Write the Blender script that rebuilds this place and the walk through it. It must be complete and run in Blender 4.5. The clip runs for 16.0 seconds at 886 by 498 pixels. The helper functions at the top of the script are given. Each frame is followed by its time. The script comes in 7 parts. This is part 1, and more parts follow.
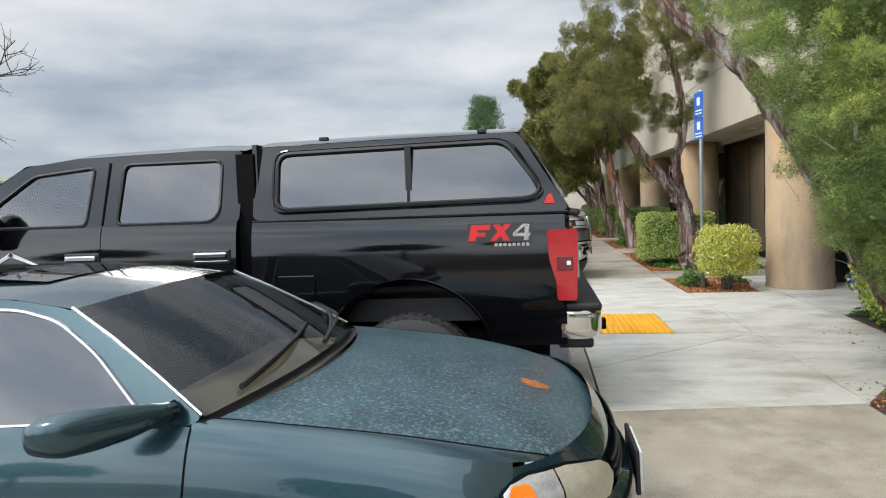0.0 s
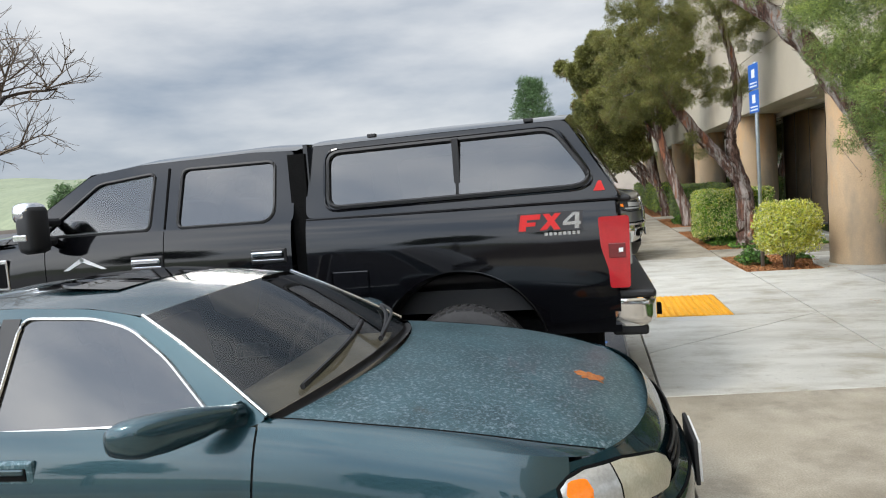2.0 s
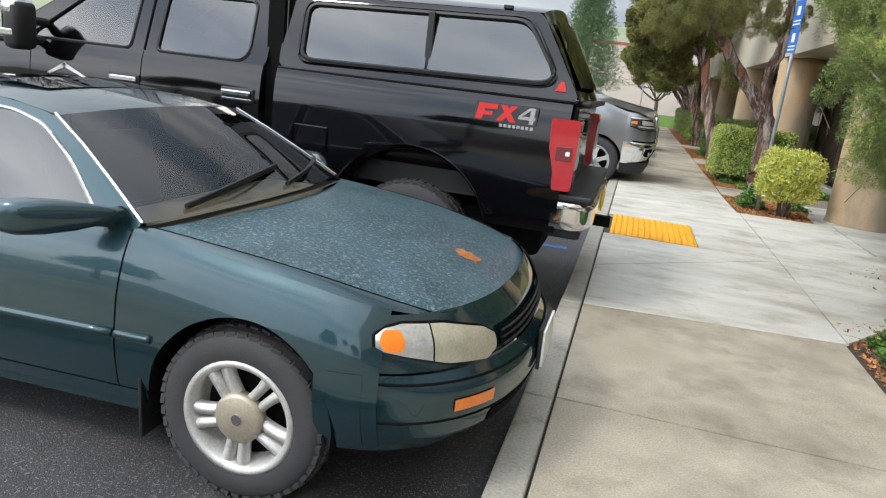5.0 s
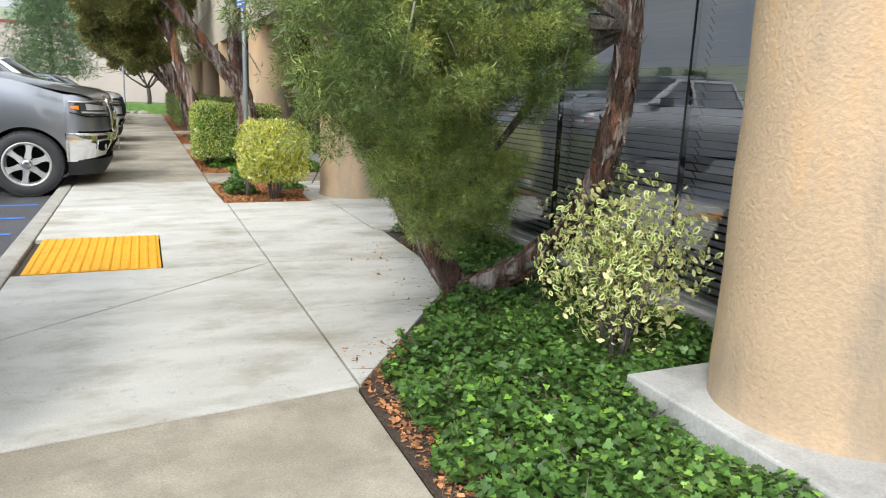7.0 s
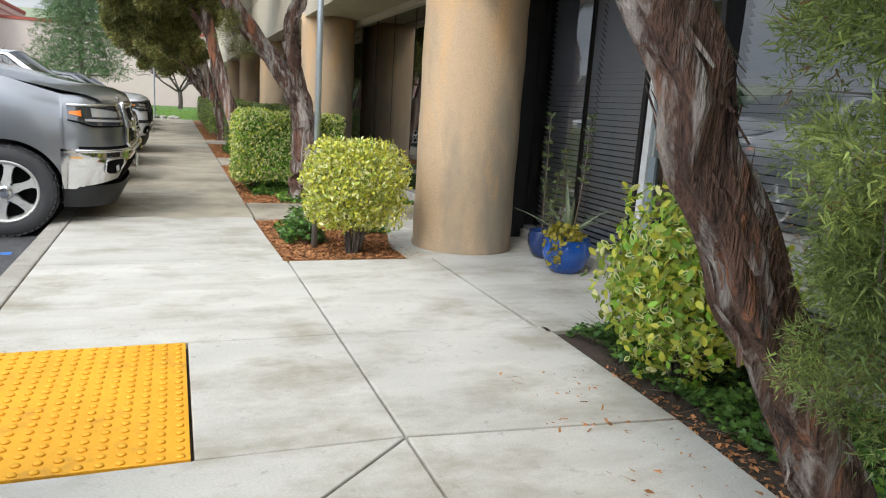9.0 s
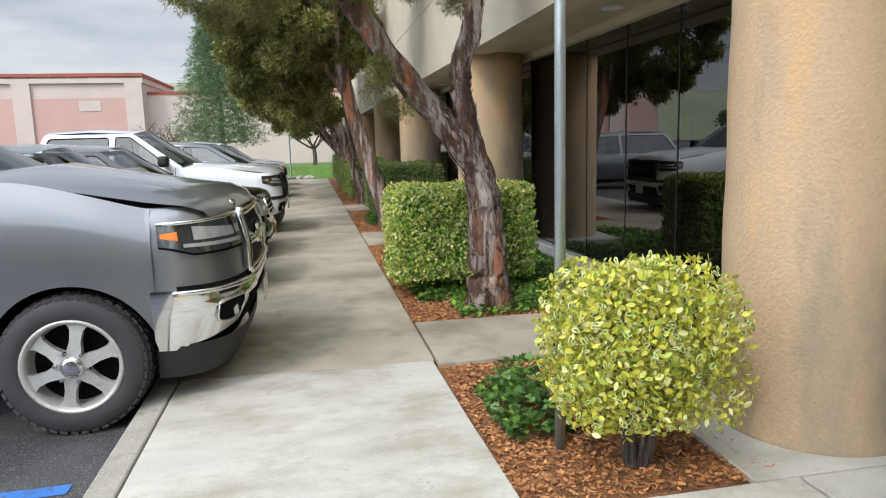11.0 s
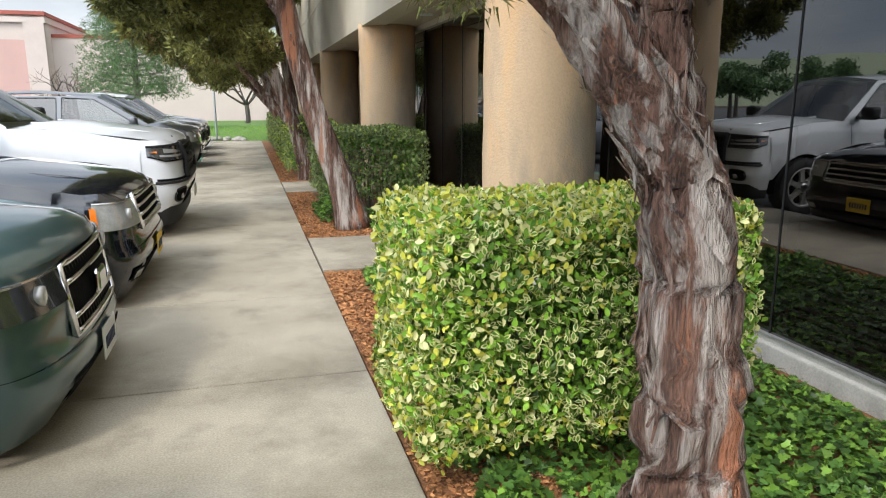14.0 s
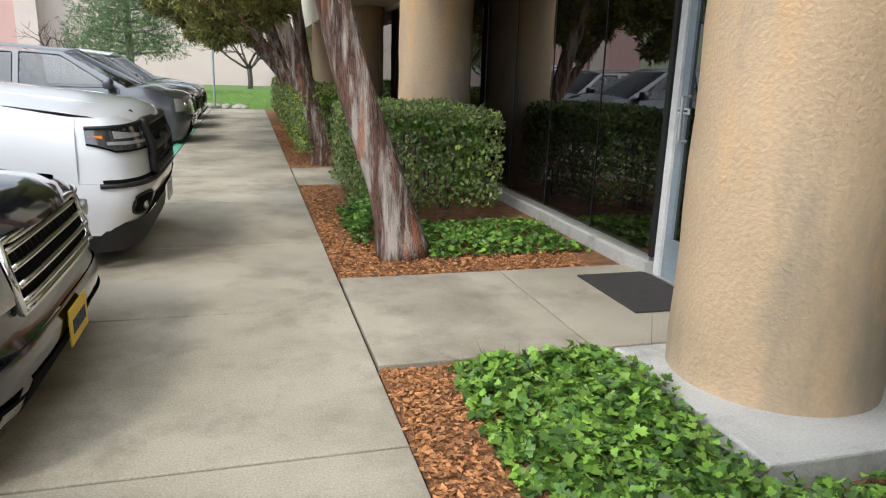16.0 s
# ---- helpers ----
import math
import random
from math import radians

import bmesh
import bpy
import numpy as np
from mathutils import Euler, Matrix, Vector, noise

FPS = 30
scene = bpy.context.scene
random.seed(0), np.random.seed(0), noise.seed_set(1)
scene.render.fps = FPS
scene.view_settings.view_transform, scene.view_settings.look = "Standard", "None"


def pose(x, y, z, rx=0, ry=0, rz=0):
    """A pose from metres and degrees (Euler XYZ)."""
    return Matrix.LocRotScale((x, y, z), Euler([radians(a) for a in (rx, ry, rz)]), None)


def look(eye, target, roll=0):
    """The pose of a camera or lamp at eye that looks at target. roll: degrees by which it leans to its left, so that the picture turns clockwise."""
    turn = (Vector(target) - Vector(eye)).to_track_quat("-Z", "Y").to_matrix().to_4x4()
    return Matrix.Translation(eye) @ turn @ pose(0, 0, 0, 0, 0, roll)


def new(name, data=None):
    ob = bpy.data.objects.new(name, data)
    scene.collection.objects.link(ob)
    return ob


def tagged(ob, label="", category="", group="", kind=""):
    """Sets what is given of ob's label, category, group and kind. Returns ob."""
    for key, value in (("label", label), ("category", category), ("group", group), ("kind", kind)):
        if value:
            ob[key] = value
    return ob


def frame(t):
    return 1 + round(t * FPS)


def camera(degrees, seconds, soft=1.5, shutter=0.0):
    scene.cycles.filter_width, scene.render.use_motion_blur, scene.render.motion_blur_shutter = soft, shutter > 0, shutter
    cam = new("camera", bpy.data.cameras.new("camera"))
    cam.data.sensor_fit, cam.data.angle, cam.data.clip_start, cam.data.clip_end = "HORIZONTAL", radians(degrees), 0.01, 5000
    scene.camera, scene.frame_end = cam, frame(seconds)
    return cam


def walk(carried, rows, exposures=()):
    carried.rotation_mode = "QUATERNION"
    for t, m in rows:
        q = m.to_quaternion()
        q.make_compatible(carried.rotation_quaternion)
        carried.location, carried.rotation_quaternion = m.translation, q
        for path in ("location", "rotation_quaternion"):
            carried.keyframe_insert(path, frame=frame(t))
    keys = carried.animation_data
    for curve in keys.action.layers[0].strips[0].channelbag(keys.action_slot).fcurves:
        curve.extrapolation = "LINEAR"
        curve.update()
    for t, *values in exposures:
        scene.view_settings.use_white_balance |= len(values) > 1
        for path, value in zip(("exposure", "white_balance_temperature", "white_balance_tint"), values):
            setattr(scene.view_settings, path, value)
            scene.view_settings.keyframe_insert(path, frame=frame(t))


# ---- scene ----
cam = camera(65.6, 16.0, soft=1.1)
PATH = [
    (0, (0.455, 0.796, 1.42), (0.178, 2.773, 1.289), -2.1),
    (0.5, (0.456, 0.78, 1.437), (0.145, 2.752, 1.301), -2.2),
    (1, (0.453, 0.775, 1.44), (0.13, 2.745, 1.312), -2.4),
    (1.5, (0.462, 0.795, 1.425), (0.119, 2.761, 1.304), -2.8),
    (2, (0.468, 0.769, 1.469), (0.042, 2.716, 1.302), -4.5),
    (2.5, (0.429, 0.772, 1.453), (-0.209, 2.656, 1.238), -5.3),
    (3, (0.412, 0.799, 1.415), (-0.611, 2.495, 1.139), -4.6),
    (3.5, (0.514, 0.75, 1.399), (-0.527, 2.404, 0.972), 0.4),
    (4, (0.624, 0.758, 1.372), (-0.417, 2.367, 0.8), 0.9),
    (4.2, (0.698, 0.782, 1.409), (-0.316, 2.397, 0.807), 1.3),
    (4.5, (0.836, 0.71, 1.393), (-0.051, 2.412, 0.828), 3.9),
    (5, (1.015, 0.735, 1.426), (0.536, 2.613, 0.935), 6.6),
    (5.2, (1.069, 0.834, 1.421), (0.768, 2.756, 0.959), 6.2),
    (7.3, (1.783, 3.271, 1.24), (2.6, 5.046, 0.814), 2.4),
    (7.5, (1.776, 3.596, 1.214), (2.571, 5.383, 0.796), 3.3),
    (8, (1.766, 4.264, 1.263), (2.45, 6.113, 0.927), 3.1),
    (8.5, (1.828, 5.033, 1.245), (2.583, 6.853, 0.901), 3.9),
    (9, (1.78, 5.755, 1.249), (2.504, 7.576, 0.85), 3.8),
    (9.5, (1.739, 6.526, 1.275), (2.373, 8.381, 0.876), 3.3),
    (10, (1.723, 7.234, 1.344), (2.257, 9.13, 0.998), 2.6),
    (10.2, (1.754, 7.531, 1.376), (2.232, 9.444, 1.045), 1.9),
    (12.3, (1.785, 10.322, 1.596), (2.139, 12.268, 1.297), -3.9),
    (12.5, (1.825, 10.622, 1.584), (2.229, 12.558, 1.286), -3.1),
    (13, (1.9, 11.386, 1.54), (2.458, 13.276, 1.198), -0.6),
    (13.5, (1.97, 12.105, 1.491), (2.707, 13.9, 1.006), 1.0),
    (14, (1.971, 12.846, 1.454), (2.506, 14.727, 1.033), 0.0),
    (14.5, (2.054, 13.616, 1.389), (2.467, 15.542, 1.043), -1.2),
    (15, (2.046, 14.294, 1.401), (2.44, 16.217, 1.018), -0.6),
    (15.5, (2.059, 15.0, 1.391), (2.51, 16.893, 0.928), 1.3),
    (16, (1.992, 15.689, 1.412), (2.524, 17.551, 0.912), 1.8),
]
walk(cam, [(t, look(eye, target, roll)) for t, eye, target, roll in PATH],
     exposures=[(0, 0.2), (5, 0.3), (7.3, 0.48), (10, 0.25), (12.3, 0.5), (13.5, 0.65), (14.5, 0.52), (15.5, 0.45), (16, 0.45)])

# ---- world and sun: bright overcast ----
SUN_EL, SUN_AZ = radians(46), radians(222)
world = bpy.data.worlds.new("overcast_sky")
scene.world = world
world.use_nodes = True
wn, wl = world.node_tree.nodes, world.node_tree.links
wn.clear()
w_out, w_bg = wn.new("ShaderNodeOutputWorld"), wn.new("ShaderNodeBackground")
w_sky = wn.new("ShaderNodeTexSky")
w_sky.sky_type, w_sky.sun_disc, w_sky.sun_elevation, w_sky.sun_rotation = "NISHITA", False, SUN_EL, SUN_AZ
w_co, w_map = wn.new("ShaderNodeTexCoord"), wn.new("ShaderNodeMapping")
w_map.inputs["Scale"].default_value = (1.6, 1.6, 5.5)
w_n1 = wn.new("ShaderNodeTexNoise")
w_n1.inputs["Scale"].default_value, w_n1.inputs["Detail"].default_value, w_n1.inputs["Roughness"].default_value = 1.5, 7, 0.52
w_ramp = wn.new("ShaderNodeValToRGB")
w_ramp.color_ramp.elements[0].position, w_ramp.color_ramp.elements[0].color = 0.36, (3.6, 4.3, 5.3, 1)
w_ramp.color_ramp.elements[1].position, w_ramp.color_ramp.elements[1].color = 0.66, (8.6, 8.8, 9.0, 1)
w_mix = wn.new("ShaderNodeMix")
w_mix.data_type = "RGBA"
w_mix.inputs[0].default_value = 0.9
wl.new(w_co.outputs["Generated"], w_map.inputs["Vector"])
wl.new(w_map.outputs[0], w_n1.inputs["Vector"])
wl.new(w_n1.outputs["Fac"], w_ramp.inputs[0])
wl.new(w_sky.outputs[0], w_mix.inputs[6])
wl.new(w_ramp.outputs[0], w_mix.inputs[7])
# thin cloud glows round the hidden sun
w_dot = wn.new("ShaderNodeVectorMath")
w_dot.operation = "DOT_PRODUCT"
w_dot.inputs[1].default_value = (math.sin(SUN_AZ) * math.cos(SUN_EL), math.cos(SUN_AZ) * math.cos(SUN_EL), math.sin(SUN_EL))
w_glow = wn.new("ShaderNodeMapRange")
w_glow.interpolation_type = "SMOOTHERSTEP"
w_glow.inputs["From Min"].default_value, w_glow.inputs["From Max"].default_value = 0.05, 1.0
w_glow.inputs["To Min"].default_value, w_glow.inputs["To Max"].default_value = 1.1, 4.6
w_mul = wn.new("ShaderNodeVectorMath")
w_mul.operation = "SCALE"
wl.new(w_co.outputs["Generated"], w_dot.inputs[0])
wl.new(w_dot.outputs["Value"], w_glow.inputs[0])
wl.new(w_mix.outputs[2], w_mul.inputs[0])
wl.new(w_glow.outputs[0], w_mul.inputs["Scale"])
wl.new(w_mul.outputs[0], w_bg.inputs["Color"])
w_bg.inputs["Strength"].default_value = 0.078
wl.new(w_bg.outputs[0], w_out.inputs["Surface"])

sun_data = bpy.data.lights.new("sun", "SUN")
sun_data.energy, sun_data.angle, sun_data.color = 1.3, radians(10), (1.0, 0.95, 0.87)
sun = new("sun", sun_data)
sun.matrix_world = look((math.sin(SUN_AZ) * math.cos(SUN_EL) * 40, math.cos(SUN_AZ) * math.cos(SUN_EL) * 40, math.sin(SUN_EL) * 40), (0, 0, 0))


# ---- materials ----
def rgb(c):
    return (*c, 1.0)


def mat(name, base, rough=0.6, metal=0.0, dark=None, scale=6.0, fine=60.0, bump=0.2, spec=0.5, amount=0.6, coat=0.0, island=0.0, objrand=0.0, dist=0.01, stretch=None):
    """Two scales of noise in colour and relief, in metres."""
    m = bpy.data.materials.new(name)
    m.use_nodes = True
    n, l = m.node_tree.nodes, m.node_tree.links
    b = n["Principled BSDF"]
    b.inputs["Roughness"].default_value, b.inputs["Metallic"].default_value = rough, metal
    b.inputs["Specular IOR Level"].default_value = spec
    b.inputs["Coat Weight"].default_value, b.inputs["Coat Roughness"].default_value = coat, 0.04
    co = n.new("ShaderNodeTexCoord")
    mp = n.new("ShaderNodeMapping")
    if stretch:
        mp.inputs["Scale"].default_value = stretch
    l.new(co.outputs["Object"], mp.inputs[0])
    big, small = n.new("ShaderNodeTexNoise"), n.new("ShaderNodeTexNoise")
    big.inputs["Scale"].default_value, big.inputs["Detail"].default_value = scale, 6
    small.inputs["Scale"].default_value, small.inputs["Detail"].default_value = fine, 4
    for t in (big, small):
        l.new(mp.outputs[0], t.inputs["Vector"])
    avg = n.new("ShaderNodeMath")
    avg.operation = "ADD"
    l.new(big.outputs["Fac"], avg.inputs[0])
    l.new(small.outputs["Fac"], avg.inputs[1])
    rng = n.new("ShaderNodeMapRange")
    rng.inputs["From Min"].default_value, rng.inputs["From Max"].default_value = 0.72, 1.28
    l.new(avg.outputs[0], rng.inputs[0])
    mix = n.new("ShaderNodeMix")
    mix.data_type = "RGBA"
    dark = dark or tuple(v * (1 - 0.45 * amount) for v in base)
    mix.inputs[6].default_value, mix.inputs[7].default_value = rgb(dark), rgb(base)
    l.new(rng.outputs[0], mix.inputs[0])
    colour = mix.outputs[2]
    if island or objrand:
        hsv = n.new("ShaderNodeHueSaturation")
        if island:
            g = n.new("ShaderNodeNewGeometry")
            r_out = g.outputs["Random Per Island"]
            k = island
        else:
            g = n.new("ShaderNodeObjectInfo")
            r_out = g.outputs["Random"]
            k = objrand
        r2 = n.new("ShaderNodeMapRange")
        r2.inputs["To Min"].default_value, r2.inputs["To Max"].default_value = 1 - k, 1 + k
        l.new(r_out, r2.inputs[0])
        l.new(r2.outputs[0], hsv.inputs["Value"])
        l.new(colour, hsv.inputs["Color"])
        colour = hsv.outputs[0]
    l.new(colour, b.inputs["Base Color"])
    if bump:
        bp = n.new("ShaderNodeBump")
        bp.inputs["Strength"].default_value, bp.inputs["Distance"].default_value = bump, dist
        l.new(avg.outputs[0], bp.inputs["Height"])
        l.new(bp.outputs[0], b.inputs["Normal"])
    return m


def stains(m, colour, scale, lo, hi, detail=8, factor=1.0, stretch=None, seed=0.0):
    """Lays stains of their own shape over a material's base colour."""
    n, l = m.node_tree.nodes, m.node_tree.links
    b = n["Principled BSDF"]
    src = b.inputs["Base Color"].links[0].from_socket
    co, mp, tx, rg = n.new("ShaderNodeTexCoord"), n.new("ShaderNodeMapping"), n.new("ShaderNodeTexNoise"), n.new("ShaderNodeMapRange")
    mp.inputs["Location"].default_value = (seed, seed * 0.7, seed * 1.3)
    if stretch:
        mp.inputs["Scale"].default_value = stretch
    tx.inputs["Scale"].default_value, tx.inputs["Detail"].default_value, tx.inputs["Roughness"].default_value = scale, detail, 0.65
    rg.inputs["From Min"].default_value, rg.inputs["From Max"].default_value, rg.inputs["To Max"].default_value = lo, hi, factor
    mx = n.new("ShaderNodeMix")
    mx.data_type = "RGBA"
    mx.inputs[7].default_value = rgb(colour)
    l.new(co.outputs["Object"], mp.inputs[0])
    l.new(mp.outputs[0], tx.inputs["Vector"])
    l.new(tx.outputs["Fac"], rg.inputs[0])
    l.new(rg.outputs[0], mx.inputs[0])
    l.new(src, mx.inputs[6])
    l.new(mx.outputs[2], b.inputs["Base Color"])
    return m


def glass(name, tint, ior=1.9, rough=0.01):
    """Tinted reflective pane: see-through colour under a Fresnel gloss."""
    m = bpy.data.materials.new(name)
    m.use_nodes = True
    n, l = m.node_tree.nodes, m.node_tree.links
    n.clear()
    o, mx, tr, gl, fr = (n.new("ShaderNode" + k) for k in ("OutputMaterial", "MixShader", "BsdfTransparent", "BsdfGlossy", "Fresnel"))
    tr.inputs[0].default_value = rgb(tint)
    gl.inputs["Roughness"].default_value = rough
    fr.inputs["IOR"].default_value = ior
    l.new(fr.outputs[0], mx.inputs[0])
    l.new(tr.outputs[0], mx.inputs[1])
    l.new(gl.outputs[0], mx.inputs[2])
    l.new(mx.outputs[0], o.inputs[0])
    return m


M = {}
M["asphalt"] = stains(stains(mat("asphalt", (0.085, 0.085, 0.089), 0.6, dark=(0.025, 0.025, 0.027), scale=1.3, fine=160, bump=0.9, dist=0.006), (0.015, 0.015, 0.017), 0.5, 0.5, 0.62, factor=0.6), (0.26, 0.25, 0.24), 95, 0.56, 0.64, detail=3, factor=0.75, seed=8)
M["concrete_old"] = stains(stains(mat("concrete_old", (0.47, 0.42, 0.335), 0.8, dark=(0.27, 0.235, 0.175), scale=1.3, fine=110, bump=0.35, dist=0.004, objrand=0.06), (0.15, 0.125, 0.09), 0.8, 0.48, 0.68, factor=0.75), (0.12, 0.10, 0.08), 3.2, 0.52, 0.74, detail=12, factor=0.5, seed=4)
M["concrete_new"] = stains(stains(stains(mat("concrete_new", (0.60, 0.585, 0.53), 0.8, dark=(0.44, 0.425, 0.38), scale=1.4, fine=90, bump=0.2, dist=0.004, stretch=(1, 2.2, 1), objrand=0.04), (0.30, 0.275, 0.215), 0.9, 0.50, 0.72, factor=0.7, stretch=(0.6, 1.8, 1)), (0.19, 0.175, 0.14), 16, 0.60, 0.74, factor=0.5, seed=3), (0.27, 0.235, 0.165), 1.7, 0.49, 0.68, factor=0.75, stretch=(0.8, 1.2, 1), seed=9)
M["kerb"] = stains(mat("kerb", (0.42, 0.40, 0.35), 0.85, dark=(0.27, 0.25, 0.21), scale=3, fine=70, bump=0.4, dist=0.006), (0.13, 0.12, 0.1), 5, 0.55, 0.7, factor=0.7)
M["red_paint"] = stains(mat("red_paint", (0.45, 0.035, 0.04), 0.6, scale=4, fine=40, bump=0.2), (0.25, 0.2, 0.17), 6, 0.6, 0.7, factor=0.5)
M["green_paint"] = mat("green_paint", (0.14, 0.42, 0.3), 0.6, scale=4, fine=40, bump=0.2)
M["blue_paint"] = stains(mat("blue_paint", (0.05, 0.2, 0.6), 0.6, scale=4, fine=60, bump=0.2), (0.06, 0.06, 0.07), 9, 0.5, 0.65, factor=0.8)
M["white_line"] = stains(mat("white_line", (0.7, 0.7, 0.7), 0.6, scale=4, fine=60, bump=0.2), (0.08, 0.08, 0.08), 9, 0.52, 0.65, factor=0.8)
M["tactile"] = stains(mat("tactile_yellow", (0.85, 0.42, 0.02), 0.6, dark=(0.68, 0.32, 0.015), scale=3, fine=120, bump=0.3, dist=0.003), (0.3, 0.15, 0.03), 3.5, 0.55, 0.72, factor=0.75)
M["joint"] = mat("joint_dirt", (0.06, 0.052, 0.042), 0.95, scale=8, fine=80, bump=0.5)
M["stucco"] = stains(stains(mat("stucco_tan", (0.56, 0.40, 0.25), 0.85, dark=(0.46, 0.335, 0.215), scale=2.2, fine=55, bump=0.55, dist=0.012), (0.31, 0.26, 0.195), 1.3, 0.47, 0.62, factor=0.9, stretch=(1, 1, 0.3)), (0.68, 0.40, 0.18), 1.2, 0.55, 0.66, factor=0.75, stretch=(1, 1, 0.3), seed=7)
M["fascia"] = stains(mat("fascia_cream", (0.6, 0.53, 0.41), 0.85, dark=(0.52, 0.455, 0.35), scale=1.5, fine=70, bump=0.3, dist=0.006), (0.42, 0.36, 0.27), 0.8, 0.5, 0.75, factor=0.5, stretch=(1, 1, 0.3))
M["soffit"] = mat("soffit_cream", (0.58, 0.49, 0.36), 0.85, scale=1.5, fine=70, bump=0.2)
M["sill"] = stains(mat("sill_concrete", (0.52, 0.51, 0.48), 0.8, scale=3, fine=80, bump=0.3), (0.2, 0.19, 0.17), 4, 0.5, 0.7, factor=0.6)
M["alu"] = mat("aluminium_frame", (0.62, 0.62, 0.6), 0.35, 0.7, scale=8, fine=90, bump=0.03)
M["frame_white"] = stains(mat("frame_white", (0.74, 0.74, 0.72), 0.5, scale=8, fine=90, bump=0.03), (0.3, 0.29, 0.27), 7, 0.6, 0.75, factor=0.5)
M["frame_dark"] = mat("frame_dark", (0.03, 0.03, 0.032), 0.4, 0.4, scale=8, fine=90, bump=0.03)
M["door_grey"] = mat("door_grey_blue", (0.3, 0.36, 0.4), 0.45, 0.2, scale=5, fine=70, bump=0.05)
M["dark_glass"] = glass("dark_glass", (0.12, 0.12, 0.13), 2.5)
M["blind_glass"] = glass("blind_glass", (0.85, 0.86, 0.88), 2.9)
M["blind"] = mat("blind_dark", (0.10, 0.085, 0.075), 0.6, scale=3, fine=60, bump=0.05, amount=0.3)
M["blind_grey"] = mat("blind_grey", (0.68, 0.69, 0.70), 0.55, scale=3, fine=60, bump=0.05, amount=0.3)
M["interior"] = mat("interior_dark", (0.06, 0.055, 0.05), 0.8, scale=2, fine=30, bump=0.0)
M["mat_rubber"] = mat("mat_rubber", (0.05, 0.045, 0.042), 0.85, scale=10, fine=200, bump=0.8, dist=0.004)
M["mulch"] = stains(mat("mulch", (0.40, 0.18, 0.075), 0.95, dark=(0.18, 0.08, 0.038), scale=14, fine=130, bump=1.0, dist=0.02), (0.07, 0.045, 0.03), 2, 0.5, 0.75, factor=0.6)
M["chip"] = mat("bark_chip", (0.50, 0.23, 0.09), 0.9, dark=(0.32, 0.14, 0.055), scale=20, fine=150, bump=0.3, island=0.55)
M["soil"] = stains(mat("soil", (0.085, 0.06, 0.042), 0.95, scale=6, fine=90, bump=1.0, dist=0.02), (0.2, 0.12, 0.07), 7, 0.55, 0.7, factor=0.5)
M["lawn"] = mat("lawn", (0.13, 0.24, 0.045), 0.9, dark=(0.07, 0.14, 0.025), scale=0.9, fine=40, bump=1.0, dist=0.05)
M["hill"] = stains(mat("hill_grass", (0.27, 0.30, 0.19), 0.95, dark=(0.19, 0.22, 0.14), scale=0.03, fine=0.4, bump=0.3, dist=0.5), (0.10, 0.14, 0.05), 0.05, 0.6, 0.7, factor=0.7)
M["far_wall"] = stains(mat("far_wall", (0.56, 0.47, 0.42), 0.85, dark=(0.5, 0.42, 0.37), scale=0.5, fine=20, bump=0.1), (0.42, 0.36, 0.32), 0.4, 0.5, 0.7, factor=0.5)
M["far_pink"] = mat("far_pink", (0.52, 0.33, 0.29), 0.85, dark=(0.47, 0.3, 0.26), scale=0.5, fine=20, bump=0.1)
M["red_cap"] = mat("red_cap", (0.36, 0.09, 0.06), 0.7, scale=1, fine=20, bump=0.1)
M["steel"] = mat("galvanised_steel", (0.42, 0.47, 0.5), 0.4, 0.6, scale=6, fine=90, bump=0.05)
M["blue_sign"] = mat("blue_sign", (0.02, 0.13, 0.5), 0.45, scale=5, fine=60, bump=0.0, amount=0.2)
M["white_sign"] = mat("white_lettering", (0.8, 0.8, 0.8), 0.5, scale=5, fine=60, bump=0.0, amount=0.1)
M["blue_pot"] = mat("glazed_blue", (0.012, 0.10, 0.42), 0.12, dark=(0.008, 0.06, 0.3), scale=9, fine=60, bump=0.05, coat=0.5)
M["navy_pot"] = mat("glazed_navy", (0.012, 0.04, 0.16), 0.15, scale=9, fine=60, bump=0.05, coat=0.5)

# ---- helpers for parts ----


def link(name, bm, material, parent=None, label="", smooth=False):
    me = bpy.data.meshes.new(name)
    bm.normal_update()
    bm.to_mesh(me)
    bm.free()
    if smooth:
        me.polygons.foreach_set("use_smooth", [True] * len(me.polygons))
    me.materials.append(material)
    ob = new(name, me)
    if parent is not None:
        ob.parent = parent
    if label:
        ob["label"] = label
    return ob


def part(name, bm, material, parent, label="", smooth=False):
    return link(name, bm, material, parent, label, smooth)


def np_mesh(name, verts, faces, material, parent=None, smooth=False):
    """One mesh from arrays: verts (n, 3), faces (m, k) with k constant."""
    me = bpy.data.meshes.new(name)
    verts, faces = np.asarray(verts, np.float32), np.asarray(faces, np.int32)
    k = faces.shape[1]
    me.vertices.add(len(verts))
    me.vertices.foreach_set("co", verts.ravel())
    me.loops.add(faces.size)
    me.loops.foreach_set("vertex_index", faces.ravel())
    me.polygons.add(len(faces))
    me.polygons.foreach_set("loop_start", np.arange(0, faces.size, k, dtype=np.int32))
    me.update(calc_edges=True)
    if smooth:
        me.polygons.foreach_set("use_smooth", [True] * len(me.polygons))
    me.materials.append(material)
    ob = new(name, me)
    if parent is not None:
        ob.parent = parent
    return ob


def empty(name, m, label, category, group="", kind=""):
    ob = new(name)
    ob.matrix_world = m
    ob.empty_display_size = 0.1
    return tagged(ob, label, category, group, kind)


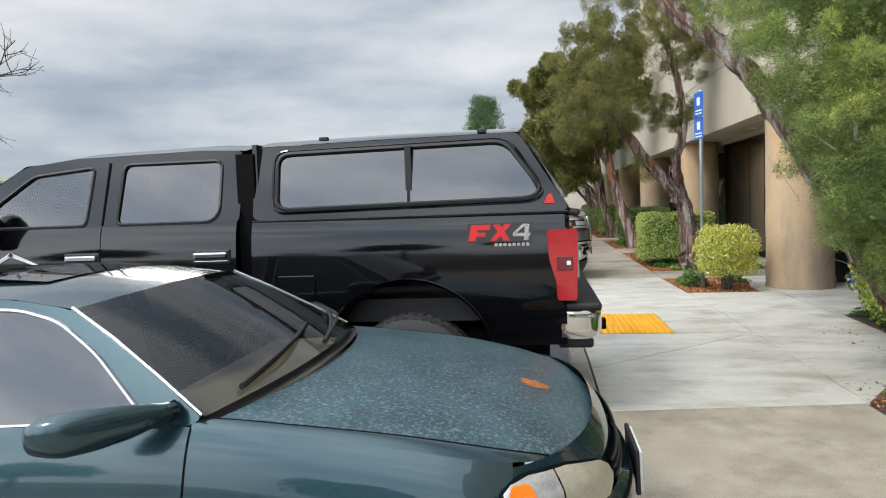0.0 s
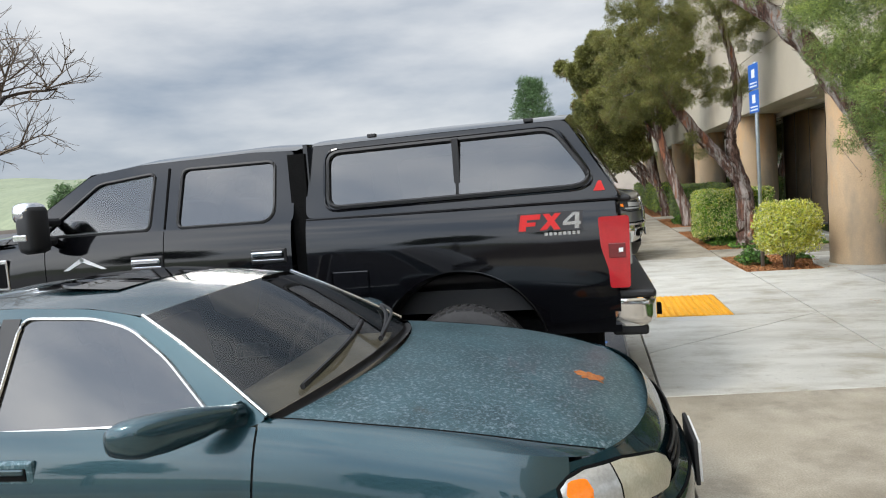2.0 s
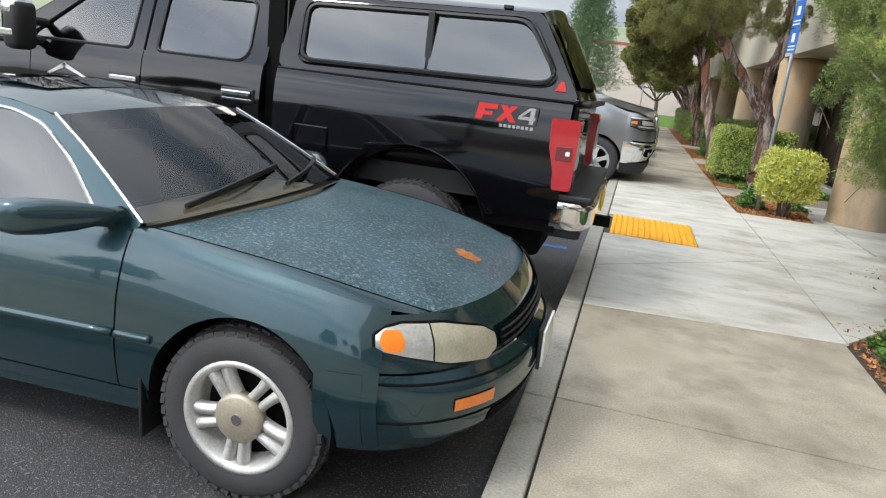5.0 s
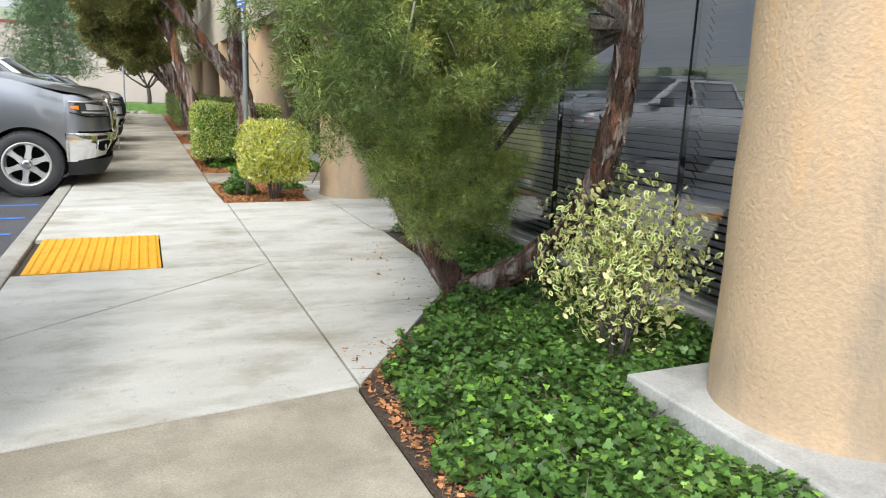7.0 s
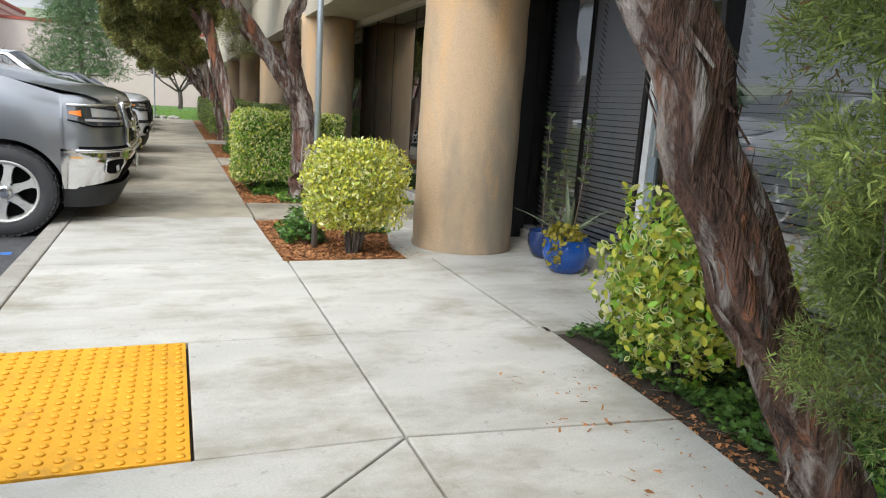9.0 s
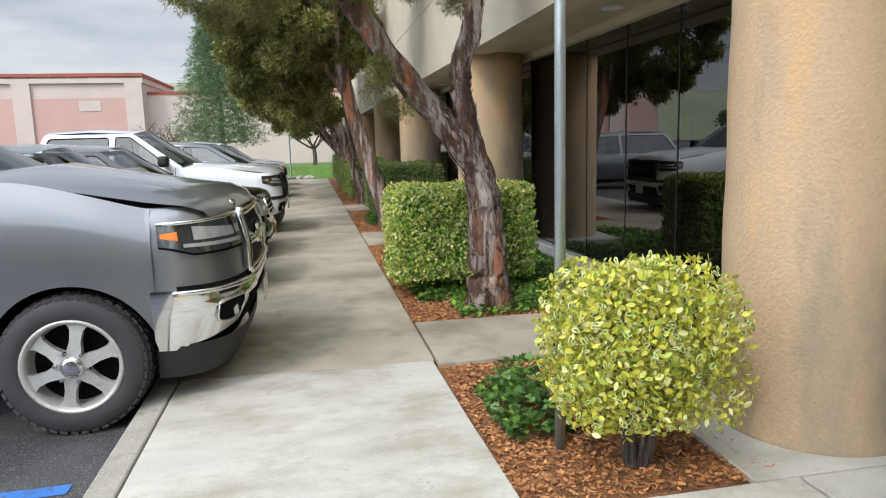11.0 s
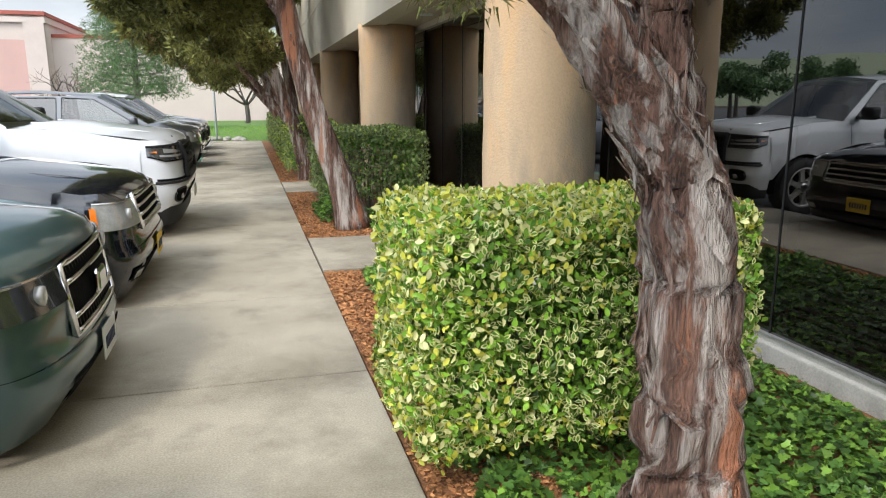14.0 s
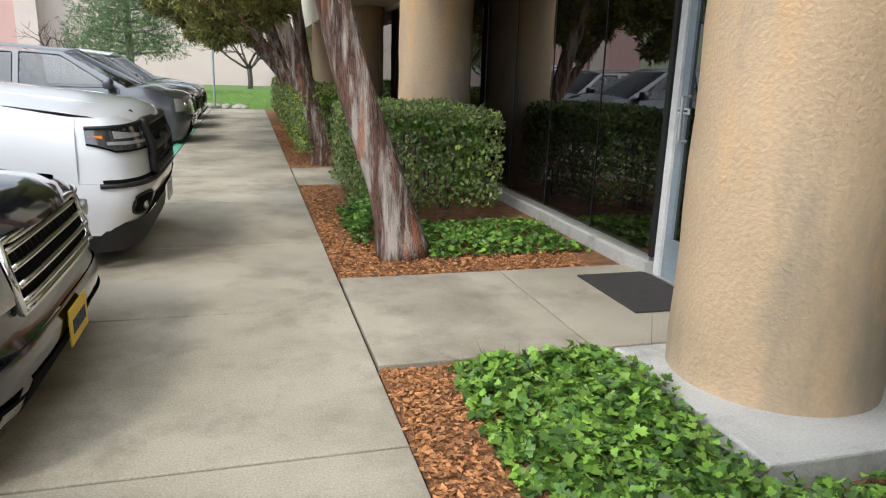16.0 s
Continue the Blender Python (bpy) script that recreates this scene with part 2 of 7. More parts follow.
def box(bm, x0, x1, y0, y1, z0, z1, bev=0.0):
    r = bmesh.ops.create_cube(bm, size=1.0, matrix=Matrix.Translation(((x0 + x1) / 2, (y0 + y1) / 2, (z0 + z1) / 2)) @ Matrix.Diagonal((x1 - x0, y1 - y0, z1 - z0, 1)))
    if bev:
        es = list({e for v in r["verts"] for e in v.link_edges})
        bmesh.ops.bevel(bm, geom=es, offset=bev, segments=2, affect="EDGES", profile=0.5)
    return bm


def boxed(*a, bev=0.0):
    return box(bmesh.new(), *a, bev=bev)


def prism(pts, z0, z1, bev=0.0):
    """A slab over a polygon in x and y."""
    bm = bmesh.new()
    f = bm.faces.new([bm.verts.new((x, y, z0)) for x, y in pts])
    f.normal_update()
    if f.normal.z > 0:
        f.normal_flip()
    g = bmesh.ops.extrude_face_region(bm, geom=[f])
    top = [v for v in g["geom"] if isinstance(v, bmesh.types.BMVert)]
    for v in top:
        v.co.z = z1
    if bev:
        es = [e for e in bm.edges if all(abs(v.co.z - z1) < 1e-6 for v in e.verts)]
        bmesh.ops.bevel(bm, geom=es, offset=bev, segments=2, affect="EDGES", profile=0.5)
    bmesh.ops.recalc_face_normals(bm, faces=bm.faces)
    return bm


def lathe(profile, seg=32, m=None, caps=True):
    """A turned body from (radius, height) pairs about z."""
    bm = bmesh.new()
    rings = []
    for r, z in profile:
        rings.append([bm.verts.new((r * math.cos(a), r * math.sin(a), z)) for a in np.linspace(0, 2 * math.pi, seg, endpoint=False)])
    for a, b in zip(rings, rings[1:]):
        for i in range(seg):
            bm.faces.new((a[i], a[(i + 1) % seg], b[(i + 1) % seg], b[i]))
    if caps:
        bm.faces.new(rings[0][::-1])
        bm.faces.new(rings[-1])
    if m is not None:
        bm.transform(m)
    return bm


def tube(pts, radii, seg=8, wob=0.0, bm=None, seed=1):
    """A tapered round limb along points; wob roughens it into lobes."""
    bm = bm or bmesh.new()
    pts = [Vector(p) for p in pts]
    rings = []
    up = Vector((0.3, 0.2, 1)).normalized()
    for i, p in enumerate(pts):
        d = (pts[min(i + 1, len(pts) - 1)] - pts[max(i - 1, 0)]).normalized()
        a = d.cross(up if abs(d.dot(up)) < 0.95 else Vector((1, 0, 0))).normalized()
        b = d.cross(a)
        ring = []
        for k in range(seg):
            t = 2 * math.pi * k / seg
            r = radii[i]
            if wob:
                w3 = abs(noise.noise(Vector((math.cos(t + i * .02) * 4.2 + seed, math.sin(t + i * .02) * 4.2, i * 0.05))))
                r *= 1 + wob * (noise.noise(Vector((math.cos(t) * 1.7 + seed * 3.1, math.sin(t) * 1.7, i * 0.07))) + 0.9 * (0.3 - w3))
            ring.append(bm.verts.new(p + (a * math.cos(t) + b * math.sin(t)) * r))
        rings.append(ring)
    for q, r in zip(rings, rings[1:]):
        for k in range(seg):
            bm.faces.new((q[k], q[(k + 1) % seg], r[(k + 1) % seg], r[k]))
    bm.faces.new(rings[0][::-1])
    bm.faces.new(rings[-1])
    return bm


def spline(pts, n):
    """Points along a smooth curve through pts (rows of any length)."""
    p = np.asarray(pts, float)
    p = np.vstack([2 * p[0] - p[1], p, 2 * p[-1] - p[-2]])
    out = []
    k = len(p) - 3
    for s in np.linspace(0, k, n):
        i = min(int(s), k - 1)
        t = s - i
        a, b, c, d = p[i:i + 4]
        out.append(0.5 * (2 * b + (c - a) * t + (2 * a - 5 * b + 4 * c - d) * t * t + (3 * b - a - 3 * c + d) * t ** 3))
    return np.array(out)


def words(name, text, size, material, m, parent=None, depth=0.002, align="CENTER"):
    """Lettering in the built-in font, as a mesh."""
    cu = bpy.data.curves.new(name, "FONT")
    cu.body, cu.size, cu.extrude, cu.align_x, cu.align_y = text, size, depth, align, "CENTER"
    tmp = bpy.data.objects.new(name, cu)
    scene.collection.objects.link(tmp)
    me = bpy.data.meshes.new_from_object(tmp.evaluated_get(bpy.context.evaluated_depsgraph_get()))
    bpy.data.objects.remove(tmp)
    me.materials.append(material)
    ob = new(name, me)
    if parent is not None:
        ob.parent = parent
    ob.matrix_basis = m
    return ob


# ---- ground, asphalt, kerbs ----
AS = -0.15          # asphalt level
KX0, KX1 = 0.71, 0.86   # kerb
EDGE = 2.56         # far edge of the pavement
ground = tagged(link("ground", boxed(-900, 900, -900, 1400, AS - 0.6, AS - 0.1), M["soil"]), "dry brown earth under the paving", "ground", kind="structure")
asphalt_bm = bmesh.new()
for xa, xb, za, zb in ((-110, -3.0, AS - 0.03, AS - 0.03), (-3.0, KX0, AS - 0.03, AS + 0.04)):
    asphalt_bm.faces.new([asphalt_bm.verts.new(p) for p in ((xa, 1.95, za), (xb, 1.95, zb), (xb, 150, zb), (xa, 150, za))])
asphalt = tagged(link("road", asphalt_bm, M["asphalt"]), "damp dark grey asphalt of the parking lot", "parking lot", kind="structure")
a2 = tagged(link("road", boxed(-110, -6.0, -60, 1.948, AS - 0.09, AS - 0.032), M["asphalt"]), "damp dark grey asphalt of the parking lot", "parking lot", kind="structure")
kerb = empty("kerb", pose(0, 0, 0), "weathered concrete kerb along the parking bays", "kerb", kind="structure")
y = 2.1
for y0, y1 in ((1.95, 3.80), (3.81, 5.39), (5.40, 8.07), (8.08, 9.29), (9.30, 11.1), (11.11, 13.1), (13.11, 16.1), (16.11, 19.1), (19.11, 22.1), (22.11, 25.3)):
    part("kerb_stone", boxed(KX0, KX1 - 0.006, y0, y1 - 0.004, AS - 0.1, 0.0, bev=0.012), M["kerb"], kerb)
part("kerb_stone", boxed(KX0, KX1 - 0.006, 25.31, 33.0, AS - 0.1, 0.0, bev=0.012), M["green_paint"], kerb, "green painted kerb")
part("kerb_stone", boxed(KX0, KX1 - 0.006, 33.01, 40.0, AS - 0.1, 0.0, bev=0.012), M["kerb"], kerb)
for x0, x1 in ((-6.0, -4.7), (-4.69, -3.2), (-3.19, -1.74), (-1.73, -0.3), (-0.29, 0.85)):
    part("kerb_stone", boxed(x0, x1 - 0.004, 1.80, 1.95, AS - 0.1, 0.0, bev=0.012), M["kerb"], kerb)

# ---- pavement ----
bedding = tagged(link("pavement_base", boxed(KX1 - 0.01, 4.8, -12, 40.0, -0.3, -0.035), M["joint"]), "dirt filled joints under the pavement slabs", "pavement", kind="structure")
tagged(link("pavement_base", boxed(-6.0, KX1 - 0.012, -12, 1.81, -0.3, -0.035), M["joint"]), "dirt filled joints under the pavement slabs", "pavement", kind="structure")
pave = empty("pavement", pose(0, 0, 0), "stained concrete pavement with dark joints", "pavement", kind="structure")


def slab(pts, material, z=0.0, parent=None):
    return part("slab", prism(pts, -0.09, z, bev=0.006), material, parent or pave)


def rect(x0, x1, y0, y1, g=0.006):
    return [(x0 + g, y0 + g), (x1 - g, y0 + g), (x1 - g, y1 - g), (x0 + g, y1 - g)]


OLD, NEW = M["concrete_old"], M["concrete_new"]
# the corner where the walk starts and the strip behind the parking bay end
for x0, x1 in ((-6.0, -4.3), (-4.3, -2.6), (-2.6, -0.9), (-0.9, 0.86)):
    slab(rect(x0, x1, -1.2, 1.79), OLD)
for y0, y1 in ((-12, -6), (-6, -1.2)):
    for x0, x1 in ((-6, -2.6), (-2.6, 0.86)):
        slab(rect(x0, x1, y0, y1), OLD)
for y0, y1 in ((-12, -6), (-6, -1.2), (-1.2, 0.8), (0.8, 2.4), (2.4, 3.82)):
    slab(rect(KX1, 2.58, y0, y1), OLD)
slab([(KX1 + .006, 3.826), (2.574, 3.826), (2.574, 5.605), (KX1 + .006, 5.404)], OLD)
# pale area at the ramp: fan joints about the tactile pad
PX0, PX1, PY0, PY1 = 0.925, 1.825, 8.08, 9.30
slab([(KX1 + .006, 5.416), (2.594, 5.62), (2.594, 8.06), (KX1 + .006, 6.585)], NEW)
slab([(KX1 + .006, 6.60), (2.594, 8.075), (PX1, 8.075), (KX1 + .006, 8.074)], NEW)
slab(rect(PX1, 2.60, 8.08, 9.31), NEW)
slab(rect(KX1, 2.60, 9.31, 11.1), NEW)
slab([(KX1 + .006, 11.11), (2.57, 11.11), (2.545, 12.1), (2.535, 13.14), (KX1 + .006, 13.14)], NEW)
slab([(2.606, 5.63), (3.50, 6.85), (2.606, 6.79)], NEW)
slab([(2.606, 6.80), (3.52, 6.87), (3.72, 7.25), (3.80, 7.95), (2.606, 8.07)], NEW)
slab([(2.606, 8.085), (3.80, 7.965), (3.86, 9.22), (2.606, 9.31)], NEW)
slab([(2.606, 9.32), (3.79, 9.23), (3.80, 11.1), (2.606, 11.09)], NEW)
slab([(3.82, 9.14), (5.18, 9.14), (5.18, 11.1), (3.82, 11.1)], NEW)
slab([(3.6, 11.11), (5.18, 11.11), (5.18, 12.02), (4.80, 12.02), (4.80, 13.04), (3.78, 13.04), (3.78, 12.35), (3.62, 11.75)], NEW)
# long pavement
ys = [13.15, 14.84, 16.4, 18.02, 19.68, 21.3, 23.2, 24.9, 26.5, 28.1, 29.7, 31.3, 32.9, 34.5, 36.1, 37.7, 39.8]
for y0, y1 in zip(ys, ys[1:]):
    slab(rect(KX1, EDGE - 0.006, y0, y1), OLD)
# cross paths
for y0, y1 in ((13.06, 14.18), (18.78, 20.28), (24.3, 25.8)):
    slab(rect(EDGE, 3.74, y0, y1), OLD)
    slab(rect(3.74, 4.8, y0, y1), OLD)
# tactile pad
pad = tagged(empty("tactile_pad", pose(0, 0, 0), "yellow tactile warning pad with raised domes set in the ramp", "tactile paving"), kind="structure")
part("pad_plate", boxed(PX0, PX1 - 0.006, PY0 + 0.006, PY1 - 0.002, -0.09, 0.004, bev=0.002), M["tactile"], pad)
dome_bm = lathe([(0.0165, 0.0), (0.015, 0.005), (0.010, 0.0085), (0.0, 0.0055)][:3], 8)
dome_me = bpy.data.meshes.new("dome")
dome_bm.to_mesh(dome_me)
dome_bm.free()
dome_me.polygons.foreach_set("use_smooth", [True] * len(dome_me.polygons))
dome_me.materials.append(M["tactile"])
for i in range(14):
    for j in range(20):
        d = new("dome", dome_me)
        d.parent, d.location = pad, (PX0 + 0.035 + i * 0.0635, PY0 + 0.03 + j * 0.061, 0.004)
# parking lines


def road_line(x0, x1, y0, w, material):
    bm = bmesh.new()
    xs = [x0, -3.0, x1] if x0 < -3.0 < x1 else [x0, x1]
    zz = lambda x: AS - 0.03 + max(0.0, (x + 3.0) / (KX0 + 3.0)) * 0.07 + 0.004
    grid = [[(x, y0, zz(x)), (x, y0 + w, zz(x))] for x in xs]
    for p, q in zip(grid, grid[1:]):
        bm.faces.new([bm.verts.new(v) for v in (p[0], q[0], q[1], p[1])])
    return link("parking_line", bm, material)


for y0, x1 in ((4.72, 0.6), (15.2, 0.6), (17.55, .6), (20.15, 0.6)):
    tagged(road_line(-5.0, x1, y0, 0.1, M["white_line"]), "worn white parking line on the asphalt", "road marking", kind="structure")
for y0 in (7.45, 8.35, 9.25, 10.15, 11.05, 11.95):
    tagged(road_line(-5.0, 0.55, y0, 0.1, M["blue_paint"]), "worn blue access aisle stripe on the asphalt", "road marking", "access aisle stripes", kind="structure")

# ---- planting beds ----


def bed(pts, material, z=-0.02):
    return tagged(link("planting_bed", prism(pts, -0.1, z), material), "planting bed of brown bark mulch beside the pavement", "planting bed", kind="structure")


bed([(2.59, 5.42), (2.60, 5.63), (3.50, 6.85), (3.74, 7.25), (3.82, 7.95), (3.86, 9.13), (4.8, 9.13), (4.8, -3.0), (2.59, -3.0)], M["soil"])
bed([(2.565, 11.12), (3.59, 11.12), (3.61, 11.75), (3.77, 12.35), (3.77, 13.05), (2.54, 13.05)], M["mulch"])
bed([(EDGE, 14.19), (4.8, 14.19), (4.8, 18.77), (EDGE, 18.77)], M["mulch"])
bed([(EDGE, 20.29), (4.8, 20.29), (4.8, 24.29), (EDGE, 24.29)], M["mulch"])
bed([(EDGE, 25.81), (4.8, 25.81), (4.8, 40), (EDGE, 40)], M["mulch"])

# ---- building ----
WX, SOF, COLX, COLR = 4.80, 2.62, 4.30, 0.46
COLS = [4.6, 11.65, 18.15, 24.4, 30.4, 36.4]
bld = empty("building", pose(0, 0, 0), "two storey tan stucco office building with round columns and dark glass", "office building", kind="structure")
part("upper_wall", boxed(3.86, 4.2, -14, 46, SOF, 3.72), M["fascia"], bld)
part("upper_wall", boxed(3.86, 4.2, -14, 46, 3.735, 4.85), M["fascia"], bld)
part("upper_wall", boxed(3.86, 4.2, -14, 46, 4.865, 7.6), M["fascia"], bld)
part("upper_wall_core", boxed(3.9, 4.18, -14, 46, SOF + 0.03, 7.5), M["joint"], bld)
part("soffit", boxed(4.2, WX + 0.05, -14, 46, SOF + 0.02, SOF + 0.12), M["soffit"], bld)
part("header", boxed(WX - 0.04, WX + 0.22, -14, 46, SOF - 0.06, SOF + 0.02), M["fascia"], bld)
part("roof", boxed(4.2, 16, -14, 46, 7.4, 7.6), M["fascia"], bld)
part("end_wall", boxed(3.86, 16, 46, 46.3, -0.1, 7.6), M["stucco"], bld)
part("end_wall", boxed(3.86, 16, -14.3, -14, -0.1, 7.6), M["stucco"], bld)
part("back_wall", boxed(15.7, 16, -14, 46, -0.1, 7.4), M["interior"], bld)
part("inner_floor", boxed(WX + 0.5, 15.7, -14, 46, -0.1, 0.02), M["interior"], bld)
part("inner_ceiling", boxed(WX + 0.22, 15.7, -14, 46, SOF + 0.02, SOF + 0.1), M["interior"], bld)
part("sill_ledge", boxed(WX + .30, WX + .48, 10.25, 12.0, -0.1, 0.09, bev=0.008), M["sill"], bld)
for y0, y1 in ((9.10, 9.14), (12.02, 12.06)):
    part("return_wall", boxed(WX - .02, WX + .46, y0, y1, -0.1, SOF), M["frame_dark"], bld)
part("recess_soffit", boxed(WX + .05, WX + .5, 9.1, 12.06, SOF - .02, SOF + .02), M["soffit"], bld)
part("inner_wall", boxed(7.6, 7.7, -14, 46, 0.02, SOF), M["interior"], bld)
part("sill_ledge", boxed(WX - 0.02, WX + 0.16, -14, 9.14, -0.1, 0.09, bev=0.008), M["sill"], bld)
for y0, y1 in ((12.0, 19.0), (20.0, 24.2), (25.6, 46)):
    part("sill_ledge", boxed(WX - 0.02, WX + 0.16, y0, y1, -0.1, 0.09, bev=0.008), M["sill"], bld)
for cy in COLS:
    c = empty("column", pose(COLX, cy, 0), "round tan stucco column with weather stains", "column", "entrance columns", kind="structure")
    prof = [(COLR + 0.012, -0.02), (COLR + 0.012, 0.02), (COLR, 0.05)] + [(COLR + 0.004 * math.sin(k * 1.7), 0.05 + k * 0.2) for k in range(1, 13)] + [(COLR, SOF + 0.05)]
    part("shaft", lathe(prof, 56), M["stucco"], c, smooth=True)
for cy in (4.6, 18.0):
    part("column_plinth", prism([(3.72, cy - 0.55), (4.8, cy - 0.55), (4.8, cy + 0.55), (3.72, cy + 0.55)], -0.08, 0.10, bev=0.012), M["sill"], bld)

for y in range(-6, 44, 4):
    part("downlight", lathe([(.10, SOF + .005), (.10, SOF + .02)], 20, Matrix.Translation((4.5, y + .6, 0))), M["white_sign"], bld, "recessed soffit downlight")

# glazing between y0 and y1: panes, mullions, blinds
def glazing(i, y0, y1, step, blind, gl, slat_from=0.12, wx=WX):
    w = empty("window_%d" % i, pose(0, 0, 0), "tall dark tinted shop window with horizontal blinds behind the glass", "window", kind="structure")
    n = max(1, round((y1 - y0) / step))
    for k in range(n):
        a, b = y0 + (y1 - y0) * k / n, y0 + (y1 - y0) * (k + 1) / n
        p = part("pane", sheet(wx + 0.05, a + 0.005, b - 0.005, 0.13, SOF - 0.06), gl, w)
        p.visible_shadow = False
        part("mullion", boxed(wx + 0.044, wx + 0.09, b - 0.0045, b + 0.0045, 0.09, SOF - 0.05), M["frame_dark"], w)
        if blind is not None:
            bs = part("blind", boxed(wx + 0.16, wx + 0.20, a + 0.03, b - 0.03, SOF - 0.12, SOF - 0.07), blind, w)
            z = slat_from
            while z < SOF - 0.12:
                bm = boxed(-0.03, 0.03, a + 0.008, b - 0.008, -0.0008, 0.0008)
                bm.transform(pose(wx + 0.18, 0, z, 0, -66 if blind is M["blind"] else 47, 0))
                part("slat", bm, blind, bs)
                z += 0.05
    part("window_frame", boxed(wx + 0.02, wx + 0.12, y0, y1, 0.09, 0.13), M["alu"], w)
    part("window_frame", boxed(wx + 0.02, wx + 0.12, y0 - 0.03, y0 + 0.012, 0.13, SOF - 0.06), M["frame_dark"], w)
    return w


def sheet(x, y0, y1, z0, z1):
    """A pane facing -x."""
    bm = bmesh.new()
    bm.faces.new([bm.verts.new(p) for p in ((x, y0, z0), (x, y0, z1), (x, y1, z1), (x, y1, z0))])
    bm.normal_update()
    if bm.faces[:][0].normal.x > 0:
        bm.faces[:][0].normal_flip()
    return bm


def entry(i, y0, y1, label, wx=WX):
    d = empty("door_%d" % i, pose(0, 0, 0), label, "door", kind="structure")
    x = wx + 0.04
    for a, b in ((y0, y0 + 0.07), (y1 - 0.07, y1)):
        part("door_frame", boxed(x, x + 0.1, a, b, 0.0, 2.2), M["frame_white"], d)
    part("door_frame", boxed(x, x + 0.1, y0, y1, 2.2, 2.27), M["frame_white"], d)
    part("transom_pane", sheet(x + 0.04, y0 + 0.02, y1 - 0.02, 2.27, SOF - 0.06), M["dark_glass"], d)
    leaf = part("door_leaf", boxed(x + 0.02, x + 0.07, y0 + 0.075, y1 - 0.075, 0.012, 0.3), M["door_grey"], d)
    for a, b in ((y0 + 0.075, y0 + 0.15), (y1 - 0.15, y1 - 0.075)):
        part("stile", boxed(x + 0.02, x + 0.07, a, b, 0.3, 2.19), M["door_grey"], leaf)
    part("rail", boxed(x + 0.02, x + 0.07, y0 + 0.15, y1 - 0.15, 2.08, 2.19), M["door_grey"], leaf)
    pn = part("pane", sheet(x + 0.04, y0 + 0.15, y1 - 0.15, 0.3, 2.08), M["dark_glass"], leaf)
    pn.visible_shadow = False
    bm = bmesh.new()
    tube([(x + 0.02, y1 - 0.19, 1.0), (x - 0.04, y1 - 0.19, 1.0), (x - 0.04, y1 - 0.19, 1.3), (x + 0.02, y1 - 0.19, 1.3)], [0.012] * 4, 8, bm=bm)
    part("pull_handle", bm, M["alu"], leaf)
    part("threshold", boxed(x - 0.02, x + 0.12, y0, y1, -0.02, 0.012), M["alu"], d)
    return d
glazing(1, -14, 9.1, 1.45, M["blind_grey"], M["blind_glass"])
entry(1, 9.16, 10.22, "glass entrance door in a worn white metal frame", WX + .32)
glazing(2, 10.26, 12.0, 0.88, M["blind_grey"], M["blind_glass"], wx=WX + .32)
glazing(3, 12.06, 18.95, 0.98, M["blind"], M["dark_glass"])
entry(2, 19.0, 19.98, "glass entrance door with grey blue kick plate and aluminium frame")
glazing(4, 20.02, 25.0, 1.0, M["blind"], M["dark_glass"])
glazing(5, 25.0, 46, 1.5, None, M["dark_glass"])
floor_mat = tagged(link("door_mat", boxed(4.25, 4.8, 19.22, 20.03, 0.002, 0.014, bev=0.004), M["mat_rubber"]), "dark brown rubber door mat lying before the entrance", "door mat")

# ---- vehicle materials ----
def car_paint(name, base, rough=0.28, metal=0.4, coat=1.0, amount=0.15):
    return mat(name, base, rough, metal, scale=2.5, fine=300, bump=0.0, coat=coat, amount=amount)


M["teal"] = stains(stains(mat("teal_paint", (0.012, 0.046, 0.058), 0.26, 0.55, dark=(0.009, 0.037, 0.048), scale=2, fine=250, bump=0.0, coat=0.85), (0.10, 0.15, 0.15), 26, 0.72, 0.78, factor=0.5), (0.03, 0.03, 0.028), 45, 0.71, 0.74, factor=0.6, seed=2)
M["teal_faded"] = stains(stains(mat("teal_paint_faded", (0.060, 0.125, 0.145), 0.40, 0.35, dark=(0.024, 0.055, 0.066), scale=5, fine=140, bump=0.12, coat=0.12, dist=0.002), (0.30, 0.37, 0.41), 70, 0.50, 0.68, detail=12, factor=0.6), (0.05, 0.04, 0.03), 9, 0.62, 0.75, factor=0.5, seed=5)
M["rust"] = mat("rust", (0.42, 0.15, 0.03), 0.9, dark=(0.2, 0.06, 0.02), scale=30, fine=200, bump=0.5, dist=0.003)
M["black_paint"] = car_paint("black_paint", (0.003, 0.003, 0.004), 0.06, 0.0, 0.0)
M["silver_paint"] = car_paint("silver_paint", (0.24, 0.245, 0.255), 0.3, 0.7)
M["grey_paint"] = car_paint("grey_paint", (0.10, 0.105, 0.115), 0.3, 0.6)
M["teal_grey"] = car_paint("teal_grey_paint", (0.06, 0.11, 0.115), 0.3, 0.5)
M["white_paint"] = car_paint("white_paint", (0.75, 0.76, 0.78), 0.3, 0.0)
M["navy_black"] = car_paint("navy_black_paint", (0.006, 0.007, 0.012), 0.15, 0.1)
M["chrome"] = mat("chrome", (0.75, 0.75, 0.76), 0.08, 1.0, scale=5, fine=60, bump=0.0, amount=0.1)
M["dull_chrome"] = mat("dull_chrome", (0.62, 0.62, 0.61), 0.22, 1.0, scale=9, fine=80, bump=0.0, amount=0.3)
M["rubber"] = mat("tyre_rubber", (0.042, 0.042, 0.044), 0.75, scale=12, fine=160, bump=0.3, dist=0.003)
M["plastic"] = mat("black_plastic", (0.012, 0.012, 0.013), 0.55, scale=12, fine=200, bump=0.1, dist=0.002)
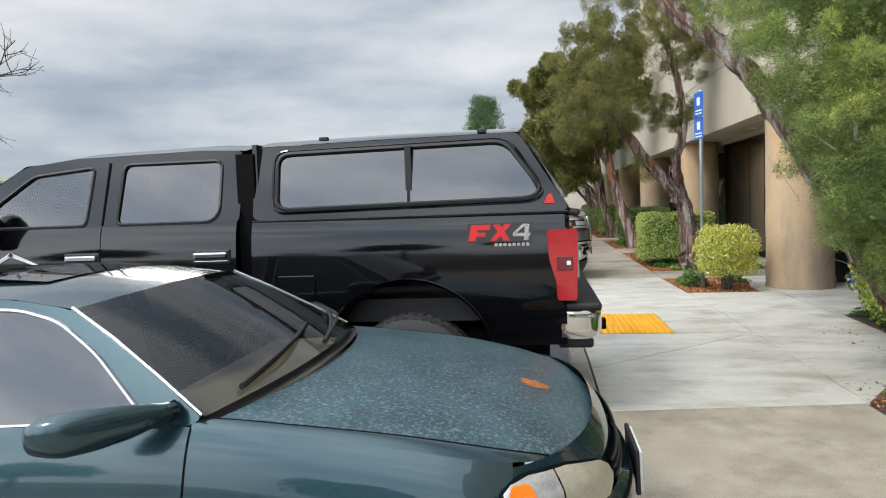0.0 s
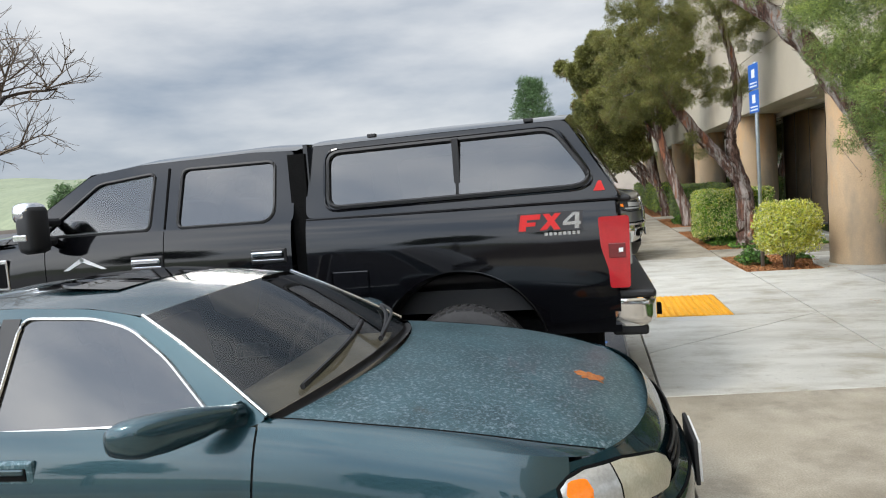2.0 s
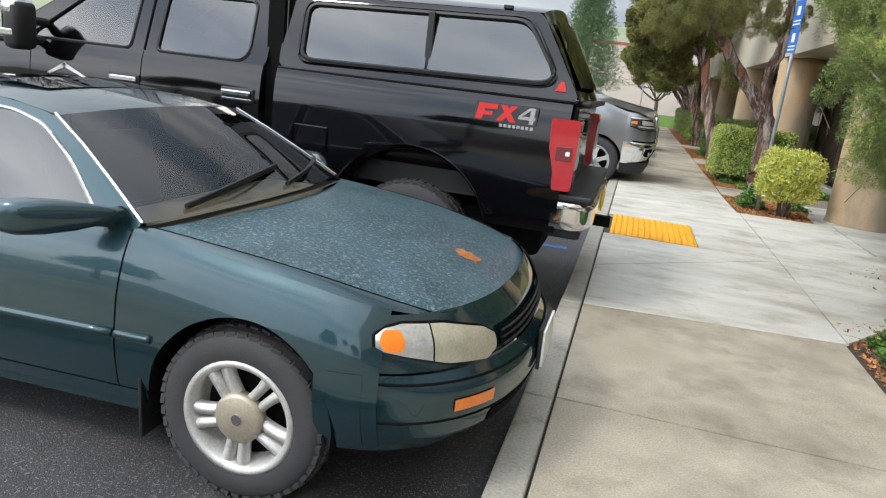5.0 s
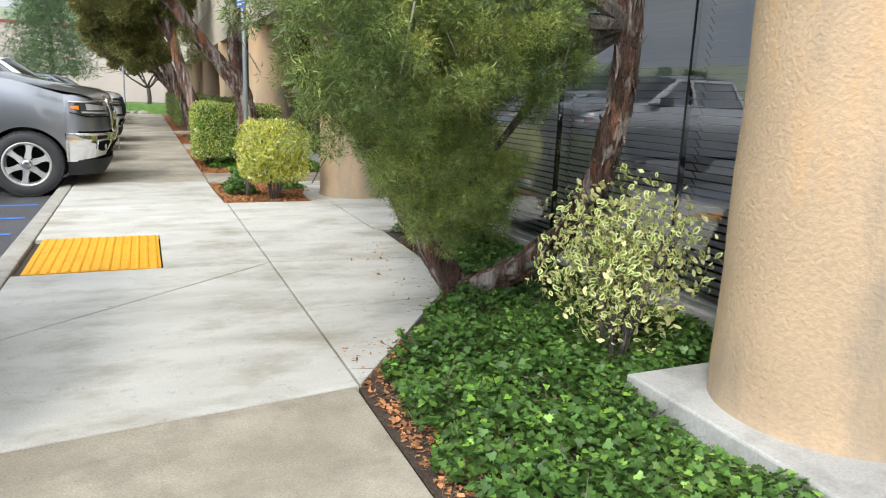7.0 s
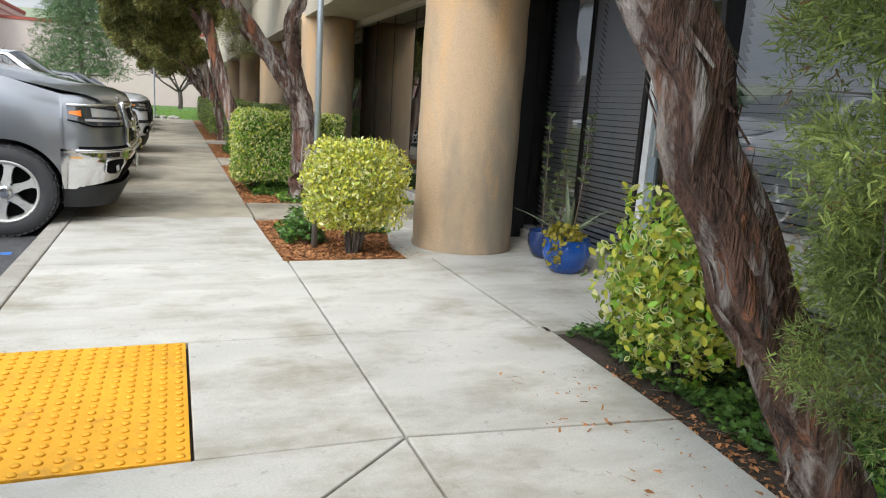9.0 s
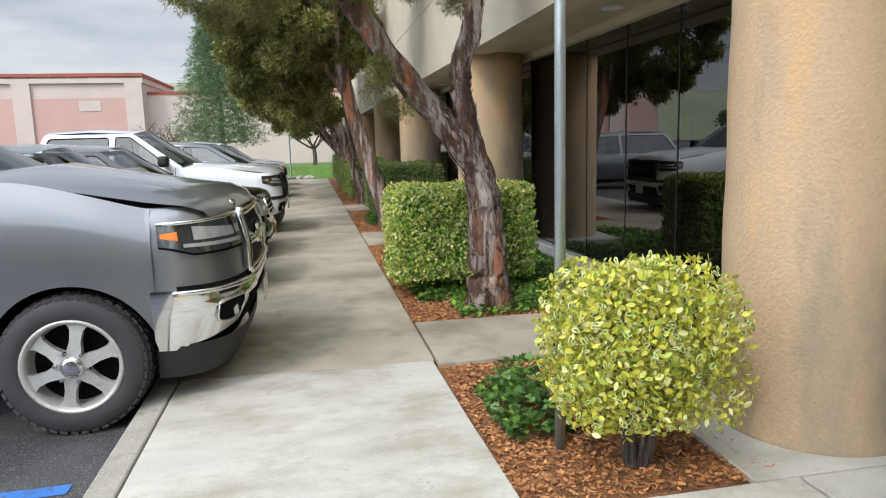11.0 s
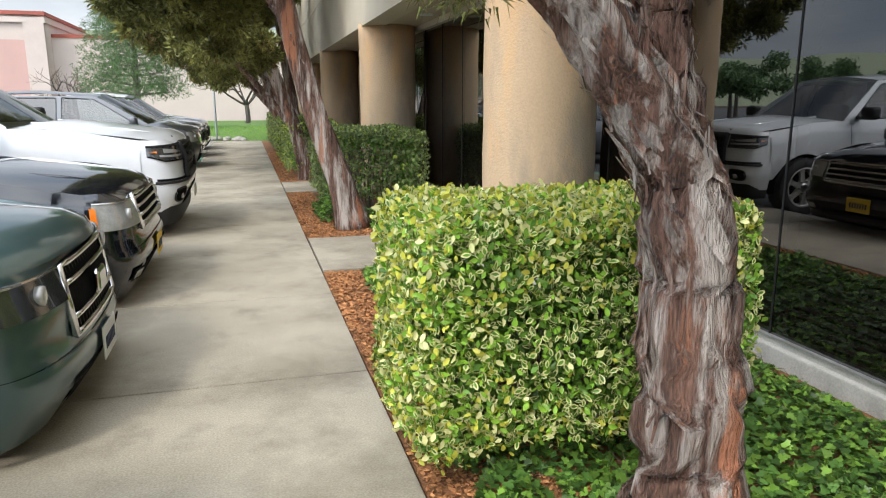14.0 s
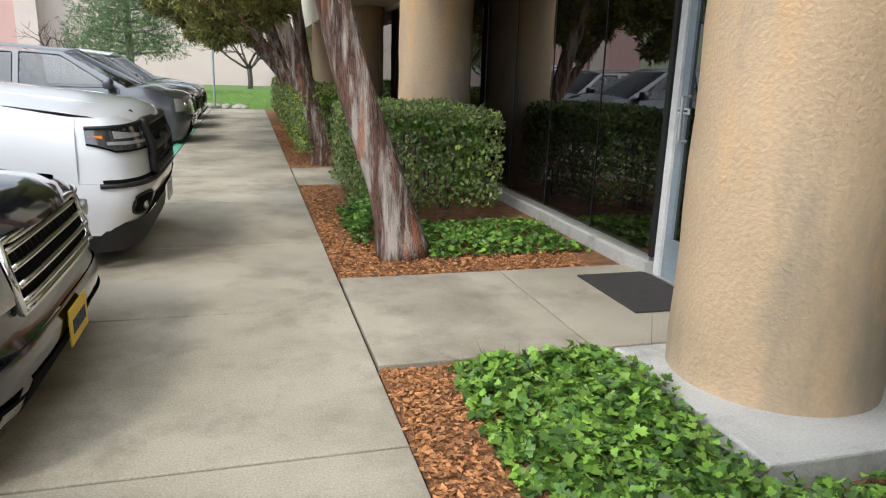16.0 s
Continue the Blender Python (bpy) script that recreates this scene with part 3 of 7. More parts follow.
M["under"] = mat("underbody", (0.008, 0.008, 0.008), 1.0, scale=8, fine=60, bump=0.3, spec=0.08)
M["alloy"] = stains(mat("alloy_wheel", (0.60, 0.59, 0.56), 0.42, 0.45, scale=9, fine=120, bump=0.05), (0.2, 0.16, 0.12), 14, 0.58, 0.72, factor=0.6)
M["alloy_cap"] = stains(mat("alloy_cap", (0.46, 0.40, 0.31), 0.45, 0.5, scale=9, fine=120, bump=0.05), (0.6, 0.55, 0.45), 22, 0.55, 0.7, factor=0.5)
M["tint"] = glass("car_tint_glass", (0.05, 0.05, 0.055), 2.2)
M["car_glass"] = glass("car_glass", (0.62, 0.66, 0.64), 2.1)
M["screen_glass"] = glass("screen_glass", (0.6, 0.6, 0.55), 1.8, 0.0)
M["amber"] = mat("amber_lens", (0.9, 0.22, 0.01), 0.12, scale=30, fine=120, bump=0.2, coat=0.8, amount=0.3)
M["red_lens"] = mat("red_lens", (0.42, 0.006, 0.012), 0.1, scale=30, fine=120, bump=0.15, coat=1.0, amount=0.4)
M["red_dark"] = mat("red_lens_dark", (0.14, 0.004, 0.008), 0.12, scale=30, fine=120, bump=0.1, coat=1.0, amount=0.4)
M["lamp"] = mat("lamp_lens", (0.50, 0.50, 0.48), 0.12, 0.3, scale=20, fine=90, bump=0.1, coat=1.0, amount=0.6)
M["lamp_hazed"] = stains(mat("lamp_hazed", (0.50, 0.47, 0.36), 0.3, 0.1, scale=14, fine=120, bump=0.1, coat=0.5), (0.33, 0.30, 0.2), 9, 0.5, 0.7, factor=0.6)
M["lamp_dark"] = mat("lamp_dark", (0.10, 0.105, 0.11), 0.1, 0.6, scale=14, fine=60, bump=0.1, coat=1.0)
M["seat"] = mat("seat_cloth", (0.30, 0.28, 0.23), 0.9, scale=9, fine=120, bump=0.2)
M["plate_white"] = mat("plate_white", (0.7, 0.7, 0.68), 0.5, scale=9, fine=80, bump=0.0, amount=0.2)
M["plate_gold"] = mat("plate_gold", (0.75, 0.5, 0.03), 0.5, scale=9, fine=80, bump=0.0, amount=0.2)
M["ink"] = mat("plate_ink", (0.02, 0.03, 0.08), 0.6, scale=9, fine=80, bump=0.0, amount=0.2)
M["badge_red"] = mat("badge_red", (0.65, 0.02, 0.02), 0.3, scale=9, fine=80, bump=0.0, amount=0.2, coat=0.6)
M["badge_grey"] = mat("badge_grey", (0.06, 0.06, 0.065), 0.3, 0.5, scale=9, fine=80, bump=0.0, amount=0.2, coat=0.6)
M["badge_white"] = mat("badge_white", (0.75, 0.75, 0.75), 0.35, scale=9, fine=80, bump=0.0, amount=0.1)

# ---- vehicle shapes: x forward from the front axle, y to the left, z from the ground ----


def grid_faces(bm, rows, close=False, flip=False):
    vs = [[bm.verts.new(p) for p in r] for r in rows]
    for a, b in zip(vs, vs[1:]):
        for i in range(len(a) - 1):
            q = (a[i], a[i + 1], b[i + 1], b[i])
            bm.faces.new(q[::-1] if flip else q)
    return vs


def thick(bm, t):
    bmesh.ops.recalc_face_normals(bm, faces=bm.faces)
    bmesh.ops.solidify(bm, geom=bm.faces[:], thickness=t)
    return bm


def strip(edges, nf=14, n=2.0):
    """A surface across the car: rows of (x, half width, z, bow, crown)."""
    bm = bmesh.new()
    rows = []
    for x, w, z, bow, crown in edges:
        rows.append([(x + bow * (1 - abs(f) ** n), f * w, z + crown * (1 - f * f)) for f in np.linspace(-1, 1, 2 * nf + 1)])
    grid_faces(bm, rows)
    return bm


def poly_side(pts, yfun, sgn, bm=None):
    """A flat polygon in the leaning plane of a cabin side."""
    bm = bm or bmesh.new()
    vs = [bm.verts.new((x, sgn * yfun(z), z)) for x, z in pts]
    bm.faces.new(vs if sgn < 0 else vs[::-1])
    return bm


def ring_side(outer, holes, yfun, sgn):
    bm = bmesh.new()
    edges = []
    for loop in (outer, *holes):
        vs = [bm.verts.new((x, sgn * yfun(z), z)) for x, z in loop]
        edges += [bm.edges.new((vs[i], vs[(i + 1) % len(vs)])) for i in range(len(vs))]
    bmesh.ops.triangle_fill(bm, edges=edges, use_beauty=True)
    bmesh.ops.recalc_face_normals(bm, faces=bm.faces)
    for f in bm.faces:
        f.normal_update()
        if f.normal.y * sgn < 0:
            f.normal_flip()
    return bm


def round_poly(pts, r, seg=4):
    """Rounds the corners of a polygon in two coordinates."""
    out = []
    n = len(pts)
    for i in range(n):
        p, a, b = (Vector(pts[k]) for k in (i, i - 1, (i + 1) % n))
        da, db = a - p, b - p
        ra, rb = min(r, da.length * 0.45), min(r, db.length * 0.45)
        p0, p1 = p + da.normalized() * ra, p + db.normalized() * rb
        for t in np.linspace(0, 1, seg + 1):
            out.append(tuple((1 - t) ** 2 * p0 + 2 * t * (1 - t) * p + t * t * p1))
    return out


def loop_tube(pts3, r, seg=5):
    pts3 = [Vector(p) for p in pts3]
    bm = bmesh.new()
    tube(pts3 + [pts3[0]], [r] * (len(pts3) + 1), seg, bm=bm)
    return bm


def smooth_curve(xs, ys):
    """A monotone cubic through stations, as a function of one number."""
    xs, ys = np.asarray(xs, float), np.asarray(ys, float)
    h, d = np.diff(xs), np.diff(ys) / np.diff(xs)
    m = np.zeros(len(xs))
    m[0], m[-1] = d[0], d[-1]
    for i in range(1, len(xs) - 1):
        if d[i - 1] * d[i] > 0:
            w1, w2 = 2 * h[i] + h[i - 1], h[i] + 2 * h[i - 1]
            m[i] = (w1 + w2) / (w1 / d[i - 1] + w2 / d[i])

    def at(x):
        x = min(max(x, xs[0]), xs[-1])
        i = min(max(int(np.searchsorted(xs, x)) - 1, 0), len(h) - 1)
        t = (x - xs[i]) / h[i]
        return float((1 + 2 * t) * (1 - t) ** 2 * ys[i] + t * (1 - t) ** 2 * h[i] * m[i] + t * t * (3 - 2 * t) * ys[i + 1] + t * t * (t - 1) * h[i] * m[i + 1])
    return at


class Body:
    """Side surface of a vehicle from belt, sill and plan splines."""

    def __init__(self, belt, plan, sill, arches, sec=((0, .93), (.2, .975), (.5, 1.0), (.78, .985), (1, .925))):
        self.belt = smooth_curve(*zip(*sorted(belt)))
        self.plan = smooth_curve(*zip(*sorted(plan)))
        self.sill, self.arches = sill, arches
        self.sec = smooth_curve(*zip(*sec))

    def y(self, x, z):
        zn = (z - self.sill) / (self.belt(x) - self.sill)
        return self.plan(x) * self.sec(zn)

    def low(self, x):
        z = self.sill
        for xa, za, r in self.arches:
            if abs(x - xa) < r:
                z = max(z, za + math.sqrt(r * r - (x - xa) ** 2))
        return z

    def panel(self, x0, x1, sgn, top=None, rows=14, gap=0.004, lean=(0.0, 0.0), off=0.0, zlow=None, zhigh=None, step=0.03):
        """Side panel between x0 and x1 (lean shifts each edge from sill to belt)."""
        bm = bmesh.new()
        a, b = x0 + gap, x1 - gap
        n = max(4, int((b - a) / step))
        xs = set(np.linspace(a, b, n))
        for xa, za, r in self.arches:
            for k in np.linspace(-1, 1, 30):
                t = xa + r * math.sin(k * math.pi / 2)
                if a < t < b:
                    xs.add(t)
        xs = sorted(xs)
        grid = []
        for x in xs:
            f = (x - a) / (b - a)
            lo = self.low(x) if zlow is None else max(zlow, self.low(x))
            hi = self.belt(x) if zhigh is None else zhigh
            hi = max(hi, lo + 0.004)
            col = []
            for k in range(rows + 1):
                z = lo + (hi - lo) * k / rows
                zn = (z - self.sill) / max(0.05, self.belt(x) - self.sill)
                xx = x + (lean[0] * (1 - f) + lean[1] * f) * zn
                col.append((xx, sgn * (self.y(x, z) + off), z))
            grid.append(col)
        grid_faces(bm, grid, flip=sgn > 0)
        return bm


def nose_pt(rows, xe, n, f, z, off=0.0):
    zs, xn, w = zip(*rows)
    xn, w = float(np.interp(z, zs, xn)), float(np.interp(z, zs, w))
    g = (1 - abs(f) ** n) ** (1 / n)
    return (xe + (xn - xe + (off if xn > xe else -off)) * g, f * (w + off), z)


def nose(rows, xe, n, f0, f1, z0, z1, off=0.0, nf=24, nz=6):
    bm = bmesh.new()
    th = np.linspace(math.asin(max(-1, min(1, f0))), math.asin(max(-1, min(1, f1))), nf + 1)
    fwd = rows[0][1] > xe
    grid = [[nose_pt(rows, xe, n, math.sin(t), z, off) for t in th] for z in np.linspace(z0, z1, nz + 1)]
    grid_faces(bm, grid, flip=not fwd)
    return bm


def make_wheel(name, r, width, rim_r, style, rim_mat, label, spokes=5):
    """A wheel standing at the origin, its outer face to +y."""
    w = new(name)
    hw = width / 2
    prof = [(rim_r - .005, -hw * .85), (rim_r + .02, -hw), (r - .035, -hw * .98), (r - .008, -hw * .8), (r, -hw * .45), (r, hw * .45), (r - .008, hw * .8), (r - .035, hw * .98), (rim_r + .02, hw), (rim_r - .005, hw * .85)]
    rot = pose(0, 0, 0, -90)
    tyre = part("tyre", lathe(prof, 48, rot, caps=False), M["rubber"], w, smooth=True)
    bm = bmesh.new()
    nb = 44
    for k in range(nb):
        for j, yy in enumerate((-0.72, -0.25, 0.25, 0.72)):
            m = pose(0, 0, 0, 0, 360 * (k + 0.5 * (j % 2)) / nb, 0) @ Matrix.Translation((0, yy * hw, r - (0.012 if abs(yy) > .5 else 0.0))) @ pose(0, 0, 0, 0, 0, 12 if j % 2 else -12) @ Matrix.Diagonal((r * 0.105, hw * 0.36, 0.016, 1))
            bmesh.ops.create_cube(bm, size=1, matrix=m)
    part("tread", bm, M["rubber"], tyre)
    bm = lathe([(rim_r, -hw * .8), (rim_r + .006, hw * .78), (rim_r + .012, hw * .97), (rim_r - .004, hw * 1.0), (rim_r - .016, hw * .9), (rim_r - .026, hw * .5), (rim_r - .04, -hw * .5)], 40, rot)
    rim = part("rim", bm, rim_mat, w, smooth=True)
    part("brake_disc", lathe([(rim_r - .03, hw * .02), (rim_r - .03, hw * .06)], 32, rot), M["under"], rim)
    if style == "twin":
        for k in range(spokes):
            for d in (-1, 1):
                a = 2 * math.pi * k / spokes
                c, sn = math.cos(a), math.sin(a)
                bm = bmesh.new()
                top, bot = [], []
                for rr, inner, outer, yy in ((.36, .03, .20, .80), (.58, .035, .20, .86), (.78, .045, .225, .86), (.93, .05, .29, .82), (.985, .05, .33, .76)):
                    for q in (inner, outer):
                        px, pz = rr * rim_r * c - d * q * rim_r * sn, rr * rim_r * sn + d * q * rim_r * c
                        top.append(bm.verts.new((px, hw * yy, pz)))
                        bot.append(bm.verts.new((px, hw * .45, pz)))
                for m in range(0, 8, 2):
                    bm.faces.new((top[m], top[m + 1], top[m + 3], top[m + 2]))
                    bm.faces.new((top[m], top[m + 2], bot[m + 2], bot[m]))
                    bm.faces.new((top[m + 1], bot[m + 1], bot[m + 3], top[m + 3]))
                bmesh.ops.recalc_face_normals(bm, faces=bm.faces)
                bmesh.ops.bevel(bm, geom=[e for e in bm.edges if not e.is_boundary], offset=.006, segments=2, affect="EDGES")
                part("spoke", bm, rim_mat, rim, smooth=True)
        part("hub_cap", lathe([(rim_r * .46, hw * .6), (rim_r * .45, hw * .93), (rim_r * .38, hw * 1.0), (rim_r * .05, hw * 1.02)], 32, rot), M["alloy_cap"], rim, smooth=True)
        part("emblem", lathe([(rim_r * .11, hw * 1.0), (rim_r * .1, hw * 1.06)], 16, rot), M["dull_chrome"], rim)
    else:
        for k in range(spokes):
            a = 2 * math.pi * k / spokes + math.pi / 2
            bm = bmesh.new()
            c, s = math.cos(a), math.sin(a)
            sh = [(rim_r * .2, .17), (rim_r * .55, .11), (rim_r * .8, .13), (rim_r * .97, .26)]
            for yy0, yy1 in ((hw * .5, hw * .92),):
                top, bot = [], []
                for rr, hwid in sh:
                    for q in (-1, 1):
                        px, pz = rr * c - q * hwid * rim_r * s, rr * s + q * hwid * rim_r * c
                        top.append(bm.verts.new((px, yy1 - (rr / rim_r) * .02, pz)))
                        bot.append(bm.verts.new((px, yy0, pz)))
                for i in range(0, 2 * len(sh) - 2, 2):
                    bm.faces.new((top[i], top[i + 1], top[i + 3], top[i + 2]))
                    bm.faces.new((top[i], top[i + 2], bot[i + 2], bot[i]))
                    bm.faces.new((top[i + 1], bot[i + 1], bot[i + 3], top[i + 3]))
            bmesh.ops.recalc_face_normals(bm, faces=bm.faces)
            part("spoke", bm, rim_mat, rim)
        part("hub_cap", lathe([(rim_r * .24, hw * .6), (rim_r * .23, hw * .98), (rim_r * .14, hw * 1.04), (rim_r * .02, hw * 1.05)], 24, rot), M["dull_chrome"], rim, smooth=True)
        for k in range(6):
            a = 2 * math.pi * k / 6
            part("lug_nut", lathe([(.012, 0), (.011, .03)], 6, Matrix.Translation((math.cos(a) * rim_r * .33, hw * .86, math.sin(a) * rim_r * .33)) @ rot), M["dull_chrome"], rim)
    return w


def put_wheel(src, car, m):
    """A copy of a wheel as a part of car."""
    made = {}
    for o in (src, *src.children_recursive):
        c = o.copy()
        scene.collection.objects.link(c)
        made[o] = c
        c.parent = made.get(o.parent, car)
    made[src].matrix_basis = m
    return made[src]


def seats(car, xs, y, z, material):
    for x in xs:
        for s in (-1, 1):
            bm = boxed(-.10, .10, -.24, .24, 0, .55, bev=.05)
            bm.transform(pose(x, s * y, z, 0, -12, 0))
            st = part("seat", bm, material, car, smooth=True)
            bm = boxed(-.05, .05, -.13, .13, .60, .76, bev=.04)
            bm.transform(pose(x, s * y, z, 0, -12, 0))
            part("headrest", bm, material, st, smooth=True)


def finish_wheels(car, wheels):
    """The first wheel of a set is built at the origin; copies go to each hub, and the first is taken away."""
    for src in wheels:
        for o in (*src.children_recursive, src):
            bpy.data.objects.remove(o)


def liner(bm, x, z, r, y0, y1):
    for a0, a1 in zip(np.linspace(-0.2, math.pi + 0.2, 15), np.linspace(-0.2, math.pi + 0.2, 15)[1:]):
        vs = [bm.verts.new((x + r * math.cos(a), yy, z + r * math.sin(a))) for a, yy in ((a0, y0), (a0, y1), (a1, y1), (a1, y0))]
        bm.faces.new(vs)


def badge_bars(parent, bars, m, material, name="badge", t=0.004):
    """Flat bars (polygons in x and z) standing proud of a panel."""
    for pts in bars:
        bm = bmesh.new()
        f = bm.faces.new([bm.verts.new((x, 0, z)) for x, z in pts])
        g = bmesh.ops.extrude_face_region(bm, geom=[f])
        for v in g["geom"]:
            if isinstance(v, bmesh.types.BMVert):
                v.co.y -= t
        bmesh.ops.recalc_face_normals(bm, faces=bm.faces)
        bm.transform(m)
        part(name, bm, material, parent)


# ---- the old green sedan ----
# nose outline: height, furthest x, half width at the corner
SEDAN_NOSE = [(.28, .83, .82), (.33, .89, .85), (.42, .925, .868), (.50, .93, .873), (.535, .915, .873), (.565, .885, .87), (.61, .872, .868), (.68, .855, .858), (.72, .83, .845), (.76, .80, .83)]
NOSE_X, NOSE_N = .30, 2.4


class SedanBody(Body):
    """A body whose fenders sweep round into the nose."""

    def y(self, x, z):
        zn = (z - self.sill) / (self.belt(x) - self.sill)
        w = self.plan(min(x, NOSE_X)) * self.sec(zn)
        if x <= NOSE_X:
            return w
        zs, xn, _ = zip(*SEDAN_NOSE)
        t = (x - NOSE_X) / (float(np.interp(z, zs, xn)) - NOSE_X)
        return w * max(0.0, 1 - t ** NOSE_N) ** (1 / NOSE_N)


def sedan():
    car = empty("sedan", pose(-0.13, 3.49, AS + 0.035, 0, -1.7, 0), "old dark green sedan with faded bonnet and rust spot", "car")
    P = M["teal"]
    hw = 0.885
    body = SedanBody([(-3.8, .87), (-3.4, .93), (-2.7, .965), (-2.2, .955), (-1.5, .928), (-.55, .915), (-.3, .90), (0, .858), (.2, .832), (.44, .79), (.6, .755)],
                     [(-3.8, .80), (-3.3, .85), (-2.6, .88), (-1.2, hw), (0, .885), (.30, .885)], .295,
                     [(.02, .335, .36), (-2.60, .325, .35)], sec=((0, .945), (.18, .98), (.42, 1.0), (.62, .995), (.8, .972), (.92, .945), (1, .915)))
    # bonnet edge: half width and height along the car
    HOOD_W = smooth_curve((-.45, -.36, -.11, .18, .44, .60, .70), (.765, .77, .765, .75, .715, .655, .60))
    HOOD_Z = smooth_curve((-.45, -.36, -.11, .18, .44, .60, .70, .80), (.930, .925, .897, .857, .803, .757, .722, .69))
    yb = body.y(-1.5, .925)
    yf = lambda z: yb - .018 - .56 * (z - .925)
    shell = part("body", boxed(-3.5, .5, -.62, .62, .24, .58, bev=.06), M["under"], car)
    for s in (-1, 1):
        for xa, za in ((.02, .335), (-2.60, .325)):
            bm = bmesh.new()
            liner(bm, xa, za, .352, s * .60, s * .868)
            part("wheel_liner", bm, M["under"], car)
    part("gap_backing", strip([(x, body.y(x, .72) - .03, .72, 0, 0) for x in (-3.3, -2, -.5, .25)]), M["under"], shell)
    for s in (-1, 1):
        fe = part("front_fender", body.panel(-.47, .52, s, lean=(.04, 0), rows=20, step=.02), P, car, smooth=True)
        # rounded shoulder between fender side and bonnet gap
        bm = bmesh.new()
        rows = []
        for x in np.linspace(-.43, .69, 34):
            y1, z1, y0 = body.y(min(x, .515), body.belt(x)), body.belt(x), HOOD_W(x) + .004
            y1 = min(y1, body.y(x, body.belt(x)))
            rows.append([(x, s * (y1 + (y0 - y1) * t), z1 + (HOOD_Z(x) - z1) * math.sin(t * math.pi / 2)) for t in np.linspace(0, 1, 7)])
        grid_faces(bm, rows, flip=s < 0)
        part("fender_top", bm, P, car, smooth=True)
        fd = part("front_door", body.panel(-1.52, -.47, s, lean=(.10, .04)), P, car, smooth=True)
        rd = part("rear_door", body.panel(-2.36, -1.52, s, lean=(-.08, .10)), P, car, smooth=True)
        qp = part("quarter_panel", body.panel(-3.62, -2.36, s, lean=(0, -.08)), P, car, smooth=True)
        # dark line behind the panel gaps
        for x, ln in ((-.47, .04), (-1.52, .10), (-2.36, -.08)):
            bm = bmesh.new()
            zs = np.linspace(body.low(x) + .01, body.belt(x) - .01, 10)
            tube([(x + ln * (z - .295) / (body.belt(x) - .295), s * (body.y(x, z) - .007), z) for z in zs], [.006] * 10, 6, bm=bm)
            part("panel_gap", bm, M["under"], shell)
        # side moulding
        for a, b, own in ((-.445, -.305, fe), (-1.465, -.46, fd), (-2.23, -1.49, rd)):
            bm = bmesh.new()
            tube([(x, s * (body.y(x, .56) + .002), .562) for x in np.linspace(a, b, 12)], [.015] * 12, 8, bm=bm)
            part("moulding", bm, P, own, smooth=True)
        # sill
        part("rocker", body.panel(-2.26, -.33, s, zlow=.295, zhigh=.345, rows=3, off=.004), P, car)
        part("sill_underside", boxed(-2.28, -.33, s * .80 - .03, s * .80 + .03, .25, .30, bev=.01), P, car)
        # handles
        for x, own in ((-1.325, fd), (-2.24, rd)):
            z = .80 - .012 * (x + 1.325)
            yy = body.y(x, z)
            h = part("door_handle", boxed(x - .10, x + .10, s * (yy - .004) - .012, s * (yy - .004) + .012, z - .042, z + .042, bev=.011), M["teal_faded"], own)
            part("handle_recess", boxed(x - .075, x + .075, s * (yy + .008) - .004, s * (yy + .008) + .004, z - .024, z + .018, bev=.003), M["under"], h)
            part("handle_bar", boxed(x - .07, x + .07, s * (yy + .012) - .006, s * (yy + .012) + .006, z - .004, z + .018, bev=.005), P, h)
        part("keyhole", lathe([(.011, 0), (.010, .006)], 12, pose(-1.385, s * (body.y(-1.385, .80) + .004), .80, 90 if s < 0 else -90)), M["dull_chrome"], fd)
        # cabin side with its openings
        outer = round_poly([(-.38, .925), (-.66, 1.105), (-.92, 1.255), (-1.15, 1.295), (-1.5, 1.318), (-1.9, 1.312), (-2.14, 1.275), (-2.42, 1.13), (-2.76, .985), (-2.72, .945), (-1.5, .905), (-.55, .895)], .07, 5)
        fw = round_poly([(-.575, .925), (-.80, 1.12), (-.965, 1.222), (-1.12, 1.262), (-1.435, 1.281), (-1.45, .918)], .05, 5)
        rw = round_poly([(-1.545, .922), (-1.525, 1.283), (-1.86, 1.283), (-2.02, 1.256), (-2.22, 1.14), (-2.36, .99), (-2.33, .958)], .05, 5)
        cs = part("cabin_side", ring_side(outer, (fw, rw), yf, s), P, car)
        for wpts, nm in ((fw, "front_window"), (rw, "rear_window")):
            g = part(nm, poly_side(wpts, lambda z: yf(z) - .006, s), M["tint"], car)
            g.visible_shadow = False
            part("chrome_trim", loop_tube([(x, s * (yf(z) + .002), z) for x, z in wpts], .0065), M["dull_chrome"], g, "thin chrome trim")
        part("window_divider", loop_tube([(-2.16, s * yf(.955), .955), (-2.045, s * yf(1.235), 1.235), (-2.055, s * yf(1.235), 1.235)], .009), M["plastic"], cs)
        part("b_pillar_trim", poly_side([(-1.455, .918), (-1.44, 1.28), (-1.52, 1.283), (-1.54, .922)], lambda z: yf(z) + .003, s), M["plastic"], cs)
        # mirror
        bm = bmesh.new()
        prof = [(-.50, .80, .022, .035), (-.53, .86, .034, .05), (-.585, .93, .052, .062), (-.64, 1.0, .060, .066), (-.685, 1.055, .058, .064), (-.71, 1.078, .044, .05), (-.722, 1.088, .018, .02)]
        rows = []
        for xx, yy, rz, rx in prof:
            rows.append([(xx + rx * math.copysign(abs(math.cos(t)) ** .7, math.cos(t)), s * yy, .965 + .02 * (yy - .8) + rz * math.copysign(abs(math.sin(t)) ** .7, math.sin(t))) for t in np.linspace(0, 2 * math.pi, 25)])
        vs = grid_faces(bm, rows)
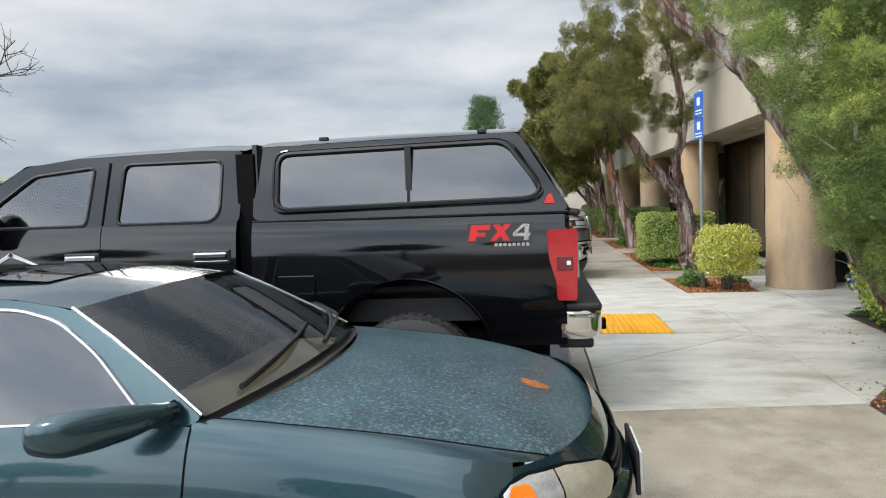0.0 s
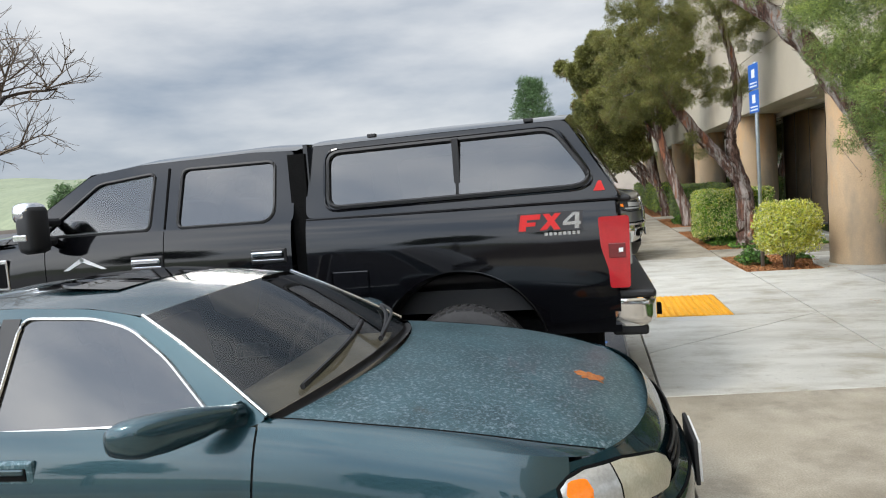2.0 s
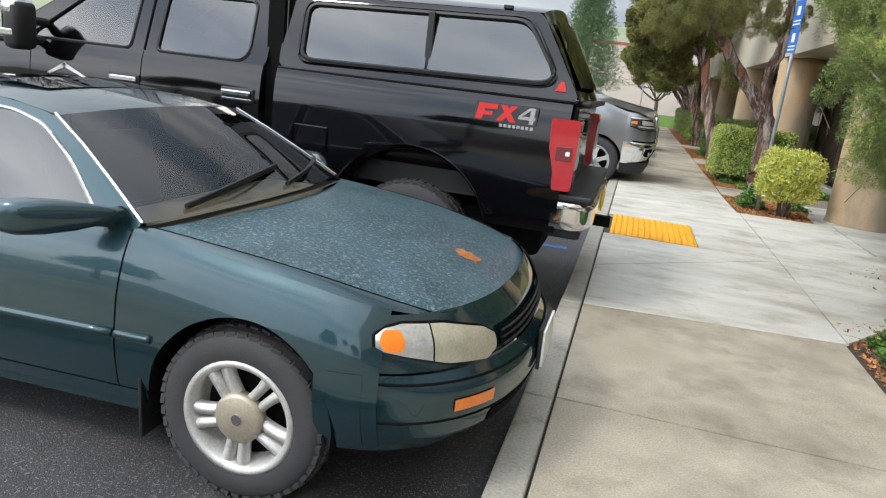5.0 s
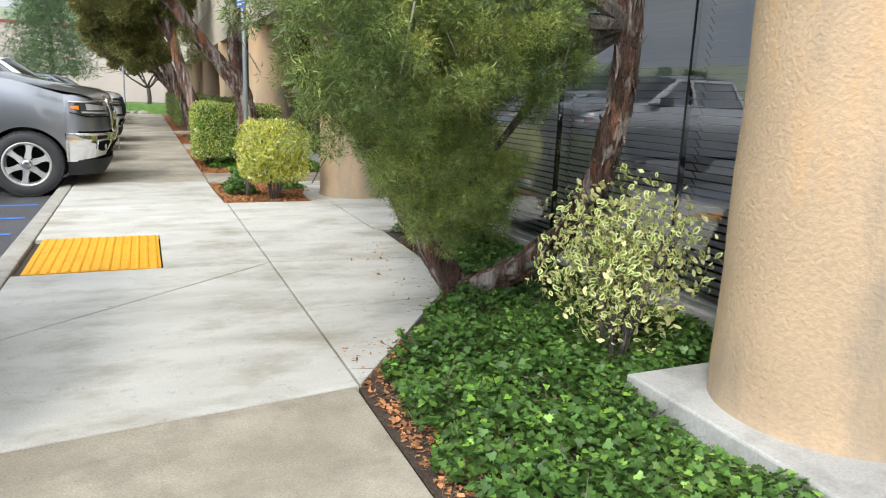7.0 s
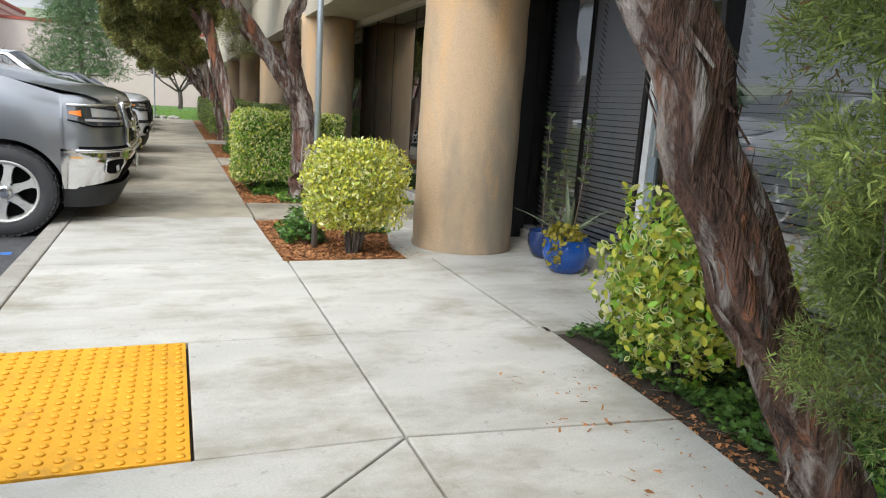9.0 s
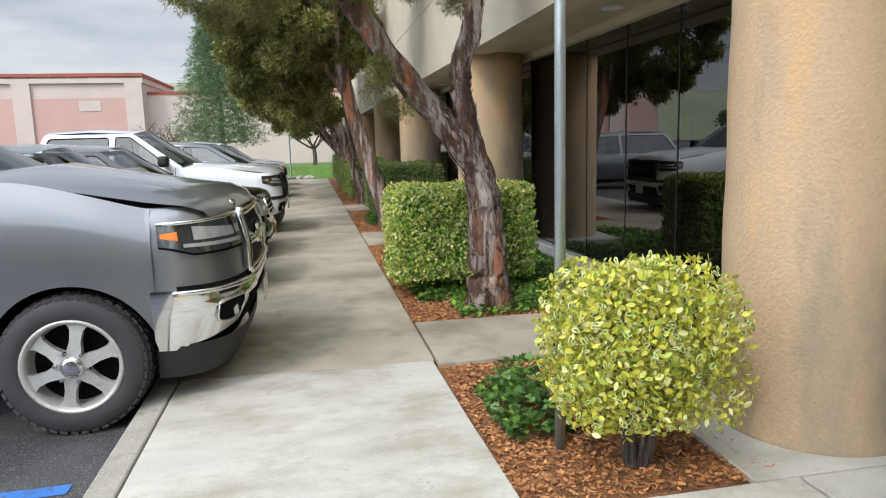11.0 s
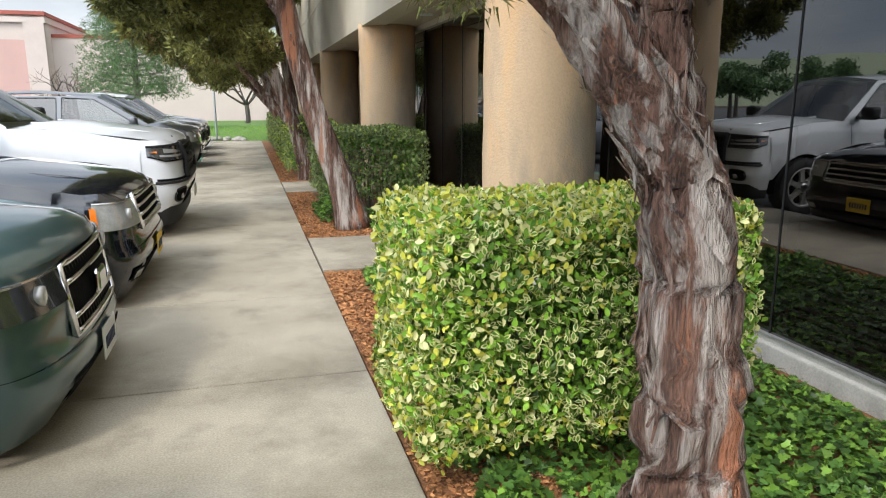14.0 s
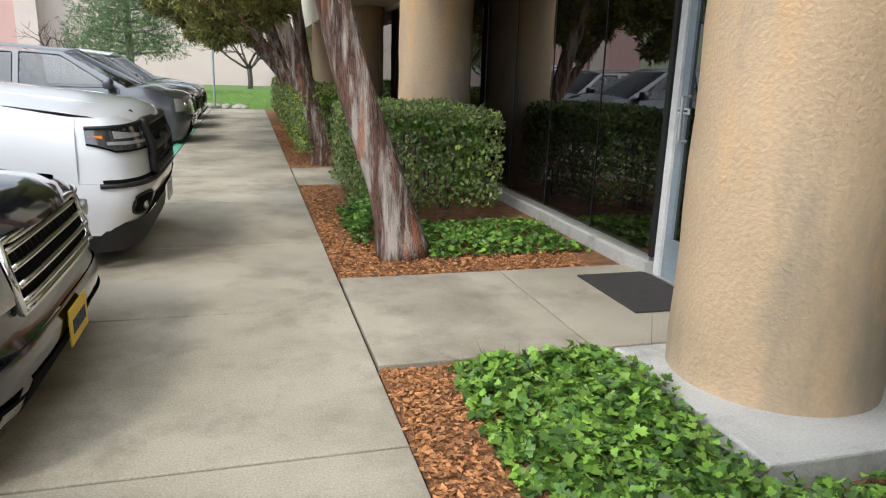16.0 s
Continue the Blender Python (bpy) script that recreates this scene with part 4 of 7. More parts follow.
        bmesh.ops.remove_doubles(bm, verts=bm.verts, dist=.0005)
        bmesh.ops.holes_fill(bm, edges=[e for e in bm.edges if e.is_boundary])
        bmesh.ops.recalc_face_normals(bm, faces=bm.faces)
        mi = part("wing_mirror", bm, P, car, smooth=True)
        bm = bmesh.new()
        tube([(-.50, s * .775, .945), (-.53, s * .83, .95), (-.60, s * .92, .96)], [.045, .034, .03], 8, bm=bm)
        part("mirror_arm", bm, P, mi, smooth=True)
        # mud flap
        part("mud_flap", boxed(-.375, -.36, s * .79 - .08, s * .79 + .08, .17, .40, bev=.006), M["plastic"], car)
        part("mud_flap", boxed(-3.0, -2.985, s * .79 - .07, s * .79 + .07, .12, .36, bev=.004), M["plastic"], car)
    # bonnet, screens, roof, boot
    def hood_at(f, v):
        """Point of the bonnet at f across and v from screen to nose."""
        xb = -.36 + .16 * (1 - f * f)
        xf = .66 + .175 * (1 - abs(f) ** 2.4) ** .6
        x = xb + (xf - xb) * v
        xe = x - (xb + .36) * (1 - v) - (xf - .66) * v
        crown = .016 * (1 - v) + .004
        return (x, f * HOOD_W(xe), HOOD_Z(xe) + (crown - .045 * v * v) * (1 - f * f) - .036 * max(0, (v - .94) / .06) ** 2)

    bm = bmesh.new()
    grid_faces(bm, [[hood_at(f, v) for f in np.linspace(-1, 1, 37)] for v in [*np.linspace(0, .92, 24), .94, .955, .97, .985, 1.0]])
    hood = part("bonnet", bm, M["teal_faded"], car, "faded bonnet with crazed clear coat", smooth=True)
    # a ragged sheet of rust lying on the bonnet
    bm = bmesh.new()
    rim = []
    for k in range(40):
        a = 6.283 * k / 40
        r = .62 + .5 * noise.noise(Vector((math.cos(a) * 2.2, math.sin(a) * 2.2, 4.0))) + .3 * noise.noise(Vector((math.cos(a) * 6, math.sin(a) * 6, 1.0)))
        x, y, z = hood_at(.0 + .115 * r * math.sin(a), .757 + .085 * r * math.cos(a))
        rim.append(bm.verts.new((x, y, z + .0025)))
    mid = bm.verts.new(Vector(hood_at(0, .757)) + Vector((0, 0, .003)))
    for a, b in zip(rim, rim[1:] + rim[:1]):
        bm.faces.new((mid, a, b))
    part("rust_patch", bm, M["rust"], hood, "orange rust patch")
    for s in (-1, 1):
        bm = bmesh.new()
        tube([(x, s * (HOOD_W(x) + .002), HOOD_Z(x) - .001) for x in np.linspace(-.40, .62, 24)], [.0035] * 24, 6, bm=bm)
        part("bonnet_gap", bm, M["under"], hood)
    a_line = [(-.40, .935), (-.575, 1.05), (-.75, 1.16), (-.92, 1.255)]
    scr = part("windscreen", strip([(x, yf(z) + .004, z + .004, b, c) for (x, z), b, c in zip(a_line, (.17, .15, .13, .11), (.045, .045, .04, .035))], 14), M["screen_glass"], car, "rain spotted windscreen", smooth=True)
    scr.visible_shadow = False
    for s in (-1, 1):
        bm = bmesh.new()
        tube([(x, s * (yf(z) + .006), z + .008) for x, z in a_line], [.006] * 4, 6, bm=bm)
        part("screen_trim", bm, M["dull_chrome"], scr)
        bm = bmesh.new()
        tube([(x - .012, s * (yf(z) - .012), z - .004) for x, z in a_line], [.013] * 4, 6, bm=bm)
        part("screen_pillar", bm, P, scr)
    roof = part("roof", strip([(-.92, yf(1.255), 1.257, .11, .035), (-1.15, yf(1.295), 1.296, .06, .042), (-1.5, yf(1.318), 1.319, 0, .045), (-1.9, yf(1.312), 1.313, 0, .045), (-2.14, yf(1.275), 1.276, -.05, .045)], 14), P, car, smooth=True)
    part("sunroof", strip([(-1.20, .36, 1.335, .03, .012), (-1.42, .37, 1.357, 0, .014), (-1.60, .36, 1.358, -.01, .014)], 8), M["tint"], roof, "dark glass sunroof")
    rg = part("rear_screen", strip([(-2.14, yf(1.275), 1.276, -.05, .045), (-2.42, yf(1.13), 1.131, -.09, .05), (-2.76, yf(.985), .986, -.12, .03)], 12), M["tint"], car, smooth=True)
    rg.visible_shadow = False
    part("boot_lid", strip([(-2.68, .81, .968, -.16, .04), (-3.0, .81, .948, -.1, .05), (-3.4, .80, .905, -.05, .05), (-3.80, .75, .865, -.03, .04)], 12), P, car, smooth=True)
    # cowl and wipers
    part("cowl", strip([(-.46, .74, .905, .17, .045), (-.36, .765, .915, .16, .05)], 12), M["plastic"], car)
    for y0, y1 in ((-.62, .02), (-.05, .60)):
        bm = bmesh.new()
        pts = []
        for t in np.linspace(0, 1, 8):
            yy = y0 + (y1 - y0) * t
            f = yy / .79
            lift = .012 + .10 * t * .9
            pts.append((-.40 + .165 * (1 - f * f) - lift * 1.1, yy, .955 + .045 * (1 - f * f) + lift * .68))
        tube(pts, [.011] * 8, 6, bm=bm)
        wi = part("wiper", bm, M["plastic"], car)
        bm = bmesh.new()
        tube([Vector(p) + Vector((.03 * (1 - abs(2 * t - 1)), 0, .022 * (1 - abs(2 * t - 1)) + .006)) for p, t in zip(pts, np.linspace(0, 1, 8))], [.007] * 8, 6, bm=bm)
        part("wiper_arm", bm, M["plastic"], wi)
    # nose
    nr, xe, n = SEDAN_NOSE, NOSE_X, NOSE_N
    bp = part("front_bumper", nose(nr, xe, n, -1, 1, .28, .575, nf=48, nz=18), P, car, smooth=True)
    part("nose_panel", nose(nr, xe, n, -1, 1, .575, .76, nf=48, nz=8, off=-.012), P, car, smooth=True)
    part("bumper_rear_edge", body.panel(.345, .47, -1, zlow=.295, zhigh=.58, rows=10, off=.003), P, bp, smooth=True)
    part("bumper_rear_edge", body.panel(.345, .47, 1, zlow=.295, zhigh=.58, rows=10, off=.003), P, bp, smooth=True)
    for z, r in ((.553, .005), (.415, .004)):
        part("bumper_crease", tube([nose_pt(nr, xe, n, math.sin(t), z - .02 * math.cos(t), .001) for t in np.linspace(-1.5, 1.5, 40)], [r] * 40, 6), M["under"], bp)
    part("lower_intake", nose(nr, xe, n, -.60, .60, .325, .385, off=.004, nf=16, nz=3), M["under"], bp)
    gr = part("grille", nose(nr, xe, n, -.50, .50, .585, .665, off=.002, nf=16, nz=3), M["under"], car)
    for k in range(3):
        part("grille_bar", tube([nose_pt(nr, xe, n, f, .60 + k * .025, .008) for f in np.linspace(-.49, .49, 12)], [.005] * 12, 6), M["plastic"], gr)

    def lens(name, s, f0, f1, material, parent, label="", off=.008, grow=0.0):
        """A lens between two shares of the half width; it tapers round the corner and droops to the grille."""
        bm = bmesh.new()
        rows = []
        for t in np.linspace(0, 1, 21):
            a = math.asin(f0) + (math.asin(f1) - math.asin(f0)) * t
            f = math.sin(a)
            top = float(np.interp(f, (.55, .62, .80, .92, .955, .968), (.655, .692, .733, .742, .728, .706))) + grow
            low = float(np.interp(f, (.55, .62, .80, .92, .955, .968), (.605, .582, .605, .642, .656, .672))) - grow
            rows.append([nose_pt(nr, xe, n, s * f, low + (top - low) * u, off + .006 * math.sin(math.pi * u)) for u in np.linspace(0, 1, 9)])
        grid_faces(bm, rows, flip=s < 0)
        return part(name, bm, material, parent, label, smooth=True)

    for s in (-1, 1):
        case = lens("headlight", s, .545, .971, M["under"], car, off=.002, grow=.006)
        lens("headlight_lens", s, .555, .845, M["lamp_hazed"], case, "hazed yellowed headlight lens", .010)
        lens("clear_marker", s, .85, .967, M["lamp"], case, "", .010)
        bm = bmesh.new()
        rows = []
        for t in np.linspace(0, 1, 9):
            f = .918 + .044 * t
            e = .034 * (1 - (2 * t - 1) ** 4) ** .5
            rows.append([nose_pt(nr, xe, n, s * f, .692 + .002 * t + e * u, .018) for u in np.linspace(-1, 1, 5)])
        grid_faces(bm, rows, flip=s < 0)
        part("turn_signal", bm, M["amber"], case, "amber turn signal", smooth=True)
        f0, f1 = (.62, .80) if s > 0 else (-.80, -.62)
        part("bumper_lamp", nose(nr, xe, n, f0, f1, .435, .478, off=.005, nf=8, nz=3), M["amber"], bp, "amber bumper lamp")
        # tail lamps
        part("tail_lamp", nose([(.55, -3.85, .835), (.85, -3.82, .79)], -3.5, 3.0, *((.6, .99) if s > 0 else (-.99, -.6)), .62, .80, off=.01, nf=10, nz=4), M["red_lens"], car)
    tr = [(.22, -3.90, .82), (.40, -3.96, .845), (.55, -3.94, .845), (.60, -3.86, .835), (.86, -3.80, .78)]
    part("rear_bumper", nose(tr, -3.56, 2.8, -1, 1, .22, .57, nf=30, nz=6), P, car, smooth=True)
    part("tail_panel", nose(tr, -3.56, 2.8, -1, 1, .57, .87, nf=30, nz=6, off=-.01), P, car, smooth=True)
    bm = bmesh.new()
    tube([(-3.2, -.72, .89), (-3.2, -.725, .925)], [.014, .008], 8, bm=bm)
    part("antenna_base", bm, M["plastic"], car)
    pl = part("number_plate", boxed(.945, .957, -.15, .15, .42, .57, bev=.003), M["plate_white"], bp)
    part("plate_holder", boxed(.93, .946, -.16, .16, .41, .58, bev=.004), M["plastic"], pl)
    # cabin
    part("dashboard", boxed(-.78, -.30, -.68, .68, .70, .90, bev=.06), M["seat"], car)
    part("cabin_floor", boxed(-2.5, -.5, -.72, .72, .30, .62), M["seat"], car)
    part("parcel_shelf", boxed(-2.75, -2.3, -.66, .66, .80, .93), M["seat"], car)
    seats(car, (-1.45, -2.25), .38, .55, M["seat"])
    st = part("steering_wheel", loop_tube([(-.78 + .08 * math.sin(t), .37 + .18 * math.cos(t), .90 + .16 * math.sin(t)) for t in np.linspace(0, 6.28, 20)[:-1]], .014), M["plastic"], car)
    w = make_wheel("wheel", .315, .20, .20, "twin", M["alloy"], "", 5)
    for xx, zz in ((.02, .325), (-2.60, .318)):
        put_wheel(w, car, pose(xx, -.765, zz, 0, 11, 180))
        put_wheel(w, car, pose(xx, .765, zz, 0, 40, 0))
    finish_wheels(car, [w])
    return car


sedan()


# ---- the black pickup with a canopy ----
def black_truck():
    car = empty("pickup_truck", pose(-4.44, 6.07, AS + 0.005, 0, 0, 180), "glossy black crew cab pickup with matching bed canopy", "pickup truck")
    P = M["black_paint"]
    body = Body([(-5.1, 1.475), (-2.99, 1.485), (-2.9, 1.49), (-.95, 1.49), (-.6, 1.45), (.3, 1.40), (.6, 1.36)],
                [(-5.1, 1.0), (-4, 1.015), (-.5, 1.015), (.3, 1.0), (.6, .98)], .62,
                [(0, .46, .55), (-4.05, .53, .565)], sec=((0, .945), (.12, .985), (.45, 1.0), (.75, .995), (.93, .975), (1, .955)))
    part("chassis", boxed(-4.95, .7, -.72, .72, .42, .72, bev=.05), M["under"], car)
    for s in (-1, 1):
        for xa in (0, -4.06):
            bm = bmesh.new()
            liner(bm, xa, .46 if xa == 0 else .53, .545, s * .60, s * .97)
            part("wheel_liner", bm, M["under"], car)
        fe = part("front_fender", body.panel(-.98, .55, s), P, car, smooth=True)
        fd = part("front_door", body.panel(-1.96, -.98, s, zlow=.62), P, car, smooth=True)
        rd = part("rear_door", body.panel(-2.93, -1.96, s, zlow=.62), P, car, smooth=True)
        bs = part("bed_side", body.panel(-5.06, -3.03, s, zlow=.66, rows=20), P, car, smooth=True)
        part("cab_bed_gap", boxed(-3.04, -2.92, s * .90 - .02, s * .90 + .02, .62, 1.94), M["under"], car)
        # wheel arch lip
        bm = bmesh.new()
        tube([(-4.05 + .57 * math.cos(t), s * (body.y(-4.06, .8) + .004), .53 + .57 * math.sin(t)) for t in np.linspace(.26, math.pi - .26, 24)], [.004] * 24, 6, bm=bm)
        part("arch_lip", bm, P, bs, smooth=True)
        bm = bmesh.new()
        tube([(.555 * math.cos(t), s * (body.y(0, .8) + .006), .46 + .555 * math.sin(t)) for t in np.linspace(.35, math.pi - .35, 24)], [.009] * 24, 6, bm=bm)
        part("arch_lip", bm, P, fe, smooth=True)
        # chrome handles
        for x, own in ((-1.83, fd), (-2.76, rd)):
            z, yy = 1.27, body.y(x, 1.27)
            h = part("door_handle", boxed(x - .13, x + .13, s * yy - .008, s * yy + .012, z - .05, z + .05, bev=.01), M["plastic"], own)
            part("handle_bar", boxed(x - .115, x + .115, s * (yy + .022) - .014, s * (yy + .022) + .014, z - .01, z + .034, bev=.012), M["chrome"], h, "chrome handle bar")
            part("handle_strip", boxed(x - .115, x + .115, s * (yy + .012) - .006, s * (yy + .012) + .006, z - .036, z - .022, bev=.003), M["chrome"], h)
        # fuel door
        if s > 0:
            part("fuel_door", boxed(-3.46, -3.20, body.y(-3.3, 1.05) - .004, body.y(-3.3, 1.05) + .004, .96, 1.14, bev=.012), P, bs)
            badge_bars(fd, [[(-.9, 1.18), (-.86, 1.18), (-1.02, 1.27), (-1.04, 1.245)], [(-1.18, 1.18), (-1.22, 1.18), (-1.02, 1.27), (-1.0, 1.245)]], pose(-.28, body.y(-1.3, 1.25) + .006, .07), M["badge_white"], "chevron")
        # cabin side
        yf = lambda z: .965 - .36 * (z - 1.49)
        outer = round_poly([(-.62, 1.47), (-1.30, 1.93), (-1.7, 1.975), (-2.6, 1.99), (-2.93, 1.975), (-2.94, 1.48)], .06)
        fw = round_poly([(-.92, 1.50), (-1.38, 1.86), (-1.84, 1.905), (-1.84, 1.50)], .05)
        rw = round_poly([(-2.06, 1.50), (-2.06, 1.915), (-2.78, 1.915), (-2.80, 1.56), (-2.74, 1.50)], .06)
        cs = part("cabin_side", ring_side(outer, (fw, rw), yf, s), P, car)
        for wp, nm, gm in ((fw, "front_window", M["car_glass"]), (rw, "rear_window", M["tint"])):
            g = part(nm, poly_side(wp, lambda z: yf(z) - .008, s), gm, car)
            g.visible_shadow = False
            part("window_seal", loop_tube([(x, s * (yf(z) + .002), z) for x, z in wp], .012), M["plastic"], g)
        part("door_frame_line", loop_tube([(-1.96, s * (yf(1.5) + .002), 1.5), (-1.955, s * (yf(1.93) + .002), 1.93), (-1.95, s * (yf(1.93) + .002), 1.93)], .007), M["under"], cs)
        # towing mirror
        mi = part("wing_mirror", boxed(-1.14, -1.0, s * 1.17 - .10, s * 1.17 + .10, 1.40, 1.74, bev=.045), M["plastic"], car, smooth=True)
        part("mirror_cap", boxed(-1.13, -.98, s * 1.17 - .104, s * 1.17 + .104, 1.61, 1.76, bev=.05), M["chrome"], mi, "chrome mirror cap", smooth=True)
        part("mirror_lamp", boxed(-1.10, -.985, s * 1.255 - .02, s * 1.255 + .02, 1.49, 1.54, bev=.01), M["chrome"], mi)
        for z in (1.52, 1.66):
            bm = bmesh.new()
            tube([(-1.06, s * .92, z - .05), (-1.06, s * 1.10, z - .05)], [.03, .035], 8, bm=bm)
            part("mirror_arm", bm, M["plastic"], mi)
        # fender vent
        vent = part("fender_vent", boxed(-.66, -.56, s * (body.y(-.6, 1.25) + .004) - .008, s * (body.y(-.6, 1.25) + .004) + .008, 1.13, 1.36, bev=.008), M["dull_chrome"], fe)
        part("vent_mesh", boxed(-.645, -.575, s * (body.y(-.6, 1.25) + .012) - .004, s * (body.y(-.6, 1.25) + .012) + .004, 1.15, 1.33), M["under"], vent)
        # canopy side
        yc = lambda z: .955 - .22 * (z - 1.49)
        co = round_poly([(-3.03, 1.50), (-3.03, 1.985), (-4.78, 2.005), (-5.09, 1.50)], .05)
        cw = round_poly([(-3.19, 1.56), (-3.19, 1.93), (-4.70, 1.95), (-4.92, 1.64), (-4.86, 1.58)], .09)
        cp = part("canopy_side", ring_side(co, (cw,), yc, s), P, car)
        for a, b in ((-4.065, -3.2), (-4.9, -4.085)):
            pts = [(x, z) for x, z in cw if a - .02 <= x <= b + .02]
            xs0, xs1 = (a, b)
            if b > -4.0:
                pts = [(-4.065, 1.571), (-4.065, 1.9415)] + [p for p in cw if p[0] > -4.06][::1]
                pts = sorted(pts, key=lambda p: math.atan2(p[1] - 1.75, p[0] + 3.6))
            else:
                pts = [(-4.085, 1.571), (-4.085, 1.9415)] + [p for p in cw if p[0] < -4.09]
                pts = sorted(pts, key=lambda p: math.atan2(p[1] - 1.75, p[0] + 4.45))
            g = part("canopy_window", poly_side(pts, lambda z: yc(z) - .008, s), M["tint"], car)
            g.visible_shadow = False
        part("canopy_seal", loop_tube([(x, s * (yc(z) + .004), z) for x, z in cw], .016), M["plastic"], cp)
        cw2 = [((x + 4.05) * 1.028 - 4.05, (z - 1.755) * 1.12 + 1.755) for x, z in cw]
        part("canopy_moulding", loop_tube([(x, s * (yc(z) + .004), z) for x, z in cw2], .008), P, cp)
        part("canopy_divider", boxed(-4.095, -4.055, s * yc(1.75) - .02, s * yc(1.75) + .012, 1.565, 1.945), M["plastic"], cp)
        part("canopy_foot", boxed(-5.08, -3.03, s * .955 - .02, s * .955 + .006, 1.478, 1.50, bev=.005), P, cp)
        # tail lamp
        bm = bmesh.new()
        side = round_poly([(-4.945, 1.385), (-4.955, 1.20), (-4.995, 1.06), (-5.0, .945), (-5.12, .945), (-5.13, 1.385)], .02, 3)
        loops = [[bm.verts.new((x, s * yy, z)) for x, z in side] for yy in (.80, 1.006, 1.018)]
        for p, q in zip(loops, loops[1:]):
            for k in range(len(side)):
                bm.faces.new((p[k], p[(k + 1) % len(side)], q[(k + 1) % len(side)], q[k]))
        bm.faces.new(loops[-1])
        bm.faces.new(loops[0][::-1])
        bmesh.ops.recalc_face_normals(bm, faces=bm.faces)
        tl = part("tail_lamp", bm, M["red_lens"], car, "red tail lamp")
        part("lamp_dark_insert", boxed(-5.10, -5.0, s * 1.018 - .004, s * 1.018 + .004, 1.13, 1.22, bev=.003), M["red_dark"], tl, "dark red blind spot housing")
        part("lamp_chevron", boxed(-5.085, -5.06, s * 1.023 - .002, s * 1.023 + .002, 1.165, 1.19), M["badge_white"], tl)
        part("reverse_lamp", boxed(-5.138, -5.09, s * .95 - .05, s * .95 + .05, 1.08, 1.28, bev=.012), M["lamp"], tl)
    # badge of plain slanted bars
    sh = lambda pts: [(x + .18 * z, z) for x, z in pts]
    by = body.y(-4.6, 1.37) + .012
    F = [sh([(0, 0), (.055, 0), (.055, .125), (0, .125)]), sh([(.055, .085), (.155, .085), (.155, .125), (.055, .125)]), sh([(.055, .035), (.125, .035), (.125, .065), (.055, .065)])]
    X = [[(.165, 0), (.215, 0), (.335, .125), (.285, .125)], [(.195, .125), (.245, .125), (.325, 0), (.275, 0)]]
    Q = [[(.345, .03), (.48, .03), (.48, .055), (.345, .055)], [(.43, 0), (.465, 0), (.475, .125), (.44, .125)], [(.345, .055), (.375, .055), (.46, .125), (.425, .125)]]
    back = [[(-.012, -.012), (.23, -.012), (.25, .02), (.27, -.012), (.49, -.012), (.50, .137), (.0, .137)]]
    mm = pose(-4.46, by, 1.325, 0, 0, 180) @ Matrix.Scale(.8, 4)
    for bars, mtl, t in ((back, M["badge_grey"], .002), (F + X[:1], M["badge_red"], .006), (X[1:], M["badge_red"], .0068), (Q[:1], M["dull_chrome"], .0056), (Q[1:2], M["dull_chrome"], .0062), (Q[2:], M["dull_chrome"], .005)):
        badge_bars(car, bars, mm, mtl, "badge", t)
    badge_bars(car, [[(.20 + k * .035, -.045), (.225 + k * .035, -.045), (.225 + k * .035, -.02), (.20 + k * .035, -.02)] for k in range(8)], mm, M["dull_chrome"], "badge_bar", .003)
    badge_bars(car, [[(0, 0), (.07, 0), (.05, .06), (.03, .06)]], pose(-4.93, yc(1.58) + .012, 1.545, 0, 0, 180), M["badge_red"], "badge", .004)
    # bonnet, screen, roof
    part("bonnet", strip([(-.62, .86, 1.47, .16, .05), (-.3, .88, 1.455, .12, .07), (.2, .88, 1.425, .10, .075), (.55, .86, 1.385, .10, .07), (.72, .82, 1.34, .10, .04)], 12), P, car, smooth=True)
    part("bonnet_side", strip([(-.7, 1.0, 1.455, .0, .02), (.5, .965, 1.385, .0, .02)], 12), P, car, smooth=True)
    sc = part("windscreen", strip([(-.62, yf(1.47), 1.475, .20, .02), (-.95, yf(1.70), 1.70, .16, .04), (-1.30, yf(1.93), 1.935, .12, .055)], 12), M["car_glass"], car, smooth=True)
    sc.visible_shadow = False
    part("roof", strip([(-1.30, yf(1.93), 1.93, .12, .06), (-1.7, yf(1.975), 1.975, .03, .085), (-2.6, yf(1.99), 1.99, 0, .09), (-2.94, yf(1.975), 1.975, 0, .085)], 12), P, car, smooth=True)
    part("cab_back", boxed(-2.95, -2.90, -.88, .88, .7, 1.96), P, car)
    cr = part("canopy_roof", strip([(-3.03, .85, 1.985, 0, .095), (-3.9, .85, 1.997, 0, .10), (-4.78, .845, 2.005, -.03, .09)], 12), P, car, smooth=True)
    part("canopy_front", boxed(-3.06, -3.03, -.90, .90, 1.49, 2.0), P, car)
    part("canopy_rear_frame", strip([(-4.78, .845, 2.005, -.03, .09), (-4.90, .88, 1.83, -.04, .02), (-5.0, .92, 1.66, -.04, 0), (-5.09, .95, 1.50, -.03, 0)], 10), P, car, smooth=True)
    rwn = part("canopy_rear_window", strip([(-4.845, .70, 1.975, -.04, .02), (-4.93, .74, 1.82, -.05, .0), (-5.075, .80, 1.58, -.04, 0)], 10), M["tint"], car, smooth=True)
    for x in (-3.5, -4.55):
        part("roof_clip", boxed(x - .03, x + .03, .80, .84, 2.01, 2.035, bev=.006), M["plastic"], cr)
    # tailgate and bumper
    tg = part("tailgate", boxed(-5.09, -5.03, -.88, .88, .86, 1.47, bev=.02), P, car)
